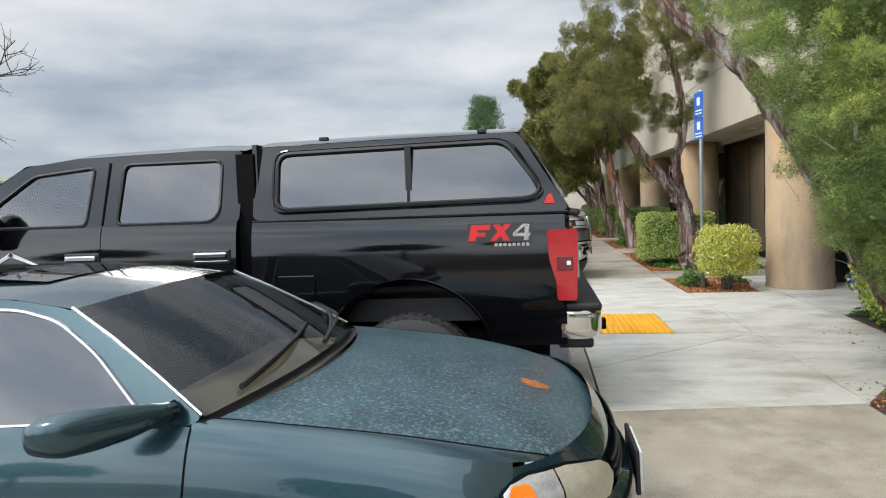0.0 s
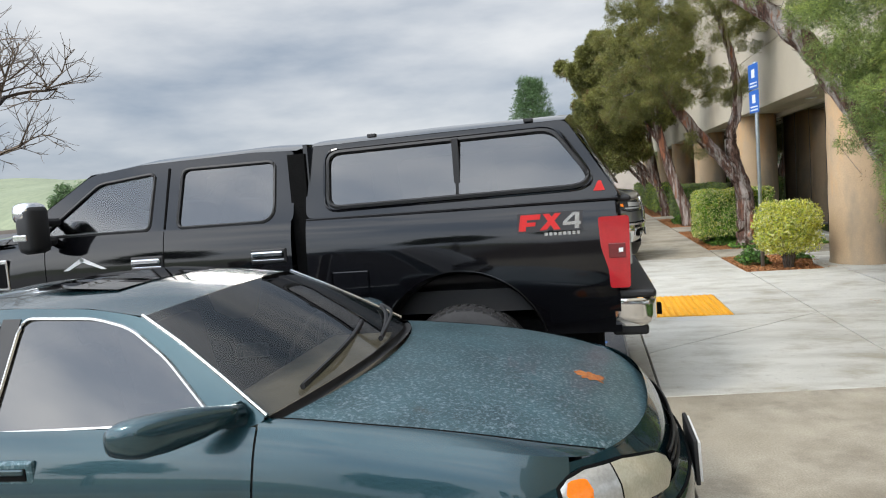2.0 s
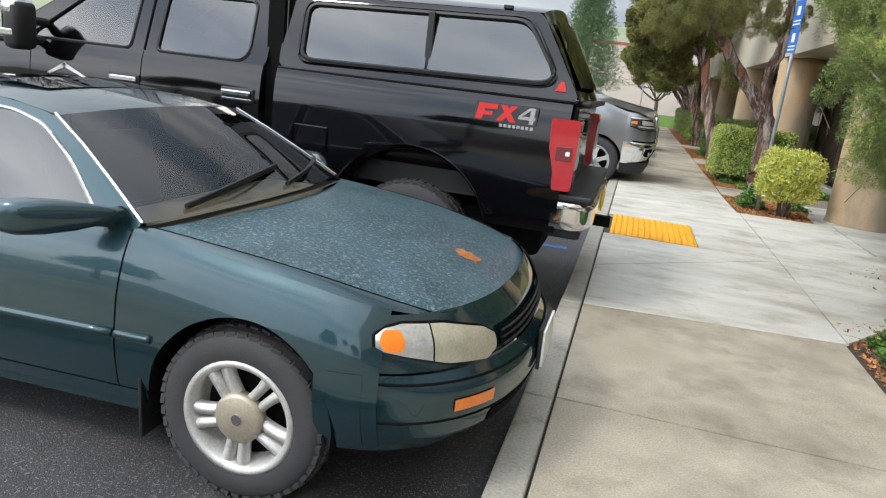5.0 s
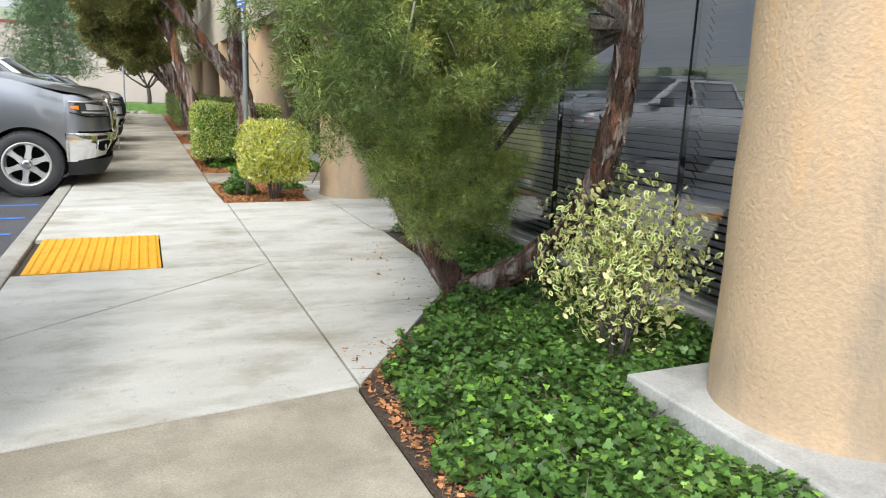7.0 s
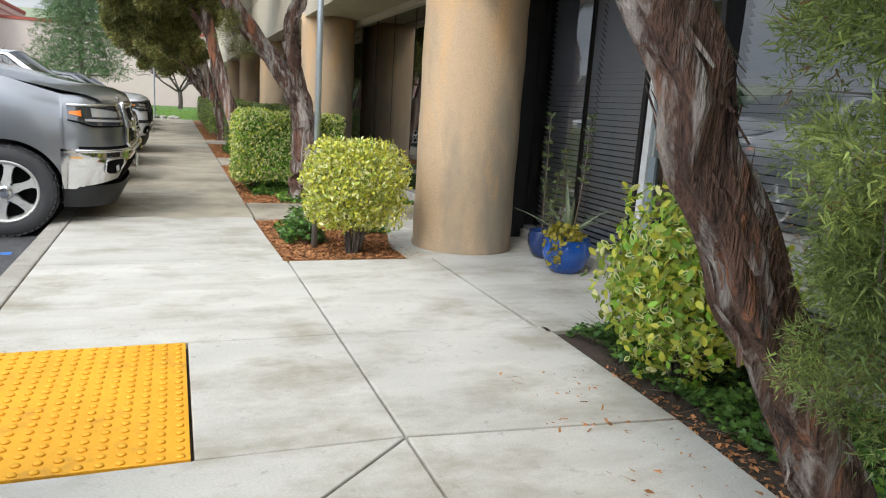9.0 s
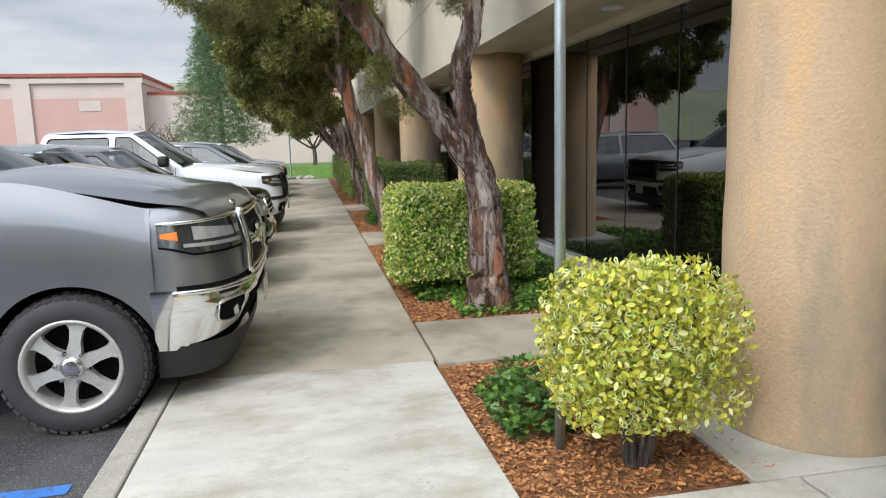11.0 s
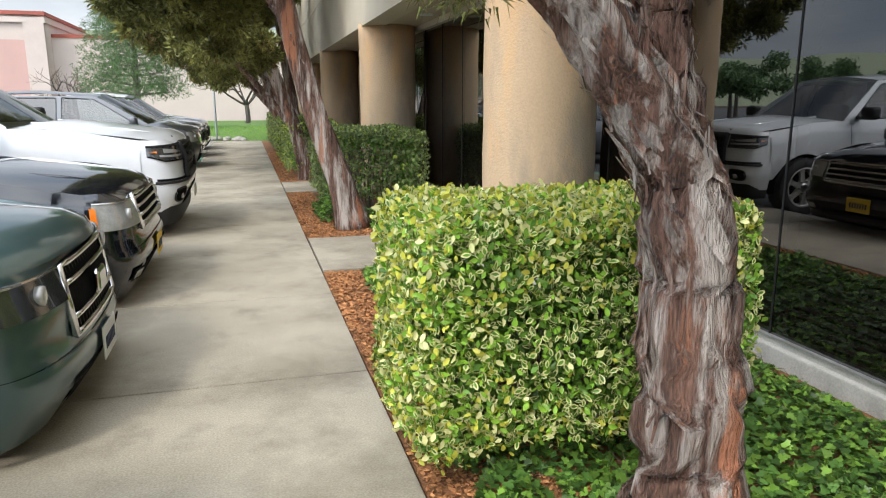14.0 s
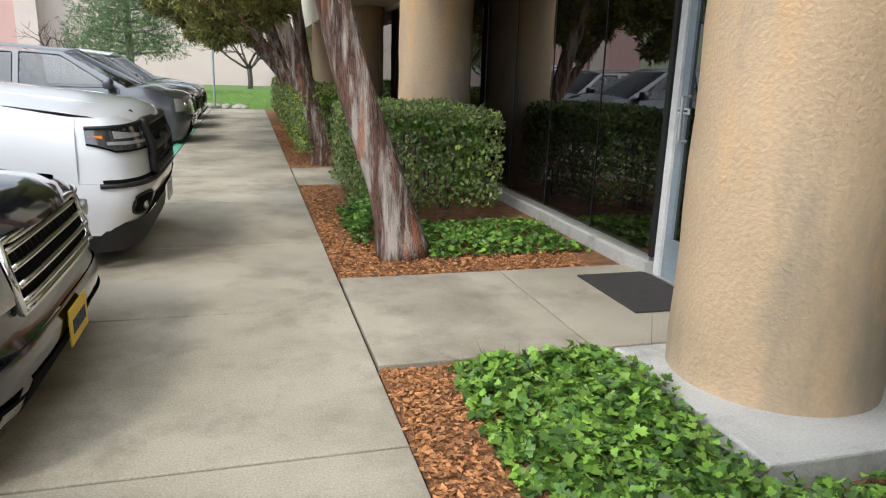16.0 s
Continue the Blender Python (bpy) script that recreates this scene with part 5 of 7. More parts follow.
    part("tailgate_handle", boxed(-5.11, -5.085, -.14, .14, 1.27, 1.36, bev=.01), M["plastic"], tg)
    part("spoiler", boxed(-5.16, -5.05, -.80, .80, 1.46, 1.50, bev=.015), M["plastic"], tg)
    br = [(.69, -5.25, .97), (.72, -5.29, .99), (.85, -5.29, .995), (.875, -5.25, .99)]
    rb = part("rear_bumper", nose(br, -5.02, 7, -1, 1, .695, .87, nf=40, nz=8), M["chrome"], car, "chrome rear bumper", smooth=True)
    part("bumper_step", boxed(-5.27, -5.02, -.985, .985, .872, .925, bev=.018), M["plastic"], rb)
    part("number_plate", boxed(-5.305, -5.292, -.16, .16, .72, .85, bev=.004), M["plate_gold"], rb, "gold number plate")
    hi = part("tow_hitch", boxed(-5.38, -4.9, -.04, .04, .58, .66, bev=.006), M["under"], car)
    part("bumper_lower", boxed(-5.22, -5.0, -.94, .94, .63, .697, bev=.02), M["plastic"], rb)
    # nose
    nr = [(.55, .80, .95), (.8, .86, .97), (1.30, .86, .96), (1.36, .80, .92)]
    part("front_bumper", nose(nr, .5, 6, -1, 1, .55, .82, nf=30, nz=4), M["chrome"], car, smooth=True)
    part("nose_panel", nose(nr, .5, 6, -1, 1, .82, 1.36, nf=30, nz=6), P, car, smooth=True)
    for s in (-1, 1):
        hl = part("headlight", nose(nr, .5, 6, *((.74, .9999) if s > 0 else (-.9999, -.74)), .93, 1.27, off=.01, nf=12, nz=6), M["lamp"], car, smooth=True)
        part("side_marker", boxed(.55, .68, s * .985 - .01, s * .985 + .01, 1.02, 1.22, bev=.006), M["amber"], hl, "amber side marker")
    gr = part("grille", nose(nr, .5, 6, -.72, .72, .90, 1.30, off=.01, nf=12, nz=3), M["under"], car)
    for z in (1.0, 1.1, 1.2):
        part("grille_bar", nose(nr, .5, 6, -.72, .72, z - .03, z + .03, off=.03, nf=12, nz=1), M["chrome"], gr)
    part("dashboard", boxed(-1.15, -.7, -.85, .85, 1.2, 1.45, bev=.05), M["plastic"], car)
    part("cabin_floor", boxed(-2.85, -.9, -.86, .86, .75, 1.1), M["plastic"], car)
    part("bed_floor", boxed(-5.0, -3.05, -.85, .85, .8, .95), M["plastic"], car)
    seats(car, (-1.75, -2.6), .42, 1.15, M["plastic"])
    w = make_wheel("wheel", .425, .27, .235, "five", M["dull_chrome"], "", 6)
    for xx in (0, -4.06):
        put_wheel(w, car, pose(xx, .84, .425, 0, 0, 0))
        put_wheel(w, car, pose(xx, -.84, .425, 0, 30, 180))
    finish_wheels(car, [w])
    return car


black_truck()


# ---- the other vehicles ----
def vehicle(name, label, category, m, paint, hw, wb, r, sill, belt, front, hood_z, cowl, atop, rtop, rbase, tail, roof, tail_z, nose_n, rim, spokes=5, bumper=None, grille=None, lamp=None,
            lz=(.8, .95), lf=(.62, .995), gz=(.6, .9), gf=.55, bz=.55, bed=None, group="", kphi=.42, tint="tint", plate=None, marker=False, fog=None, gbars=4, badge=False, low=.25, nl=.36, face=None):
    """A car, van or pickup: nose to +x, front axle at the origin.
    cowl, atop, rtop, rbase: (x, z) of the screen's foot and head and of the rear screen's head and foot."""
    car = empty(name, m, label, category, group)
    P = M[paint]
    xc, zc = cowl
    cabin_end = rbase[0]
    body = Body([(tail, tail_z), (rbase[0], rbase[1] if bed is None else bed), (rbase[0] + .1, belt), (xc, zc - .01), (xc + .3, zc - .015), (front - nl + .01, hood_z)],
                [(tail, hw * .94), (-wb, hw), (0, hw), (front - nl + .01, hw * .975)], sill, [(0, r, r + .055), (-wb, r, r + .05)],
                sec=((0, .94), (.2, .985), (.5, 1.0), (.8, .985), (1, .935)))
    part("chassis", boxed(tail + .2, front - .3, -hw * .8, hw * .8, sill - .08, sill + .25, bev=.04), M["under"], car)
    yf = lambda z: body.y(xc - .5, belt) - .004 - kphi * (z - belt)
    xb = (xc + .05 + (xc + atop[0]) / 2 - .35) / 2
    xmid = xc - (xc - rtop[0]) * .52
    for s in (-1, 1):
        for xa in (0, -wb):
            bm = bmesh.new()
            liner(bm, xa, r, r + .045, s * hw * .6, s * hw * .955)
            part("wheel_liner", bm, M["under"], car)
        part("front_fender", body.panel(xc - .12, front - nl + .03, s, rows=10, step=.06), P, car, smooth=True)
        part("front_door", body.panel(xmid, xc - .12, s, rows=8, step=.08), P, car, smooth=True)
        x2 = max(-wb + r + .12, cabin_end + .05)
        part("rear_door", body.panel(x2, xmid, s, rows=8, step=.08), P, car, smooth=True)
        part("rear_quarter", body.panel(tail + .12, x2, s, rows=10, step=.08), P, car, smooth=True)
        outer = round_poly([(xc, zc - .01), atop, rtop, rbase, (rbase[0], belt - .02), (xc - .6, belt - .015)], .04)
        d = belt + .035
        ta, tb = Vector(atop), Vector((xc, zc))
        fwp = round_poly([(xc - .22, d), (atop[0] - .05, atop[1] - .05), (xmid + .05, max(atop[1], rtop[1]) - .055), (xmid + .05, d)], .04)
        rwp = round_poly([(xmid - .05, d), (xmid - .05, max(atop[1], rtop[1]) - .06), (rtop[0] + .06, rtop[1] - .065), (rbase[0] + .14, max(d + .04, rbase[1] - .02) if bed is None else d)], .05)
        cs = part("cabin_side", ring_side(outer, (fwp, rwp), yf, s), P, car)
        for wp, nm, gm in ((fwp, "front_window", M["car_glass"]), (rwp, "rear_window", M[tint])):
            g = part(nm, poly_side(wp, lambda z: yf(z) - .008, s), gm, car)
            g.visible_shadow = False
            part("window_seal", loop_tube([(x, s * (yf(z) + .002), z) for x, z in wp], .009), M["plastic"], g)
        mi = part("wing_mirror", boxed(xc - .34, xc - .18, s * (hw + .12) - .11, s * (hw + .12) + .11, belt + .02, belt + .20, bev=.045), M["plastic"] if bed else P, car, smooth=True)
        part("mirror_arm", boxed(xc - .30, xc - .22, s * (hw - .02) - .06, s * (hw - .02) + .06, belt + .02, belt + .07), M["plastic"], mi)
        for xh in (xmid + .16, x2 + .16):
            part("door_handle", boxed(xh - .09, xh + .09, s * (body.y(xh, belt - .12) + .012) - .012, s * (body.y(xh, belt - .12) + .012) + .012, belt - .14, belt - .105, bev=.009), P, car)
    fx = front - .35
    part("bonnet", strip([(xc - .02, hw * .90, zc - .008, .12, .05), (xc + .3, hw * .91, zc - .012, .10, .075), (fx - .2, hw * .915, hood_z + .035, .11, .08), (fx, hw * .90, hood_z + .005, .16, .075), (fx + .1, hw * .87, hood_z - .03, .17, .06), (fx + .13, hw * .85, hood_z - .07, .18, .03)], 12), P, car, smooth=True)
    for s in (-1, 1):
        part("bonnet_crease", tube([(xc + .1, s * hw * .55, zc + .04), (fx - .2, s * hw * .55, hood_z + .092), (fx + .05, s * hw * .52, hood_z + .055)], [.012, .016, .008], 6), P, car, smooth=True)
    al = [(xc + (atop[0] - xc) * t, zc + (atop[1] - zc) * t) for t in (0, .33, .67, 1)]
    sc = part("windscreen", strip([(x, yf(z) - .004, z, b, c) for (x, z), b, c in zip(al, (.16, .14, .11, .09), (.03, .04, .05, .06))], 10), M["car_glass"], car, smooth=True)
    sc.visible_shadow = False
    xm = (atop[0] + rtop[0]) / 2
    rf = part("roof", strip([(atop[0], yf(atop[1]), atop[1], .09, .06), (xm, yf(roof), roof, 0, .06), (rtop[0], yf(rtop[1]), rtop[1], -.03, .06)], 12), P, car, smooth=True)
    rs = part("rear_screen", strip([(rtop[0], yf(rtop[1]), rtop[1], -.03, .06), (rbase[0], yf(rbase[1]), rbase[1], -.06, .02)], 10), M["tint"], car, smooth=True)
    if bed is None:
        part("boot_lid", strip([(rbase[0] + .02, hw * .9, rbase[1] - .01, -.06, .02), (tail + .1, hw * .9, tail_z, -.05, .02)], 8), P, car, smooth=True)
    else:
        part("bed_floor", boxed(tail + .05, rbase[0], -hw * .85, hw * .85, sill + .2, sill + .3), M["plastic"], car)
    tr = [(low, tail - .02, hw * .95), (tail_z, tail, hw * .93)]
    part("tail_panel", nose(tr, tail + .15, 5, -1, 1, low, tail_z, nf=20, nz=5), P, car, smooth=True)
    for s in (-1, 1):
        part("tail_lamp", nose(tr, tail + .15, 5, *((.72, .999) if s > 0 else (-.999, -.72)), tail_z - .32, tail_z - .08, off=.012, nf=8, nz=3), M["red_lens"], car)
    nr = [(low, front - .13, hw * .93), (bz - .12, front - .01, hw * .97), (bz, front, hw * .975), (bz + .04, front - .035, hw * .97), ((bz + hood_z) / 2, front - .04, hw * .965), (hood_z - .04, front - .10, hw * .94), (hood_z, front - .17, hw * .9)]
    xe = front - nl
    B = M[bumper] if bumper else P
    bp = part("front_bumper", nose(nr, xe, nose_n, -1, 1, low, bz + .02, nf=36, nz=8), B, car, smooth=True)
    part("nose_panel", nose(nr, xe, nose_n, -1, 1, bz + .02, hood_z, nf=36, nz=8, off=-.006), P, car, smooth=True)
    part("lower_intake", nose(nr, xe, nose_n, -.6, .6, low + .06, bz - .10, off=.006, nf=14, nz=2), M["under"], bp)
    if face:
        face(car, bp, nr, xe, nose_n, front, lz, bz)
        lf = None
    g = None if face else part("grille", nose(nr, xe, nose_n, -gf, gf, gz[0], gz[1], off=.004, nf=16, nz=4), M["under"], car)
    gm = M[grille] if grille else M["plastic"]
    for k in range(0 if face else gbars):
        z = gz[0] + (gz[1] - gz[0]) * (k + .5) / gbars
        part("grille_bar", tube([nose_pt(nr, xe, nose_n, f, z, .014) for f in np.linspace(-gf * .97, gf * .97, 12)], [.014] * 12, 6), gm, g, smooth=True)
    for f in () if face else np.linspace(-gf * .9, gf * .9, 16):
        part("grille_mesh", tube([nose_pt(nr, xe, nose_n, f, z, .008) for z in (gz[0], gz[1])], [.004] * 2, 4), M["plastic"], g)
    if not face:
        part("grille_surround", tube([nose_pt(nr, xe, nose_n, f, z, .014) for f, z in [(f, gz[0]) for f in np.linspace(-gf, gf, 12)] + [(f, gz[1]) for f in np.linspace(gf, -gf, 12)] + [(-gf, gz[0])]], [.02] * 25, 6), gm, g, smooth=True)
    if badge:
        part("emblem", boxed(front - .02, front + .012, -.09, .09, sum(gz) / 2 - .06, sum(gz) / 2 + .06, bev=.02), M["chrome"], g)
    for s in () if face else (-1, 1):
        ff = lf if s > 0 else (-lf[1], -lf[0])
        hl = part("headlight", nose(nr, xe, nose_n, *ff, lz[0], lz[1], off=.010, nf=14, nz=5), M[lamp or "lamp"], car, smooth=True)
        q = lf[0] + (lf[1] - lf[0]) * .45
        lens = nose_pt(nr, xe, nose_n, s * q, (lz[0] + lz[1]) / 2, .014)
        part("projector", lathe([(.045, -.02), (.042, .012), (.02, .016)], 16, pose(*lens, 0, 90, 0)), M["lamp"], hl, smooth=True)
        part("lamp_trim", tube([nose_pt(nr, xe, nose_n, s * f, lz[1] + .006, .014) for f in np.linspace(lf[0], lf[1], 10)], [.008] * 10, 6), M["dull_chrome"], hl)
        if marker:
            a, b = (1 - .006 * 2.2 / nose_n ** 1.2, .9997) if s > 0 else (-.9997, -1 + .006 * 2.2 / nose_n ** 1.2)
            part("side_marker", nose(nr, xe, nose_n, a, b, lz[0] + .02, lz[1] - .02, off=.02, nf=6, nz=3), M["amber"], hl, "amber side marker")
        if fog:
            ff = (.66, .86) if s > 0 else (-.86, -.66)
            fg = part("fog_lamp", nose(nr, xe, nose_n, *ff, fog[0], fog[1], off=.010, nf=8, nz=3), M["under"], bp)
            part("fog_glass", nose(nr, xe, nose_n, ff[0] + .03, ff[1] - .03, fog[0] + .02, fog[1] - .02, off=.016, nf=8, nz=3), M["lamp"], fg)
    if plate:
        pl = part("number_plate", boxed(front + .008, front + .016, -.155, .155, bz - .16, bz, bev=.003), M[plate], bp)
        for k in range(7):
            part("plate_bar", boxed(front + .016, front + .019, -.115 + k * .034, -.095 + k * .034, bz - .115, bz - .055), M["ink"], pl)
    part("dashboard", boxed(xc - .5, xc, -hw * .8, hw * .8, belt - .25, belt - .02, bev=.05), M["plastic"], car)
    part("cabin_floor", boxed(rbase[0] + .1, xc - .4, -hw * .82, hw * .82, sill + .1, belt - .35), M["plastic"], car)
    seats(car, (xmid + .05, max(rbase[0] + .35, x2)), .38, belt - .32, M["plastic"])
    w = make_wheel("wheel", r, .21 if r < .36 else .27, rim, "five", M["alloy"], "", spokes)
    for xx in (0, -wb):
        put_wheel(w, car, pose(xx, hw - .11, r, 0, 15, 0))
        put_wheel(w, car, pose(xx, -hw + .11, r, 0, 50, 180))
    finish_wheels(car, [w])
    return car


def chrome_face(car, bp, nr, xe, n, front, lz, bz, trim="chrome"):
    """Dark wrap-round headlights, a chrome framed split grille and fog lamp pockets."""
    at = lambda f, z, off=0.0: nose_pt(nr, xe, n, f, z, off)

    def patch(name, f0, f1, lo, hi, material, parent, off, label="", nf=16, nz=6):
        """A skin on the nose between two shares of its width; lo and hi give its edges."""
        bm = bmesh.new()
        sg = 1 if f1 > 0 else -1
        a0, a1 = math.asin(f0), math.asin(f1)
        grid_faces(bm, [[at(math.sin(a0 + (a1 - a0) * t), lo(t) + (hi(t) - lo(t)) * u, off) for u in np.linspace(0, 1, nz + 1)] for t in np.linspace(0, 1, nf + 1)], flip=(f1 - f0) < 0)
        return part(name, bm, material, parent, label, smooth=True)

    def bar(name, pts, r, material, parent):
        return part(name, tube(spline(pts, 3 * len(pts)), [r] * (3 * len(pts)), 8), material, parent, smooth=True)

    z0, z1 = lz
    for s in (-1, 1):
        inner, outer = s * .60, s * .9996
        case = patch("headlight", inner, outer, lambda t: z0 + .05 * max(0, t - .75) / .25, lambda t: z1 - .02 * t, M["lamp_dark"], car, .012, "dark wrap-round headlight")
        patch("reflector", s * .71, s * .965, lambda t: z0 + .075, lambda t: z1 - .035 - .03 * (1 - t), M["lamp"], case, .020, "clear reflector bowl")
        patch("inner_reflector", s * .625, s * .685, lambda t: z0 + .08, lambda t: z1 - .06, M["lamp"], case, .019)
        patch("daytime_strip", s * .64, s * .985, lambda t: z0 + .03 + .006 * t, lambda t: z0 + .052 + .006 * t, M["lamp"], case, .019)
        patch("side_marker", s * .990, s * .9992, lambda t: z0 + .075 + .02 * t, lambda t: z1 - .06 - .01 * t, M["amber"], case, .022, "amber side marker")
        bar("lamp_trim", [at(s * math.sin(a), z1 + .004 - .02 * k / 7, .016) for k, a in enumerate(np.linspace(math.asin(.58), math.asin(.9996), 8))], .013, M[trim], case)
        patch("lamp_shadow_gap", inner, outer, lambda t: z0 - .016 + .05 * max(0, t - .75) / .25, lambda t: z0 - .002 + .05 * max(0, t - .75) / .25, M["under"], case, .008, nz=2)
        # fog lamp pocket in the bumper
        pk = patch("fog_pocket", s * .70, s * .90, lambda t: bz - .21 + .015 * math.cos(t * 6.28), lambda t: bz - .07 - .015 * (2 * t - 1) ** 4, M["under"], bp, .006)
        bar("pocket_rim", [at(s * f, z, .008) for f, z in ((.70, bz - .19), (.80, bz - .215), (.90, bz - .19), (.905, bz - .09), (.80, bz - .065), (.70, bz - .08), (.695, bz - .19))], .010, M[trim], pk)
        c = at(s * .78, bz - .155, .004)
        part("fog_lamp", lathe([(.038, -.01), (.036, .012), (.02, .016)], 16, pose(*c, 0, 90, 0)), M["lamp"], pk, smooth=True)
    gr = patch("grille", -.56, .56, lambda t: bz + .03, lambda t: z1 + .01, M["under"], car, .010, nf=20)
    zm = (bz + .03 + z1) / 2
    for k in range(11):
        for z_lo, z_hi in ((bz + .06, zm - .04), (zm + .04, z1 - .03)):
            f = -.50 + .10 * k
            for d in (-.05, .05):
                part("grille_mesh", tube([at(f + d, z_lo, .014), at(f - d, z_hi, .014)], [.006] * 2, 5), M["plastic"], gr)
    for z, r in ((bz + .045, .030), (zm, .028), (z1 - .005, .036)):
        bar("grille_bar", [at(f, z, .024) for f in np.linspace(-.54, .54, 9)], r, M[trim], gr)
    for s in (-1, 1):
        bar("grille_frame", [at(s * .545, z, .022) for z in np.linspace(bz + .04, z1, 5)], .030, M[trim], gr)
        bar("grille_brace", [at(s * .30, zm, .036), at(s * .52, zm + .07, .03)], .016, M[trim], gr)
    part("emblem", boxed(front - .05, front + .012, -.10, .10, zm - .07, zm + .07, bev=.03), M[trim], gr)
    bar("bonnet_lip", [at(f, z1 + .045 + .02 * (1 - abs(f) / .55), .0) for f in np.linspace(-.56, .56, 11)], .034, M[trim], gr)
    bar("bumper_edge", [at(math.sin(a), bz + .005, .004) for a in np.linspace(-1.5, 1.5, 25)], .016, M[trim], bp)
    patch("bumper_gap", -.995, .995, lambda t: bz + .02, lambda t: bz + .045, M["under"], bp, .004, nf=30, nz=2)
    patch("bumper_opening", -.55, .55, lambda t: bz - .26, lambda t: bz - .10, M["under"], bp, .006)
    part("air_dam", nose([(q - .25, x - .06, w * .96) for q, x, w in nr if q < bz], xe, n, -1, 1, .26, .46, nf=30, nz=3), M["plastic"], bp, smooth=True)
    part("number_plate", boxed(front + .012, front + .022, -.155, .155, bz - .25, bz - .10, bev=.004), M["plate_white"], bp)


PICKUP = dict(hw=1.03, wb=3.65, r=.405, sill=.52, belt=1.30, front=1.0, hood_z=1.17, cowl=(-.62, 1.31), atop=(-1.40, 1.87), rtop=(-2.75, 1.88), rbase=(-3.0, 1.32), tail=-4.85, roof=1.91, tail_z=1.33, nose_n=5.5, rim=.265,
              spokes=6, lz=(.93, 1.09), lf=(.70, .9995), bz=.74, bed=1.33, gf=.66, gz=(.78, 1.08), low=.34)
vehicle("pickup_truck", "silver grey pickup with chrome bumper and grille", "pickup truck", pose(0.39, 13.73, AS + 0.035), "silver_paint", bumper="chrome", face=chrome_face, nl=.56, **{**PICKUP, "hood_z": 1.275, "lz": (1.01, 1.20), "bz": .775, "low": .43, "nose_n": 3.2, "cowl": (-.62, 1.47), "belt": 1.38, "atop": (-1.40, 1.91), "rtop": (-2.75, 1.92), "roof": 1.95, "spokes": 6})
vehicle("pickup_truck", "white pickup with black lower bumper and grille", "pickup truck", pose(0.34, 21.63, AS + 0.03), "white_paint", bumper="white_paint", face=lambda *a: chrome_face(*a, trim="plastic"), nl=.46, **{**PICKUP, "lz": (.96, 1.12), "bz": .72, "low": .38, "nose_n": 4.2})
SUV = dict(hw=.93, wb=2.75, r=.35, sill=.30, belt=1.05, front=.93, hood_z=.95, cowl=(-.42, 1.08), atop=(-1.15, 1.60), rtop=(-2.9, 1.62), rbase=(-3.35, 1.12), tail=-3.85, roof=1.67, tail_z=1.05, nose_n=4, rim=.22)
vehicle("suv", "teal grey compact crossover parked nose to the pavement", "car", pose(0.30, 16.55, AS + 0.03), "teal_grey", lz=(.72, .86), lf=(.50, .992), gz=(.55, .86), gf=.48, bz=.48, grille="chrome", lamp="lamp_dark", badge=True, plate="plate_white", gbars=2, low=.2, **{**SUV, "hw": .90, "nose_n": 2.8})
vehicle("suv", "glossy black square crossover with chrome grille bars", "car", pose(0.30, 18.85, AS + 0.03), "navy_black", lz=(.70, .88), lf=(.62, .999), gz=(.66, .90), gf=.58, bz=.52, grille="chrome", lamp="lamp", marker=True, plate="plate_gold", fog=(.30, .40), low=.2, **{**SUV, "hw": .965, "wb": 2.95, "tail": -4.1, "rtop": (-3.2, 1.60), "rbase": (-3.7, 1.12)})
vehicle("minivan", "grey minivan parked nose to the pavement", "car", pose(0.10, 29.8, AS + 0.03), "grey_paint", lz=(.70, .92), lf=(.56, .985), gz=(.45, .62), gf=.5, bz=.62, grille="chrome", lamp="lamp", low=.2, **{**SUV, "hw": .98, "wb": 3.0, "cowl": (-.1, 1.1), "atop": (-1.1, 1.66), "rtop": (-3.4, 1.70), "rbase": (-3.8, 1.12), "tail": -4.1, "roof": 1.74, "nose_n": 2.6})
vehicle("suv", "dark grey crossover parked in the far row", "car", pose(0.0, 33.0, AS + 0.03), "grey_paint", lz=(.72, .86), gz=(.55, .8), bz=.5, lamp="lamp_dark", low=.2, **SUV)
vehicle("suv", "black crossover parked in the far row", "car", pose(0.0, 35.8, AS + 0.03), "navy_black", lz=(.72, .86), gz=(.55, .8), bz=.5, lamp="lamp", low=.2, **SUV)
vehicle("suv", "white crossover parked in the far row", "car", pose(-0.6, 38.6, AS + 0.03), "white_paint", lz=(.72, .86), gz=(.55, .8), bz=.5, lamp="lamp", low=.2, **{**SUV, "atop": (-1.15, 1.72), "rtop": (-2.9, 1.75), "roof": 1.8})
CAR = dict(hw=.88, wb=2.7, r=.32, sill=.22, belt=.92, front=.95, hood_z=.76, cowl=(-.25, .98), atop=(-1.15, 1.40), rtop=(-2.1, 1.42), rbase=(-3.0, 1.08), tail=-3.55, roof=1.43, tail_z=1.0, nose_n=2.6, rim=.20, low=.18)
vehicle("hatchback", "dark grey hatchback parked across the lot", "car", pose(-16.9, 11.3, AS - 0.03, 0, 0, -26), "grey_paint", lz=(.62, .74), lf=(.6, .97), gz=(.25, .42), bz=.48, lamp="lamp", plate="plate_white", **CAR)
vehicle("hatchback", "white hatchback parked across the lot", "car", pose(-29.5, 14.6, AS - 0.03, 0, 0, 150), "white_paint", lz=(.62, .74), gz=(.25, .42), bz=.48, lamp="lamp", **CAR)
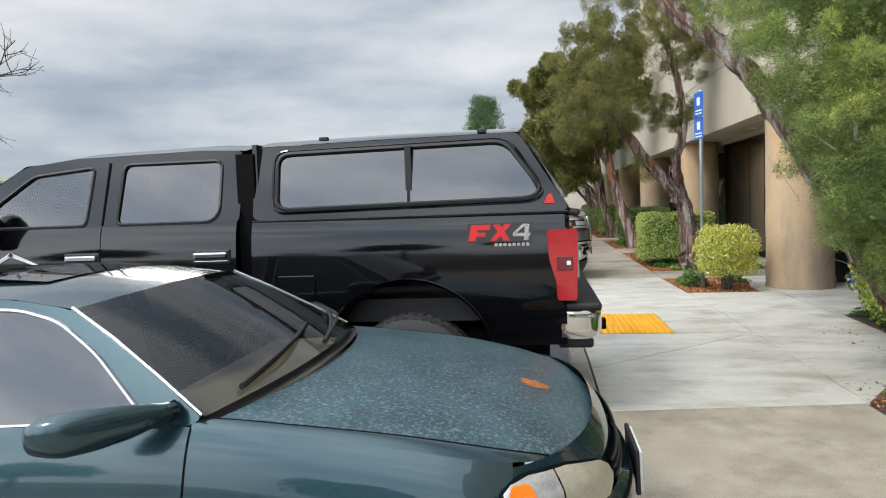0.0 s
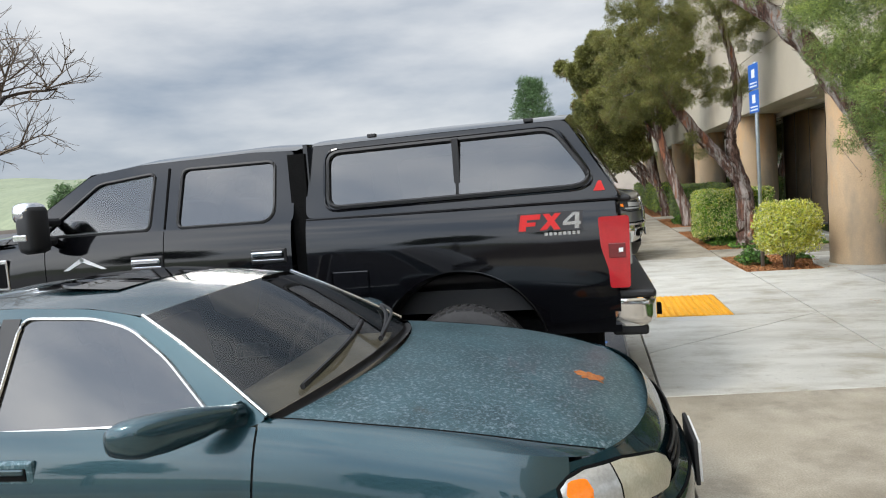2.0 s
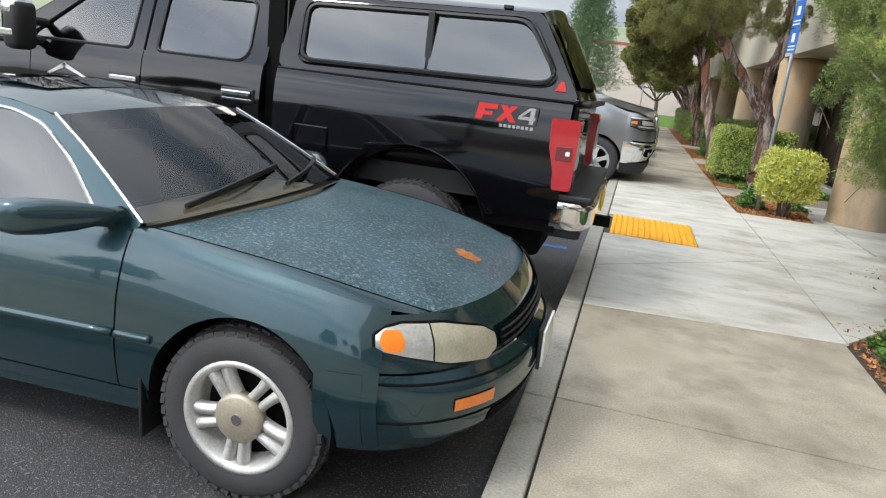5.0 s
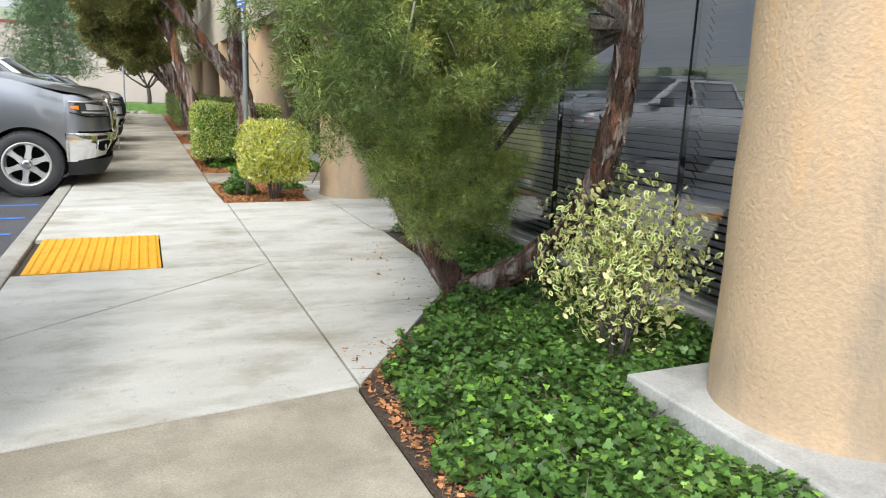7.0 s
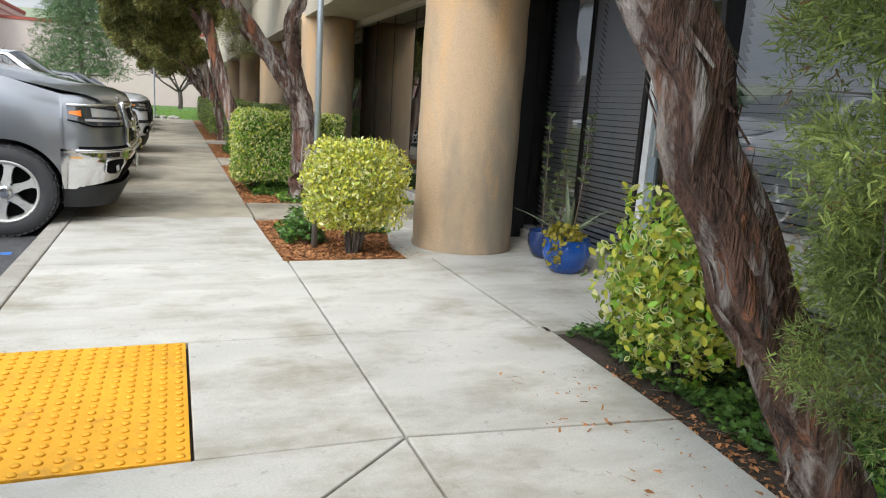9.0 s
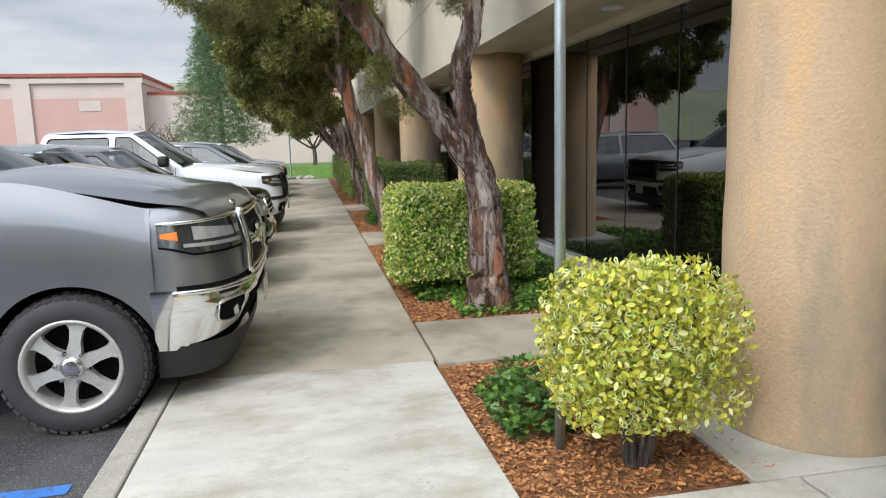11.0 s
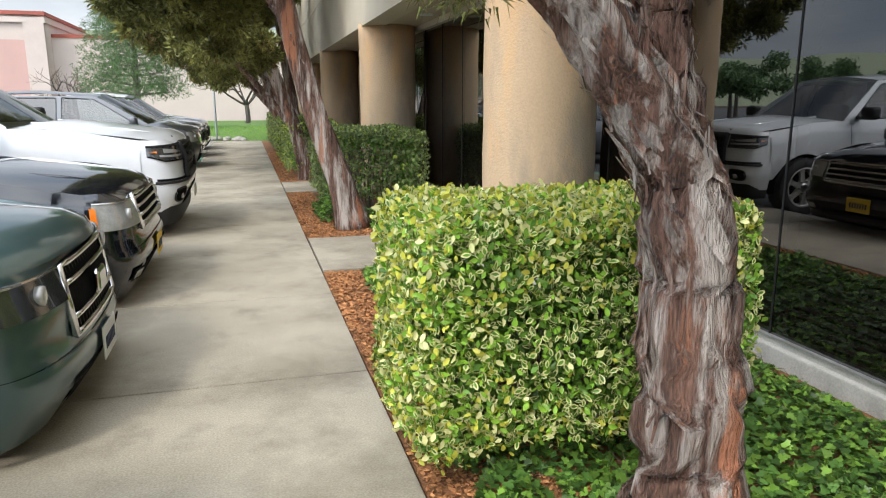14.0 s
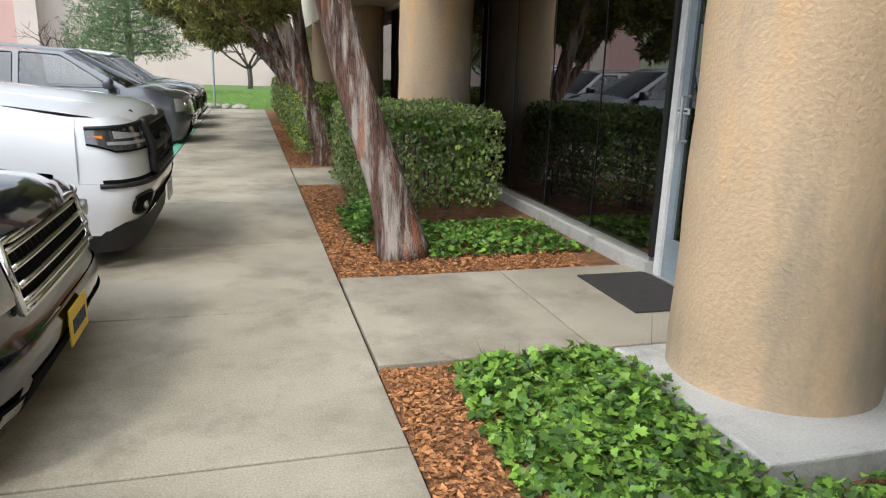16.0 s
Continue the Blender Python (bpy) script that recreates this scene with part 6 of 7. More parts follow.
vehicle("suv", "white crossover parked across the lot", "car", pose(-18.6, 8.2, AS - 0.03, 0, 0, 158), "white_paint", lz=(.72, .86), gz=(.55, .8), bz=.5, lamp="lamp", **SUV)
vehicle("suv", "black crossover parked across the lot", "car", pose(-27.8, 19.9, AS - 0.03, 0, 0, 155), "navy_black", lz=(.72, .86), gz=(.55, .8), bz=.5, lamp="lamp", **SUV)
vehicle("suv", "dark green crossover parked across the lot", "car", pose(-22.0, 19.5, AS - 0.03, 0, 0, -20), "teal_grey", lz=(.72, .86), gz=(.55, .8), bz=.5, lamp="lamp", **SUV)
for k, (x, y, c, rz) in enumerate(((-55, 33, "grey_paint", 30), (-52, 29, "white_paint", 30), (-60, 41, "silver_paint", 30), (-46, 34, "navy_black", 30), (-66, 36, "white_paint", 30), (-40, 33.5, "silver_paint", 30), (-30, 30, "teal_grey", 30), (-34, 27, "grey_paint", 30))):
    vehicle("car", {"grey_paint": "dark grey car in a far parking row", "white_paint": "white car in a far parking row", "silver_paint": "silver car in a far parking row", "navy_black": "black car in a far parking row", "teal_grey": "green grey car in a far parking row"}[c], "car", pose(x, y, AS - 0.03, 0, 0, rz), c, lz=(.62, .74), gz=(.25, .42), bz=.48, lamp="lamp", group="far parked cars", **CAR)


# ---- plants ----
def bark(name, base, dark, pale):
    m = mat(name, base, 0.9, dark=dark, scale=5, fine=38, bump=1.0, dist=0.03, stretch=(3.2, 3.2, 0.32))
    return stains(m, pale, 4, 0.48, 0.60, factor=0.85, stretch=(2.6, 2.6, 0.25), seed=3)


M["bark_red"] = stains(bark("bark_red", (0.25, 0.135, 0.095), (0.035, 0.02, 0.016), (0.56, 0.50, 0.45)), (0.46, 0.18, 0.09), 3, 0.57, 0.64, factor=0.8, stretch=(3, 3, 0.22), seed=12)
M["bark_grey"] = bark("bark_grey", (0.17, 0.14, 0.12), (0.05, 0.04, 0.035), (0.28, 0.25, 0.22))
M["bark_bare"] = bark("bark_bare", (0.085, 0.07, 0.06), (0.03, 0.025, 0.02), (0.13, 0.115, 0.10))
M["twig"] = mat("twig", (0.16, 0.12, 0.085), 0.9, scale=9, fine=80, bump=0.2, island=0.3)
M["twig_grey"] = mat("twig_grey", (0.26, 0.23, 0.2), 0.9, scale=9, fine=80, bump=0.2, island=0.3)


def leafy(name, base, dark, island=0.35, rough=0.5, trans=0.25):
    m = mat(name, base, rough, dark=dark, scale=1.6, fine=14, bump=0.0, island=island, spec=0.4)
    b = m.node_tree.nodes["Principled BSDF"]
    n, l = m.node_tree.nodes, m.node_tree.links
    tr, mx = n.new("ShaderNodeBsdfTranslucent"), n.new("ShaderNodeMixShader")
    l.new(b.inputs["Base Color"].links[0].from_socket, tr.inputs["Color"])
    mx.inputs[0].default_value = trans
    l.new(b.outputs[0], mx.inputs[1])
    l.new(tr.outputs[0], mx.inputs[2])
    l.new(mx.outputs[0], n["Material Output"].inputs["Surface"])
    return m


M["juniper_near"] = leafy("juniper_green", (0.32, 0.39, 0.11), (0.09, 0.15, 0.045), 0.5)
M["juniper_olive"] = leafy("juniper_olive", (0.27, 0.265, 0.07), (0.12, 0.13, 0.04), 0.5)
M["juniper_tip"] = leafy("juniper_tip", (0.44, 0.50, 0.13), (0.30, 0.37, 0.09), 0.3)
M["juniper_dry"] = leafy("juniper_dry", (0.26, 0.16, 0.06), (0.15, 0.09, 0.035), 0.4)
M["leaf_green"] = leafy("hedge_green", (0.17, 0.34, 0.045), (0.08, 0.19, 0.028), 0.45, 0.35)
M["leaf_fresh"] = leafy("hedge_fresh", (0.31, 0.54, 0.06), (0.20, 0.38, 0.04), 0.45, 0.35)
M["leaf_lime"] = leafy("hedge_lime", (0.44, 0.50, 0.08), (0.26, 0.36, 0.05), 0.4, 0.35)
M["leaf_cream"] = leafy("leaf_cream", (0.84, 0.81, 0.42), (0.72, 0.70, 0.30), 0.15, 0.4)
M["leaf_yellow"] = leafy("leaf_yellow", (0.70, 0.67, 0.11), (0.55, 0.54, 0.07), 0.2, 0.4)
M["leaf_dull"] = leafy("hedge_dull", (0.27, 0.33, 0.13), (0.13, 0.18, 0.06), 0.4, 0.4)
M["ivy"] = leafy("ivy_green", (0.12, 0.24, 0.05), (0.055, 0.12, 0.028), 0.5, 0.4)
M["ivy_bright"] = leafy("ivy_bright", (0.25, 0.42, 0.07), (0.13, 0.26, 0.04), 0.5, 0.4)
M["pine"] = leafy("pine_green", (0.15, 0.24, 0.10), (0.08, 0.14, 0.055), 0.4)
M["agave"] = leafy("agave_grey", (0.26, 0.31, 0.2), (0.18, 0.23, 0.13), 0.2)
M["succulent"] = leafy("succulent_yellow", (0.42, 0.36, 0.05), (0.28, 0.24, 0.03), 0.35)

RNG = np.random.default_rng(11)


def unit(v):
    return v / np.maximum(1e-9, np.linalg.norm(v, axis=-1, keepdims=True))


OVAL = (np.array([(0, 0, 0), (-.36, .3, .05), (-.5, .55, .06), (-.3, .85, .03), (0, 1, -.03), (.3, .85, .03), (.5, .55, .06), (.36, .3, .05), (0, .5, -.02)]),
        np.array([(8, i, i + 1) for i in range(0, 7)] + [(8, 7, 0)]))
IVY = (np.array([(0, 0, 0), (-.42, -.08, .04), (-.55, .25, .06), (-.3, .38, .0), (-.34, .72, .05), (-.1, .66, 0), (0, 1, -.04), (.1, .66, 0), (.34, .72, .05), (.3, .38, 0), (.55, .25, .06), (.42, -.08, .04), (0, .4, -.03)]),
       np.array([(12, i, i + 1) for i in range(0, 11)] + [(12, 11, 0)]))
BLADE = (np.array([(-.5, 0, 0), (.5, 0, 0), (0, 1, 0)]), np.array([(0, 1, 2)]))


def place(shape, pos, nrm, along, length, width):
    """Copies of a small flat shape: its y runs along, its z to nrm."""
    v, f = shape
    n = len(pos)
    a = unit(along)
    z = unit(nrm - (nrm * a).sum(1, keepdims=True) * a)
    x = np.cross(a, z)
    length, width = np.broadcast_to(length, n)[:, None, None], np.broadcast_to(width, n)[:, None, None]
    V = pos[:, None] + x[:, None] * v[None, :, 0:1] * width + a[:, None] * v[None, :, 1:2] * length + z[:, None] * v[None, :, 2:3] * length
    F = f[None] + (np.arange(n) * len(v))[:, None, None]
    return V.reshape(-1, 3), F.reshape(-1, f.shape[1])


def leaves(name, parent, material, pos, out, length, shape=OVAL, ratio=0.55, wild=0.8, lift=0.0, scale=1.0):
    n = len(pos)
    nrm = unit(out + wild * RNG.normal(size=(n, 3)))
    along = unit(np.cross(nrm, RNG.normal(size=(n, 3))) + np.array([0, 0, lift]))
    ln = length * RNG.uniform(.65, 1.25, n) * scale
    V, F = place(shape, pos, nrm, along, ln, ln * ratio)
    ob = np_mesh(name, V, F, material, parent)
    ob["kind"] = "stuff"
    return nrm, along, ln


def variegated(parent, pos, out, length, wild=0.8, lift=0.3):
    """Cream-edged leaves: a green blade lying on a slightly larger cream one."""
    n = len(pos)
    nrm = unit(out + wild * RNG.normal(size=(n, 3)))
    along = unit(np.cross(nrm, RNG.normal(size=(n, 3))) + np.array([0, 0, lift]))
    ln = length * RNG.uniform(.65, 1.25, n)
    z = unit(nrm - (nrm * along).sum(1, keepdims=True) * along)
    V, F = place(OVAL, pos, nrm, along, ln, ln * .55)
    np_mesh("leaf_edging", V, F, M["leaf_cream"], parent)["kind"] = "stuff"
    V, F = place(OVAL, pos + z * .0016 + along * ln[:, None] * .1, nrm, along, ln * .70, ln * .27)
    np_mesh("leafage", V, F, M["leaf_green"], parent)["kind"] = "stuff"


def box_shell(n, x0, x1, y0, y1, z0, z1, depth=0.09, round_r=0.12):
    """Points in the outer shell of a clipped hedge, with outward directions."""
    c, h = np.array([(x0 + x1) / 2, (y0 + y1) / 2, (z0 + z1) / 2]), np.array([x1 - x0, y1 - y0, z1 - z0]) / 2
    p = RNG.uniform(-1, 1, (n, 3))
    areas = np.array([h[1] * h[2], h[0] * h[2], h[0] * h[1]])
    ax = RNG.choice(3, n, p=areas / areas.sum())
    sg = np.sign(RNG.uniform(-1, 1, n))
    sg[(ax == 2) & (sg < 0)] = 1
    p[np.arange(n), ax] = sg
    q = p * h
    core = np.clip(q, -(h - round_r), h - round_r)
    d = q - core
    o = unit(d + 1e-6)
    wob = np.array([noise.noise(Vector((v + c) * 3.1)) for v in q]) * .05
    r = round_r + wob - RNG.exponential(depth * .45, n) + RNG.uniform(0, .025, n)
    return c + core + o * r[:, None], o


def ball_shell(n, c, r, depth=0.3, rough=0.3, seed=0.0, freq=2.2, square=0.0):
    d = unit(RNG.normal(size=(n, 3)))
    w = np.array([noise.noise(Vector(v * freq + seed)) + .5 * noise.noise(Vector(v * freq * 2.3 + seed + 5)) for v in d])
    k = (1 + rough * w) * (1 - depth * RNG.uniform(0, 1, n) ** 1.5)
    k *= 1 - square + square / (np.abs(d) ** 4).sum(1) ** .25
    return np.asarray(c) + d * np.asarray(r) * k[:, None], d


def sprigs(name, parent, material, pos, out, length, blades=9, spread=0.6, width=0.055, droop=0.0):
    """Fans of thin blades, as juniper and pine have them."""
    n = len(pos)
    main = unit(out + np.array([0, 0, .25 - droop]) + .55 * RNG.normal(size=(n, 3)))
    ln = length * RNG.uniform(.6, 1.3, n)
    P, A, L = [], [], []
    for k in range(blades):
        t = k / max(1, blades - 1)
        P.append(pos + main * (ln * t * .55)[:, None])
        A.append(unit(main + spread * RNG.normal(size=(n, 3)) * (1 - .5 * t)))
        L.append(ln * RNG.uniform(.28, .6, n))
    P, A, L = np.vstack(P), np.vstack(A), np.concatenate(L)
    V, F = place(BLADE, P, RNG.normal(size=P.shape), A, L, L * width * 2.2)
    ob = np_mesh(name, V, F, material, parent)
    ob["kind"] = "stuff"
    return ob


def tufts(name, parent, material, pos, out, size, blades):
    """Rounded tufts of short scale-like sprays, thick towards the light."""
    n = len(pos)
    r = size * RNG.uniform(.6, 1.25, n)
    d = unit(np.repeat(out, blades, axis=0) * .55 + np.tile([0, 0, .25], (n * blades, 1)) + unit(RNG.normal(size=(n * blades, 3))))
    R = np.repeat(r, blades)
    base = np.repeat(pos, blades, axis=0) + d * (R * RNG.uniform(.25, .75, n * blades))[:, None]
    ln = R * RNG.uniform(.28, .52, n * blades)
    quad = BLADE
    V, F = place(quad, base, RNG.normal(size=base.shape), unit(d + .4 * RNG.normal(size=d.shape)), ln, ln * (.17 if size < .1 else .42))
    ob = np_mesh(name, V, F, material, parent)
    ob["kind"] = "stuff"
    return ob


def limb(parent, pts, r0, r1, material, name="limb", n=26, wob=0.28, seg=14, seed=1):
    p = spline(pts, n)
    q = p + np.array([[noise.noise(Vector((i * .35, seed, 0))) * .03, noise.noise(Vector((i * .35, seed, 9))) * .03, 0] for i in range(n)])
    rr = np.linspace(r0, r1, n) * (1 + .5 * np.exp(-np.arange(n) * .5) * (r0 > .12))
    return part(name, tube(q, list(rr), seg, wob, seed=seed), material, parent, smooth=True), q, rr


def peel(parent, q, rr, count, material):
    """Loose strips of bark along a limb."""
    bm = bmesh.new()
    for _ in range(count):
        i = RNG.integers(1, len(q) - 5)
        t, w = RNG.uniform(0, 6.28), RNG.uniform(.006, .018)
        d = Vector(q[i + 3] - q[i - 1]).normalized()
        a = d.cross(Vector((0.3, 1, 0.2))).normalized()
        b = d.cross(a)
        o = a * math.cos(t) + b * math.sin(t)
        sd = d.cross(o)
        ln = RNG.uniform(.08, .28)
        prev = None
        for k in range(5):
            u = k / 4
            p = Vector(q[i]) + d * ln * (u - .5) + o * (rr[i] * 1.08 + .02 * (2 * u - 1) ** 2 * RNG.uniform(.5, 1.6)) + sd * .01 * math.sin(u * 5 + t)
            cur = (bm.verts.new(p - sd * w * (1 - .6 * abs(2 * u - 1))), bm.verts.new(p + sd * w * (1 - .6 * abs(2 * u - 1))))
            if prev:
                bm.faces.new((prev[0], prev[1], cur[1], cur[0]))
            prev = cur
    ob = part("peeling_bark", bm, material, parent)
    ob["kind"] = "stuff"


def juniper(base, trunks, clumps, sprig_n, length, mtl, label, blades=8, near=False, dry=0.06):
    tree = empty("juniper_tree", pose(*base), label, "tree", "junipers along the building")
    inv = Vector(base)
    loc = lambda p: tuple(Vector(p) - inv)
    for k, (pts, r0, r1) in enumerate(trunks):
        ob, q, rr = limb(tree, [loc(p) for p in pts], r0, r1, M["bark_red"], "trunk" if k == 0 else "limb", seed=k + base[1], n=64 if near else 30, wob=.5 if near else .3, seg=40 if near else 14)
        peel(tree, q, rr, 220 if near else 60, M["bark_red"])
    pos, out = [], []
    tips = [loc(t[0][-1]) for t in trunks] + [loc(t[0][-2]) for t in trunks]
    for k, (c, r) in enumerate(clumps):
        cl = np.array(loc(c))
        n = int(sprig_n * r[0] * r[2] * 3)
        p, o = ball_shell(n, cl, r, .38, .42, base[1] * 3.3 + k * 7.1, 2.8)
        # gather most sprays into rounded clumps with gaps between them
        per = 36 if near and length < .1 else 30
        m = max(1, int(n * .8) // per)
        off = unit(RNG.normal(size=(m * per, 3))) * (RNG.uniform(.5, 1.0, m * per) * length * (1.25 if per == 36 else .9))[:, None]
        p[:m * per] = np.repeat(p[:m], per, axis=0) + off
        o[:m * per] = unit(np.repeat(o[:m], per, axis=0) * .7 + unit(off))
        p[m * per:] = cl + (p[m * per:] - cl) * .85
        pos.append(p)
        out.append(o)
        src = min(tips, key=lambda t: (Vector(t) - Vector(cl)).length)
        part("branch", tube(spline([src, tuple((Vector(src) + Vector(cl)) / 2 + Vector((0, 0, .12))), tuple(cl)], 8), list(np.linspace(.045, .012, 8)), 6), M["bark_grey"], tree)
    pos, out = np.vstack(pos), np.vstack(out)
    dead = RNG.uniform(0, 1, len(pos)) < dry
    # paler colour by noise and chance, more often on sprays that face up
    paler = np.array([noise.noise(Vector(v * 3.5)) for v in pos]) + RNG.normal(size=len(pos)) * .22 + .35 * out[:, 2] > .28
    paler &= ~dead & (mtl is M["juniper_near"])
    dead_or_paler = dead | paler
    tufts("foliage", tree, mtl, pos[~dead_or_paler], out[~dead_or_paler], length, blades)
    if paler.any():
        tufts("pale_foliage", tree, M["juniper_tip"], pos[paler], out[paler], length, blades)
    if dead.any():
        tufts("dry_foliage", tree, M["juniper_dry"], pos[dead], out[dead], length, blades // 2)
    # bare inner twigs
    n = 260 if near else 160
    i = RNG.integers(0, len(pos), n)
    a = unit(out[i] + RNG.normal(size=(n, 3)) * .6)
    V, F = place(BLADE, pos[i] - a * .25, RNG.normal(size=(n, 3)), a, RNG.uniform(.2, .5, n), RNG.uniform(.008, .014, n))
    np_mesh("twigwork", V, F, M["twig_grey"], tree)["kind"] = "stuff"
    return tree


juniper((3.72, 7.0, -.03),
        [([(3.72, 7.0, -.03), (3.42, 7.05, .45), (3.12, 7.1, .95), (2.85, 7.2, 1.6), (2.55, 7.4, 2.2), (2.28, 7.6, 2.7), (1.8, 8.0, 3.3), (1.4, 8.3, 4.2)], .088, .065),
         ([(3.74, 6.95, .0), (4.0, 6.65, .22), (4.17, 6.3, .6), (4.15, 6.0, 1.1), (4.05, 5.8, 1.7), (3.9, 5.7, 2.4)], .078, .05),
         ([(2.85, 7.2, 1.6), (2.75, 6.9, 2.1), (2.9, 6.5, 2.7), (3.1, 6.2, 3.3)], .08, .04)],
        [((2.50, 5.60, 1.72), (.38, .36, .62)), ((2.82, 5.85, 1.32), (.36, .36, .36)), ((3.16, 6.12, 1.08), (.34, .36, .40)), ((3.46, 6.38, .80), (.30, .32, .40)),
         ((3.2, 5.75, 1.75), (.45, .42, .55)), ((3.58, 5.95, 1.75), (.34, .36, .45)), ((3.70, 6.1, 2.4), (.42, .40, .5)), ((2.9, 6.2, 2.4), (.6, .6, .6)), ((2.35, 6.0, 2.55), (.5, .6, .6)),
         ((2.98, 6.56, 1.32), (.27, .26, .36)), ((3.22, 6.68, .88), (.24, .24, .30)), ((2.86, 6.42, 1.80), (.32, .30, .36)), ((3.30, 6.45, 1.45), (.28, .28, .34)),
         ((3.4, 6.5, 3.1), (.8, .8, .7)), ((2.5, 6.9, 3.3), (.8, .8, .6)), ((1.9, 8.0, 4.1), (.7, .8, .6))],
        3600, .060, M["juniper_near"], "leaning juniper with shaggy red brown bark and dense green foliage", blades=28, near=True)
juniper((3.33, 14.65, -.03),
        [([(3.33, 14.65, -.03), (3.31, 14.65, .6), (3.27, 14.7, 1.15), (3.1, 14.7, 1.45), (2.88, 14.7, 1.75), (2.46, 14.65, 2.25), (2.0, 14.5, 2.9), (1.6, 14.2, 3.7)], .155, .05),
         ([(3.27, 14.7, 1.1), (3.2, 14.75, 1.6), (3.13, 14.75, 2.05), (3.25, 14.8, 2.5), (3.3, 14.9, 3.2), (3.1, 15.0, 4.2)], .10, .05)],
        [((1.5, 14.0, 3.9), (.9, 1.0, .8)), ((2.2, 14.4, 3.1), (.7, .7, .5)), ((3.0, 14.8, 4.4), (.9, .9, .8)), ((2.4, 14.2, 4.9), (1.0, 1.0, .9)), ((2.45, 14.7, 1.95), (.24, .24, .2)), ((1.2, 14.6, 3.0), (.6, .7, .6)), ((1.9, 13.7, 3.0), (.5, .5, .4)), ((3.2, 15.0, 3.1), (.5, .5, .4))],
        1000, .085, M["juniper_olive"], "old juniper with twisted trunk and stripped grey red bark", near=True, dry=.1, blades=40)
juniper((3.15, 20.9, -.03),
        [([(3.15, 20.9, -.03), (2.98, 20.9, .6), (2.80, 20.9, 1.2), (2.6, 20.9, 1.9), (2.45, 20.9, 2.6), (2.3, 20.8, 3.5), (2.1, 20.5, 4.6)], .15, .08),
         ([(2.55, 20.9, 2.2), (2.1, 21.1, 2.9), (1.6, 21.3, 3.5)], .07, .03)],
        [((1.5, 20.6, 3.7), (.9, .9, .9)), ((2.3, 20.7, 4.9), (1.1, 1.1, 1.1)), ((1.2, 21.6, 3.0), (.8, .8, .8)), ((1.7, 22.2, 2.7), (.6, .6, .6)), ((1.0, 21.0, 4.4), (.9, .9, 1.0)), ((2.2, 21.5, 3.4), (.8, .8, .7))],
        330, .17, M["juniper_olive"], "tall leaning juniper with peeling red brown bark", blades=54)
for k, (y, x) in enumerate(((26.3, 3.1), (29.0, 3.2), (32.2, 3.1), (35.6, 3.2))):
    dx = (-.5, -.2, -.45, -.3)[k]
    juniper((x, y, -.03),
            [([(x, y, -.03), (x + dx * .4, y, .9), (x + dx, y + .1, 1.8), (x + dx * 1.7, y, 2.8), (x + dx * 2, y, 4.2)], .13, .07),
             ([(x + dx * .5, y, 1.0), (x + dx - .5, y + .2, 1.9), (x - 1.6, y + .3, 2.6)], .07, .03)],
            [((1.6, y, 3.4), (1.0, 1.1, 1.0)), ((2.4, y + .3, 4.6), (1.2, 1.2, 1.3)), ((.9, y + .5, 2.9), (.7, .9, .8)), ((1.7, y - .8, 2.4), (.7, .7, .55)), ((.9, y, 4.3), (.8, 1.0, 1.0)), ((1.5, y + .6, 5.6), (1.1, 1.1, 1.1))],
            230, .19, M["juniper_olive"], "juniper with dark olive crown over the pavement", blades=44)

# ---- hedges and bushes ----


def stems(parent, c, n, h, spread, material, r=.012):
    for k in range(n):
        a = 6.28 * k / n + RNG.uniform(-.3, .3)
        s = RNG.uniform(.5, 1) * spread
        part("stem", tube(spline([(c[0] + .05 * math.cos(a), c[1] + .05 * math.sin(a), c[2]), (c[0] + s * .5 * math.cos(a), c[1] + s * .5 * math.sin(a), c[2] + h * .5), (c[0] + s * math.cos(a), c[1] + s * math.sin(a), c[2] + h)], 7), list(np.linspace(r, r * .4, 7)), 6), material, parent)


def hedge(x0, x1, y0, y1, z1, n, length, label, kinds, group="clipped hedges", z0=.10):
    h = empty("hedge", pose(0, 0, 0), label, "hedge", group)
    for share, how, mtl in kinds:
        p, o = box_shell(int(n * share), x0, x1, y0, y1, z0, z1)
        if how == "patch":
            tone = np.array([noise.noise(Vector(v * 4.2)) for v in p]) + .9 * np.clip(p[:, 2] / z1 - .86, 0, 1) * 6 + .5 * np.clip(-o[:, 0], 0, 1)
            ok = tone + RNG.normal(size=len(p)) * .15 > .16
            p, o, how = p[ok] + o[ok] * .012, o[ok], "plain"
        if how == "var":
            variegated(h, p, o, length)
        else:
            leaves("leafage", h, M[mtl], p, o, length, lift=.3)
    for k in range(8):
        cx, cy = RNG.uniform(x0 + .2, x1 - .2), RNG.uniform(y0 + .2, y1 - .2)
        stems(h, (cx, cy, -.03), 4, z1 * .8, .22, M["bark_grey"], .012)
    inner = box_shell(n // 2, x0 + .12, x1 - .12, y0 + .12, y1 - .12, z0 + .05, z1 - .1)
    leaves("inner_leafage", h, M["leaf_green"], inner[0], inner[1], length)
    return h


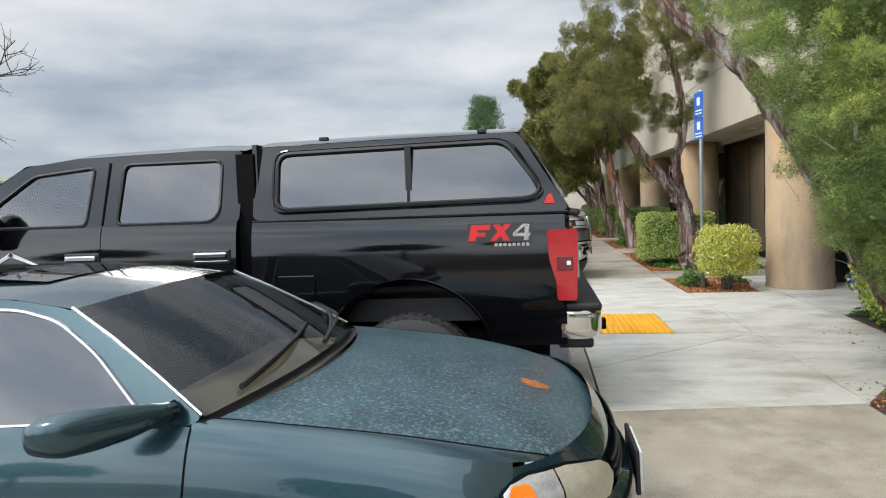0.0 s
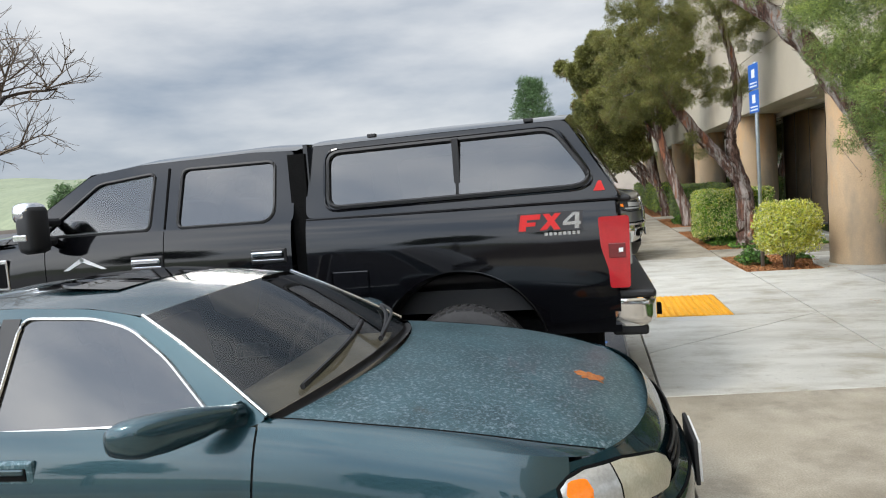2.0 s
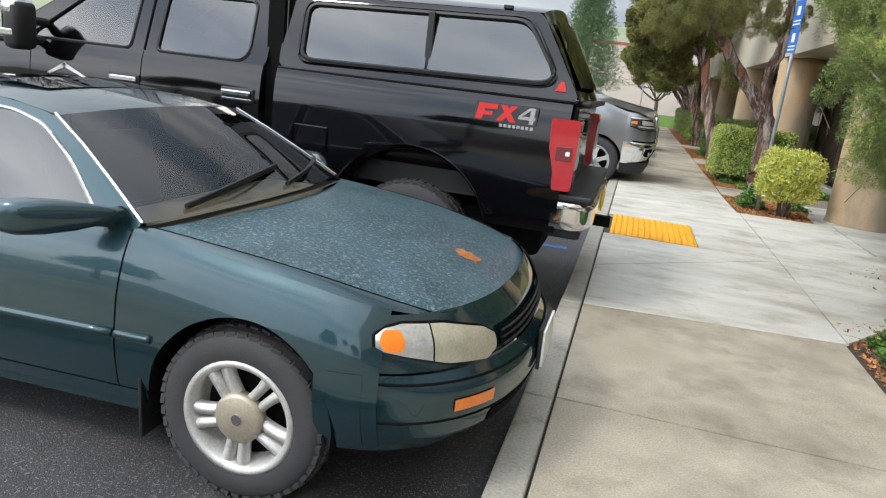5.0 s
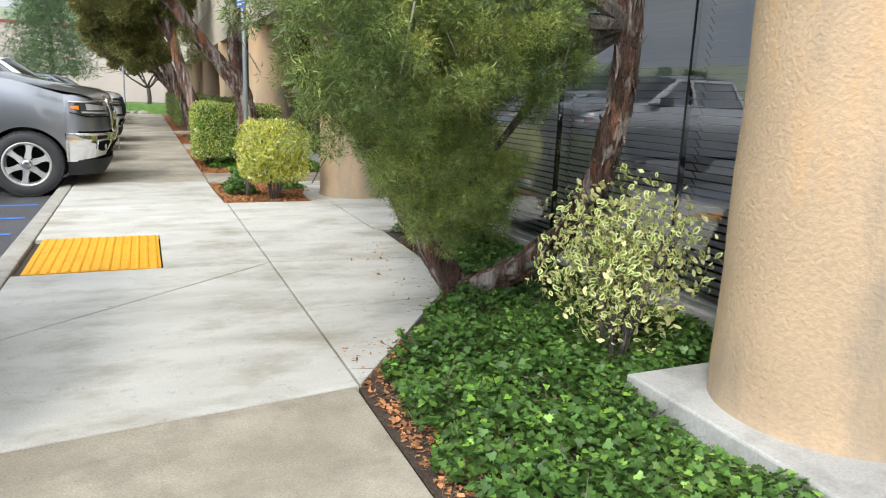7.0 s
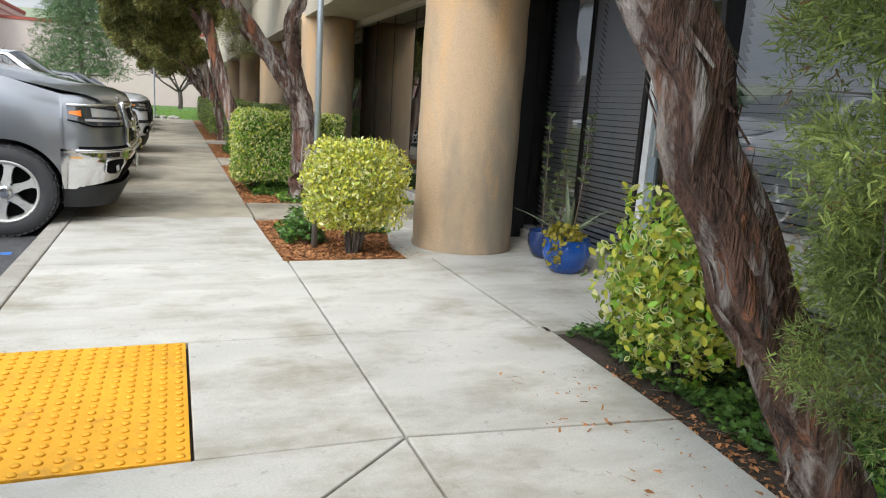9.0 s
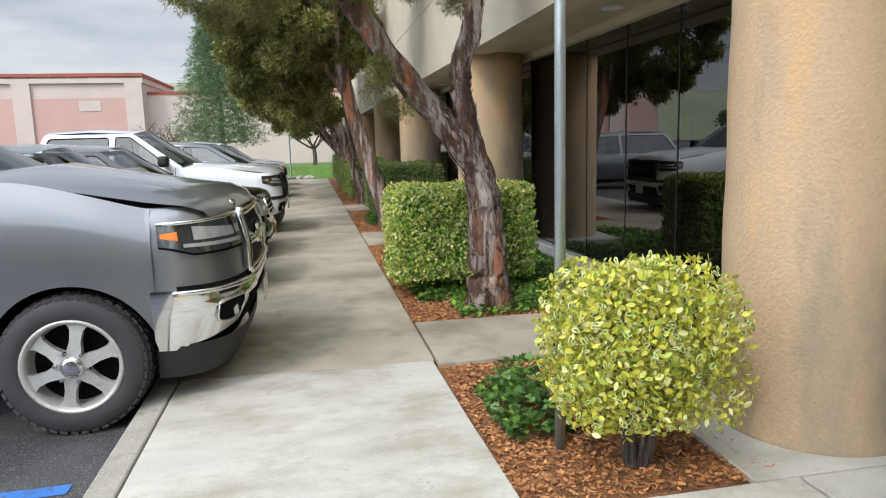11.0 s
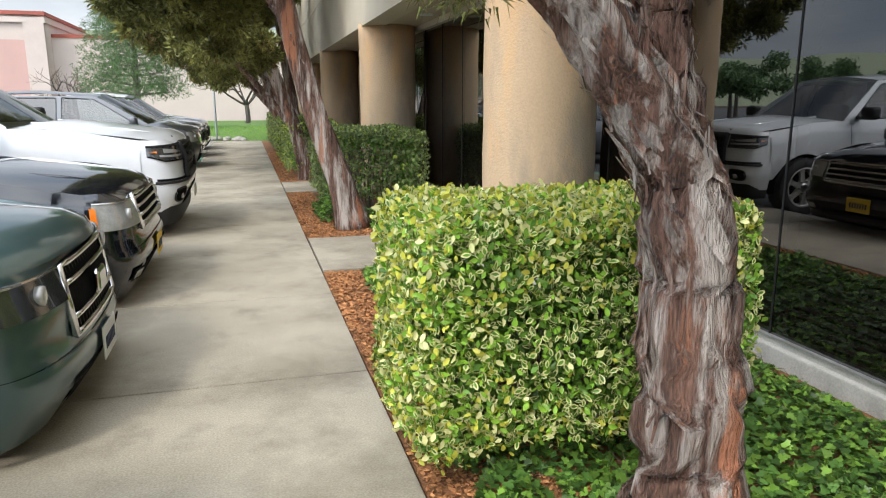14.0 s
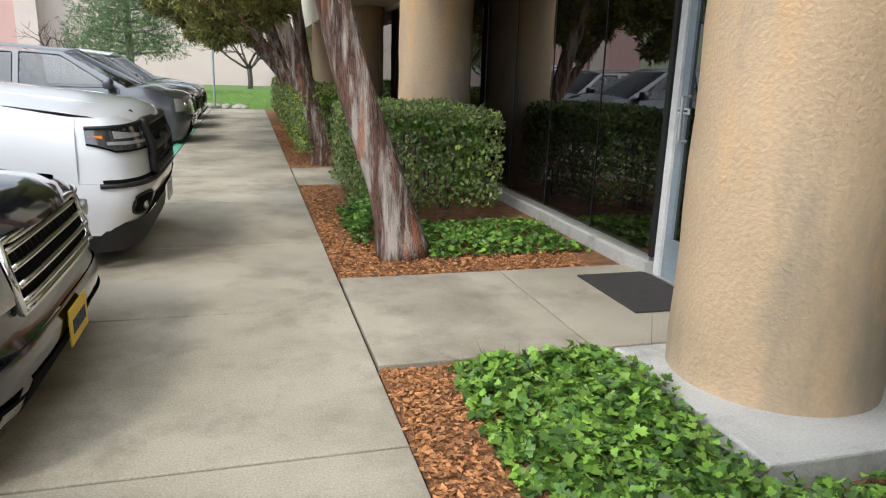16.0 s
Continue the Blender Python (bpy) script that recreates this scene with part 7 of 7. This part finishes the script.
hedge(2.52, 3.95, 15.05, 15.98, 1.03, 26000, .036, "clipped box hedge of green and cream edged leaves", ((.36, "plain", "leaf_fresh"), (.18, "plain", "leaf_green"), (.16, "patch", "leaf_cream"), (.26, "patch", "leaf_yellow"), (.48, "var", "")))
hedge(2.95, 4.35, 21.9, 24.1, 1.05, 12000, .05, "clipped grey green hedge with twiggy bare end", ((.9, "plain", "leaf_dull"), (.1, "plain", "leaf_lime")))
hedge(2.72, 3.7, 26.2, 30.5, 1.08, 11000, .055, "long clipped hedge of green and yellow leaves", ((.6, "plain", "leaf_dull"), (.4, "plain", "leaf_lime")))
hedge(2.75, 3.7, 32.5, 38.5, 1.05, 8000, .06, "long clipped hedge of green leaves", ((.8, "plain", "leaf_dull"), (.2, "plain", "leaf_lime")))


def bush(c, r, n, length, label, kinds, stem=8, sparse=.35, h0=.12, square=0.0):
    b = empty("bush", pose(*c), label, "bush")
    for share, how, mtl in kinds:
        p, o = ball_shell(int(n * share), (0, 0, r[2] + h0), r, sparse, .32 - .14 * square, c[1] * 2.1, 2.2, square)
        if how == "var":
            variegated(b, p, o, length)
        else:
            leaves("leafage", b, M[mtl], p, o, length, lift=.3)
    stems(b, (0, 0, -.02), stem, r[2] * 1.5 + h0, r[0] * .7, M["bark_grey"], .016)
    return b


bush((3.2, 11.42, 0), (.42, .36, .37), 11000, .036, "round clipped bush with yellow edged leaves and bare stems", ((.25, "var", ""), (.6, "plain", "leaf_yellow"), (.15, "plain", "leaf_cream"), (.2, "plain", "leaf_lime")), 12, .55, .20, .8)
bush((3.98, 5.6, 0), (.46, .40, .42), 2700, .042, "sparse bush with cream edged leaves", ((1.0, "var", ""),), 9, .95, .08)
bush((4.10, 8.30, 0), (.46, .44, .46), 6000, .052, "leafy bush with yellow green variegated leaves", ((.2, "var", ""), (.35, "plain", "leaf_lime"), (.25, "plain", "leaf_yellow"), (.2, "plain", "leaf_fresh")), 9, .7, .05)


def ivy_patch(x0, x1, y0, y1, n, label, keep=None, h=.10, bright=.25, length=.062):
    g = empty("ivy", pose(0, 0, 0), label, "ground cover", kind="stuff")
    xy = np.column_stack([RNG.uniform(x0, x1, n), RNG.uniform(y0, y1, n)])
    den = np.array([noise.noise(Vector((a * 2.3, b * 2.3, 3.0))) + .6 * noise.noise(Vector((a * 7, b * 7, 1.0))) for a, b in xy])
    edge = np.minimum.reduce([xy[:, 0] - x0, x1 - xy[:, 0], xy[:, 1] - y0, y1 - xy[:, 1]])
    ok = edge + den * .16 > -.01
    if keep is not None:
        ok &= np.array([keep(a, b) for a, b in xy])
    xy, den, edge = xy[ok], den[ok], edge[ok]
    z = -.01 + (h * (.7 + .8 * den) * np.clip(edge / .15, .25, 1)) * RNG.uniform(.2, 1.0, len(xy))
    p = np.column_stack([xy, np.maximum(z, .0)])
    o = np.tile([0, 0, 1.0], (len(p), 1))
    br = RNG.uniform(0, 1, len(p)) < bright
    leaves("ivy_leafage", g, M["ivy"], p[~br], o[~br], length, IVY, 1.0, .45)
    if br.any():
        leaves("ivy_leafage", g, M["ivy_bright"], p[br] + [0, 0, .012], o[br], length * .9, IVY, 1.0, .5)
    m = len(p) // 12
    i = RNG.integers(0, len(p), m)
    a = unit(RNG.normal(size=(m, 3)) * [1, 1, .2])
    V, F = place(BLADE, p[i] * [1, 1, .4], RNG.normal(size=(m, 3)), a, RNG.uniform(.1, .3, m), np.full(m, .006))
    np_mesh("vine_mat", V, F, M["twig"], g)["kind"] = "stuff"
    return g


def bed_edge(x, y):
    e = float(np.interp(y, (2.0, 5.63, 6.85, 7.25, 7.95, 9.13), (2.60, 2.60, 3.5, 3.74, 3.82, 3.86)))
    return x > e + .10 + .10 * noise.noise(Vector((x * 3, y * 3, 0))) and not (3.7 < x and y < 5.2)


ivy_patch(2.6, 4.78, 2.6, 9.1, 58000, "dark green ivy covering the planting bed", bed_edge, .13, .10, .036)
ivy_patch(3.0, 4.72, 14.25, 18.7, 20000, "bright green ivy round the juniper and hedge", lambda x, y: (x - 3.33) ** 2 + (y - 14.62) ** 2 > .07 and not (3.72 < x and 17.4 < y < 18.6) and (y < 15 or x > 3.0 or y > 15.0), .11, .4, .042)
ivy_patch(2.86, 3.7, 16.6, 18.72, 4200, "patchy bright green ivy with dry vines", None, .16, .5, .05)
ivy_patch(3.25, 4.7, 20.7, 21.9, 2600, "low green ground cover before the hedge", None, .10, .5, .05)
ivy_patch(2.80, 3.15, 21.2, 22.4, 1500, "small leafy ground cover beside the trunk", None, .5, .3, .045)
ivy_patch(2.68, 3.05, 11.75, 12.5, 900, "small dark green shrub beside the bush", None, .32, .1, .045)
ivy_patch(3.45, 3.75, 12.2, 12.9, 500, "small dark green shrub beside the column", None, .22, .1, .045)
ivy_patch(2.72, 3.0, 14.9, 16.6, 1500, "low green shoots at the hedge foot", None, .2, .3, .045)


def chips(x0, x1, y0, y1, n):
    xy = np.column_stack([RNG.uniform(x0, x1, n), RNG.uniform(y0, y1, n)])
    p = np.column_stack([xy, -.016 + RNG.uniform(0, .014, n)])
    nr = np.tile([0, 0, 1.0], (n, 1)) + .55 * RNG.normal(size=(n, 3))
    quad = (np.array([(-.5, 0, 0), (.5, .1, 0), (.35, 1, 0), (-.4, .85, 0)]), np.array([(0, 1, 2, 3)]))
    ln = RNG.uniform(.012, .038, n)
    V, F = place(quad, p, nr, RNG.normal(size=(n, 3)) * [1, 1, .15], ln, ln * RNG.uniform(.25, .6, n))
    tagged(np_mesh("bark_chips", V, F, M["chip"]), "loose orange brown bark chips on the bed", "mulch", kind="stuff")


chips(2.57, 3.2, 14.2, 18.75, 15000)
chips(3.2, 4.6, 14.2, 14.7, 4000)
chips(2.57, 4.5, 20.3, 22.0, 12000)
chips(2.57, 2.95, 22.0, 24.3, 3000)
chips(2.57, 3.75, 11.15, 13.0, 9000)
chips(2.62, 3.0, 4.2, 6.2, 2500)
chips(3.2, 3.9, 6.4, 8.6, 2500)
chips(2.57, 2.9, 25.8, 34, 4000)

# ---- pots by the door ----
def pot(x, y, r, h, mtl, label):
    p = empty("plant_pot", pose(x, y, 0.0), label, "plant pot")
    part("bowl", lathe([(r * .62, 0.0), (r * .82, h * .2), (r, h * .55), (r * 1.0, h * .8), (r * .93, h * .95), (r * .96, h), (r * .88, h), (r * .86, h * .88)], 36), M[mtl], p, smooth=True)
    part("potting_soil", lathe([(r * .87, h * .84), (r * .5, h * .87), (.01, h * .88)], 24), M["soil"], p)
    return p


pa = pot(4.78, 10.55, .20, .28, "blue_pot", "bright blue glazed pot with agave and succulents")
pb = pot(4.88, 11.08, .16, .24, "navy_pot", "dark blue glazed pot with tall euphorbia stems")
for k in range(13):
    a, e = k * 2.4, RNG.uniform(.5, 1.25)
    L = RNG.uniform(.35, .6)
    d = Vector((math.cos(a) * math.cos(e), math.sin(a) * math.cos(e), math.sin(e)))
    bm = bmesh.new()
    sd = d.cross(Vector((0, 0, 1))).normalized()
    prev = None
    for u in np.linspace(0, 1, 8):
        p = Vector((0, 0, .27)) + d * L * u + Vector((0, 0, -.10 * u * u))
        w = .024 * (1 - u) ** .7 + .001
        cur = (bm.verts.new(p - sd * w + Vector((0, 0, w * .5))), bm.verts.new(p), bm.verts.new(p + sd * w + Vector((0, 0, w * .5))))
        if prev:
            bm.faces.new((prev[0], prev[1], cur[1], cur[0]))
            bm.faces.new((prev[1], prev[2], cur[2], cur[1]))
        prev = cur
    part("agave_leaf", bm, M["agave"], pa)
p, o = ball_shell(420, (-.06, -.05, .30), (.17, .17, .11), .5, .3, 2)
leaves("succulent_leaves", pa, M["succulent"], p, o, .04, ratio=.8)
p, o = ball_shell(160, (-.14, -.08, .16), (.07, .08, .10), .5, .3, 2)
leaves("trailing_leaves", pa, M["succulent"], p, o, .035, ratio=.8)
for x, y, h in ((-.03, .02, 1.25), (.05, -.05, .95), (-.02, -.08, .75), (.04, .07, .6)):
    q = spline([(x, y, .2), (x * 1.8 + .02, y * 1.5, h * .5), (x * 1.2, y * 2, h)], 12)
    part("euphorbia_stem", tube(q, list(np.linspace(.008, .005, 12)), 6), M["twig"], pb)
    i = np.repeat(q[6:], 26, axis=0) + RNG.normal(size=(26 * 6, 3)) * .006
    o = unit(RNG.normal(size=i.shape) * [1, 1, .3])
    V, F = place(OVAL, i, RNG.normal(size=i.shape), o + [0, 0, .5], RNG.uniform(.035, .06, len(i)), .008)
    np_mesh("euphorbia_leaves", V, F, M["leaf_dull"], pb)["kind"] = "stuff"
q = spline([(0.02, -.02, .2), (.06, -.04, .7), (.1, -.02, 1.25)], 12)
part("euphorbia_stem", tube(q, list(np.linspace(.008, .005, 12)), 6), M["twig"], pa)
i = np.repeat(q[6:], 30, axis=0) + RNG.normal(size=(30 * 6, 3)) * .006
V, F = place(OVAL, i, RNG.normal(size=i.shape), unit(RNG.normal(size=i.shape) * [1, 1, .3]) + [0, 0, .5], RNG.uniform(.035, .06, len(i)), .008)
np_mesh("euphorbia_leaves", V, F, M["leaf_dull"], pa)["kind"] = "stuff"

# ---- accessible parking sign ----
sg = empty("parking_sign", pose(2.91, 11.66, -.03, 0, 0, -78), "blue and white accessible parking sign on a galvanised post", "sign")
part("post", lathe([(.026, 0), (.026, 3.0), (.018, 3.01)], 16), M["steel"], sg, smooth=True)
for z0, z1 in ((2.62, 2.98), (2.28, 2.60)):
    pl = part("sign_plate", boxed(-.152, .152, -.034, -.029, z0, z1, bev=.002), M["blue_sign"], sg)
    part("sign_symbol", boxed(-.05, .05, -.037, -.034, (z0 + z1) / 2 - .02, (z0 + z1) / 2 + .10), M["white_sign"], pl)
    for k in range(2):
        part("sign_bar", boxed(-.11, .11, -.037, -.034, z0 + .03 + k * .045, z0 + .05 + k * .045), M["white_sign"], pl)

# ---- lettering on the glass ----
words("door_lettering", "Design", .05, M["white_sign"], pose(WX + 0.385, 9.72, 1.36, 90, 0, -90)).parent = None
tagged(bpy.data.objects["door_lettering"], "small white lettering on the glass entrance door", "lettering")
for k in range(3):
    tagged(link("door_script", tube(spline([(WX + .39, 9.9 - .12 * k, 1.55), (WX + .39, 9.84 - .12 * k, 1.70), (WX + .39, 9.78 - .12 * k, 1.52), (WX + .39, 9.74 - .12 * k, 1.6)], 14), [.006] * 14, 5), M["white_sign"]), "white script flourish on the glass entrance door", "lettering", "door script")
nosol = words("door_notice", "NO SOLICITING", .022, M["ink"], pose(WX + .055, 19.88, 1.2, 90, 0, -90))
tagged(nosol, "small notice lettering on the glass door", "lettering")
tagged(link("door_notice_plate", boxed(WX + .056, WX + .060, 19.78, 19.98, 1.18, 1.22), M["white_sign"]), "white notice strip on the door frame", "notice")
for k, (z, c) in enumerate(((1.78, "badge_red"), (1.66, "white_sign"), (1.60, "badge_red"))):
    tagged(link("door_sticker", boxed(WX + .074, WX + .077, 19.35, 19.75, z - (.05 if k == 0 else .02), z + (.05 if k == 0 else .015)), M[c]), "red and white sign printed on the door glass", "sign", "door signs")

# ---- lawn, far building, pine, hills ----
tagged(link("lawn", boxed(-6, 60, 40.05, 69.0, -.3, -.02), M["lawn"]), "bright green lawn beyond the pavement", "lawn", kind="structure")
p = np.column_stack([RNG.uniform(-4, 8, 16000), RNG.uniform(40.1, 56, 16000), np.full(16000, -.02)])
V, F = place(BLADE, p, RNG.normal(size=p.shape), np.array([0, 0, 1.0]) + .35 * RNG.normal(size=p.shape), RNG.uniform(.06, .13, 16000), .012)
tagged(np_mesh("grass", V, F, M["ivy_bright"]), "mown grass blades on the lawn", "grass", kind="stuff")
for k in range(26):
    x, y = RNG.uniform(-.6, 1.9), RNG.uniform(40.0, 41.4)
    bm = bmesh.new()
    bmesh.ops.create_icosphere(bm, subdivisions=2, radius=RNG.uniform(.10, .22))
    for v in bm.verts:
        v.co *= 1 + .3 * noise.noise(v.co * 6 + Vector((k, 0, 0)))
        v.co.z *= .6
    rk = link("rock", bm, M["kerb"], smooth=True)
    rk.location = (x, y, .02)
    tagged(rk, "pale rounded rock at the lawn edge", "rock", "rocks at the lawn edge")
fb = empty("warehouse", pose(0, 70, 0), "long pinkish stucco building with red roof cap", "building")
part("wall", boxed(-11, 40, 0, 12, -.3, 5.9), M["far_wall"], fb)
part("roof_cap", boxed(-11.05, 40.05, -.06, 12, 5.9, 6.15), M["red_cap"], fb)
part("wall", boxed(-24, -11, -1.5, 12, -.3, 7.25), M["far_wall"], fb)
part("wall_band", boxed(-24.02, -12.3, -1.56, -1.5, -.3, 5.6), M["far_pink"], fb)
part("cornice", boxed(-24.1, -10.9, -1.75, 12, 6.75, 7.1), M["far_wall"], fb)
part("roof_cap", boxed(-24.1, -10.9, -1.8, 12, 7.25, 7.5), M["red_cap"], fb)
for x in (-12.3, -20.5):
    part("pilaster", boxed(x, x + 1.3, -1.75, -1.4, -.3, 6.75), M["far_wall"], fb)
for x in (-15.8,):
    part("wall_sign", boxed(x, x + 1.6, -1.6, -1.5, 4.6, 5.4), M["far_wall"], fb)


def pine(x, y, h, r, n, label):
    t = empty("pine_tree", pose(x, y, -.05), label, "tree")
    part("trunk", tube(spline([(0, 0, 0), (.1, 0, h * .5), (0, 0, h)], 14), list(np.linspace(.22, .04, 14)), 8), M["bark_grey"], t, smooth=True)
    P, O = [], []
    k = 0
    for z in np.linspace(h * .22, h * .98, 15):
        w = r * (1.05 - .75 * ((z / h - .22) / .78) ** 1.2)
        for j in range(5):
            a = k * 2.4 + j * 1.256
            c = (math.cos(a) * w * .62, math.sin(a) * w * .62, z + .1 * math.sin(k + j))
            part("bough", tube([(0, 0, z - .2), c], [.05, .02], 5), M["bark_grey"], t)
            pp, oo = ball_shell(n, c, (w * .42, w * .42, .36), .7, .5, k + j * 3.0)
            P.append(pp)
            O.append(oo)
        k += 1
    sprigs("foliage", t, M["pine"], np.vstack(P), np.vstack(O), .30, 8, .7, .07)
    return t


pine(-3.3, 52, 9.0, 2.7, 180, "bushy green pine standing before the far building")


def bare_tree(x, y, h, r0, label, spread=1.0, depth=5, seed=3, z=AS - .03, fork=.28, name="bare_tree"):
    rng = random.Random(seed)
    t = empty(name, pose(x, y, z), label, "tree")
    main, fine = bmesh.new(), bmesh.new()
    trunk = tube(spline([(0, 0, 0), (.05, .03, h * fork * .5), (.0, .0, h * fork)], 8), list(np.linspace(r0 * 1.25, r0, 8)), 12, .2)
    part("trunk", trunk, M["bark_bare"], t, smooth=True)

    def grow(p, d, ln, r, lev):
        pts = [p]
        q, dd = p.copy(), d.copy()
        for k in range(4):
            dd = (dd + Vector((rng.gauss(0, .16), rng.gauss(0, .16), rng.gauss(.05, .10)))).normalized()
            q = q + dd * ln / 4
            pts.append(q.copy())
        tube(pts, list(np.linspace(r, r * .6, 5)), 7 if lev < 2 else (5 if lev < 3 else 3), bm=main if lev < 3 else fine)
        if lev < depth:
            for k in range(3 if lev < 3 else 4):
                s = pts[rng.randint(2, 4)]
                side = Vector((rng.gauss(0, 1), rng.gauss(0, 1), rng.gauss(.1, .5))).normalized()
                grow(s.copy(), (dd * .75 + side * .72).normalized(), ln * rng.uniform(.55, .8), r * .55, lev + 1)

    for k in range(6):
        a = 6.283 * k / 6 + rng.uniform(-.3, .3)
        el = rng.uniform(.35, .95)
        grow(Vector((0, 0, h * fork - .05)), Vector((math.cos(a) * math.cos(el) * spread, math.sin(a) * math.cos(el) * spread, math.sin(el))).normalized(), h * .36, r0 * .6, 1)
    part("crown", main, M["bark_bare"], t, smooth=True)
    part("twigwork", fine, M["twig"], t)["kind"] = "stuff"
    return t


bare_tree(-17.45, 14.2, 8.6, .29, "large bare winter tree with spreading dark branches", 1.7, 6, fork=.22)
for k, (x, y, h) in enumerate(((-48, 26, 6), (-60, 33, 7), (-72, 52, 7), (2.2, 62, 5), (-9, 64, 4), (5.5, 66, 5))):
    bare_tree(x, y, h, .14, "small bare winter tree far across the lot", 1.2, 4, 20 + k)

# island with red kerb
isl = empty("island_kerb", pose(0, 0, 0), "red painted kerb round the planted island", "kerb", kind="structure")
for a, b in ((1.5, 4.5), (4.51, 7.5), (7.51, 10.5), (10.51, 13.5), (13.51, 19)):
    part("kerb_stone", boxed(-10.35, -10.2, a, b - .01, AS - .1, .0, bev=.012), M["red_paint"], isl)
part("island_soil", boxed(-13.9, -10.351, 1.5, 19, AS - .1, -.03), M["soil"], isl)
part("island_mulch", boxed(-19.0, -15.6, 12.6, 16.5, AS - .1, -.08), M["soil"], isl)
for k, (x, y, r) in enumerate(((-12.6, 6.6, .45), (-12.2, 8.1, .3), (-13.0, 5.6, .4), (-11.5, 9.2, .25))):
    g = empty("ground_shrub", pose(x, y, -.05), "low yellow green ground shrub on the island", "shrub")
    p, o = ball_shell(900, (0, 0, .04), (r * 1.6, r * 1.6, .16), .5, .4, k)
    leaves("leafage", g, M["leaf_lime"], p, o, .05)
bm = bmesh.new()
bmesh.ops.create_icosphere(bm, subdivisions=3, radius=.35)
for v in bm.verts:
    v.co *= 1 + .25 * noise.noise(v.co * 3)
rk = tagged(link("boulder", bm, M["kerb"], smooth=True), "grey brown boulder on the planted island", "rock")
rk.location = (-13.0, 7.2, .05)


def hill(name, x0, x1, y0, y1, base, top, label, seed):
    nx, ny = 60, 24
    V, F = [], []
    for i in range(nx):
        for j in range(ny):
            u, v = i / (nx - 1), j / (ny - 1)
            x, y = x0 + (x1 - x0) * u, y0 + (y1 - y0) * v
            ridge = math.sin(math.pi * v) ** .8 * (top * (.75 + .45 * noise.noise(Vector((u * 3.2, seed, v)))) + top * .12 * noise.noise(Vector((u * 11, v * 5, seed))))
            V.append((x, y, base + max(0, ridge)))
    for i in range(nx - 1):
        for j in range(ny - 1):
            F.append((i * ny + j, (i + 1) * ny + j, (i + 1) * ny + j + 1, i * ny + j + 1))
    ob = np_mesh(name, V, F, M["hill"], smooth=True)
    return tagged(ob, label, "hill", kind="structure")


hill("backdrop", -420, 320, 220, 520, -1, 40, "green grassy hills behind the far building", 2.0)
h2 = hill("backdrop", -260, 300, 0, 160, -1, 6, "low green grassy ridge beyond the parking lot", 7.0)
h2.matrix_world = pose(-120, 60, 0, 0, 0, 118)
h3 = hill("backdrop", -300, 400, 60, 300, -1, 26, "distant grey green hills beyond the parking lot", 4.0)
h3.matrix_world = pose(-260, 60, 0, 0, 0, 105)
# lamp posts across the lot
for x, y in ((-70, 42), (-58, 30), (-95, 60), (-80, 75)):
    lp = empty("lamp_post", pose(x, y, AS), "tall dark parking lot lamp post", "lamp post", "parking lot lamp posts")
    part("pole", lathe([(.10, 0), (.06, 8.0)], 10), M["frame_dark"], lp)
    part("lamp_head", boxed(-.7, .7, -.15, .15, 8.0, 8.12, bev=.02), M["frame_dark"], lp)
pp = empty("sign_post", pose(.95, 40.3, -.02), "slim grey sign post at the pavement end", "sign post")
part("pole", lathe([(.035, 0), (.035, 2.25)], 10), M["steel"], pp)
# trees and lot behind the camera, as the glass reflects them
for k, (x, y, s) in enumerate(((-34, 66, 1.1), (-41, 74, 1.2), (-50, 62, 1.0), (-80, 100, 1.5), (-95, 120, 1.6), (-65, 110, 1.3), (-110, 130, 1.8), (-40, -12, 1.7), (-52, 2, 1.5), (-28, -30, 1.6), (-8, -34, 1.5), (4, -40, 1.7))):
    g = empty("far_tree", pose(x, y, AS), "round dark green tree across the lot", "tree", "trees across the lot")
    part("trunk", tube([(0, 0, 0), (.1, 0, 2.5 * s)], [.2 * s, .12 * s], 7), M["bark_bare"], g)
    P, O = [], []
    for j in range(9):
        c = RNG.normal(size=3) * [1.2 * s, 1.2 * s, .7 * s] + [0, 0, 3.2 * s]
        pp_, oo_ = ball_shell(420, c, (1.0 * s, 1.0 * s, .8 * s), .5, .5, k * 5.0 + j)
        P.append(pp_)
        O.append(oo_)
    leaves("foliage", g, M["pine"], np.vstack(P), np.vstack(O), .30 * s, ratio=.6)
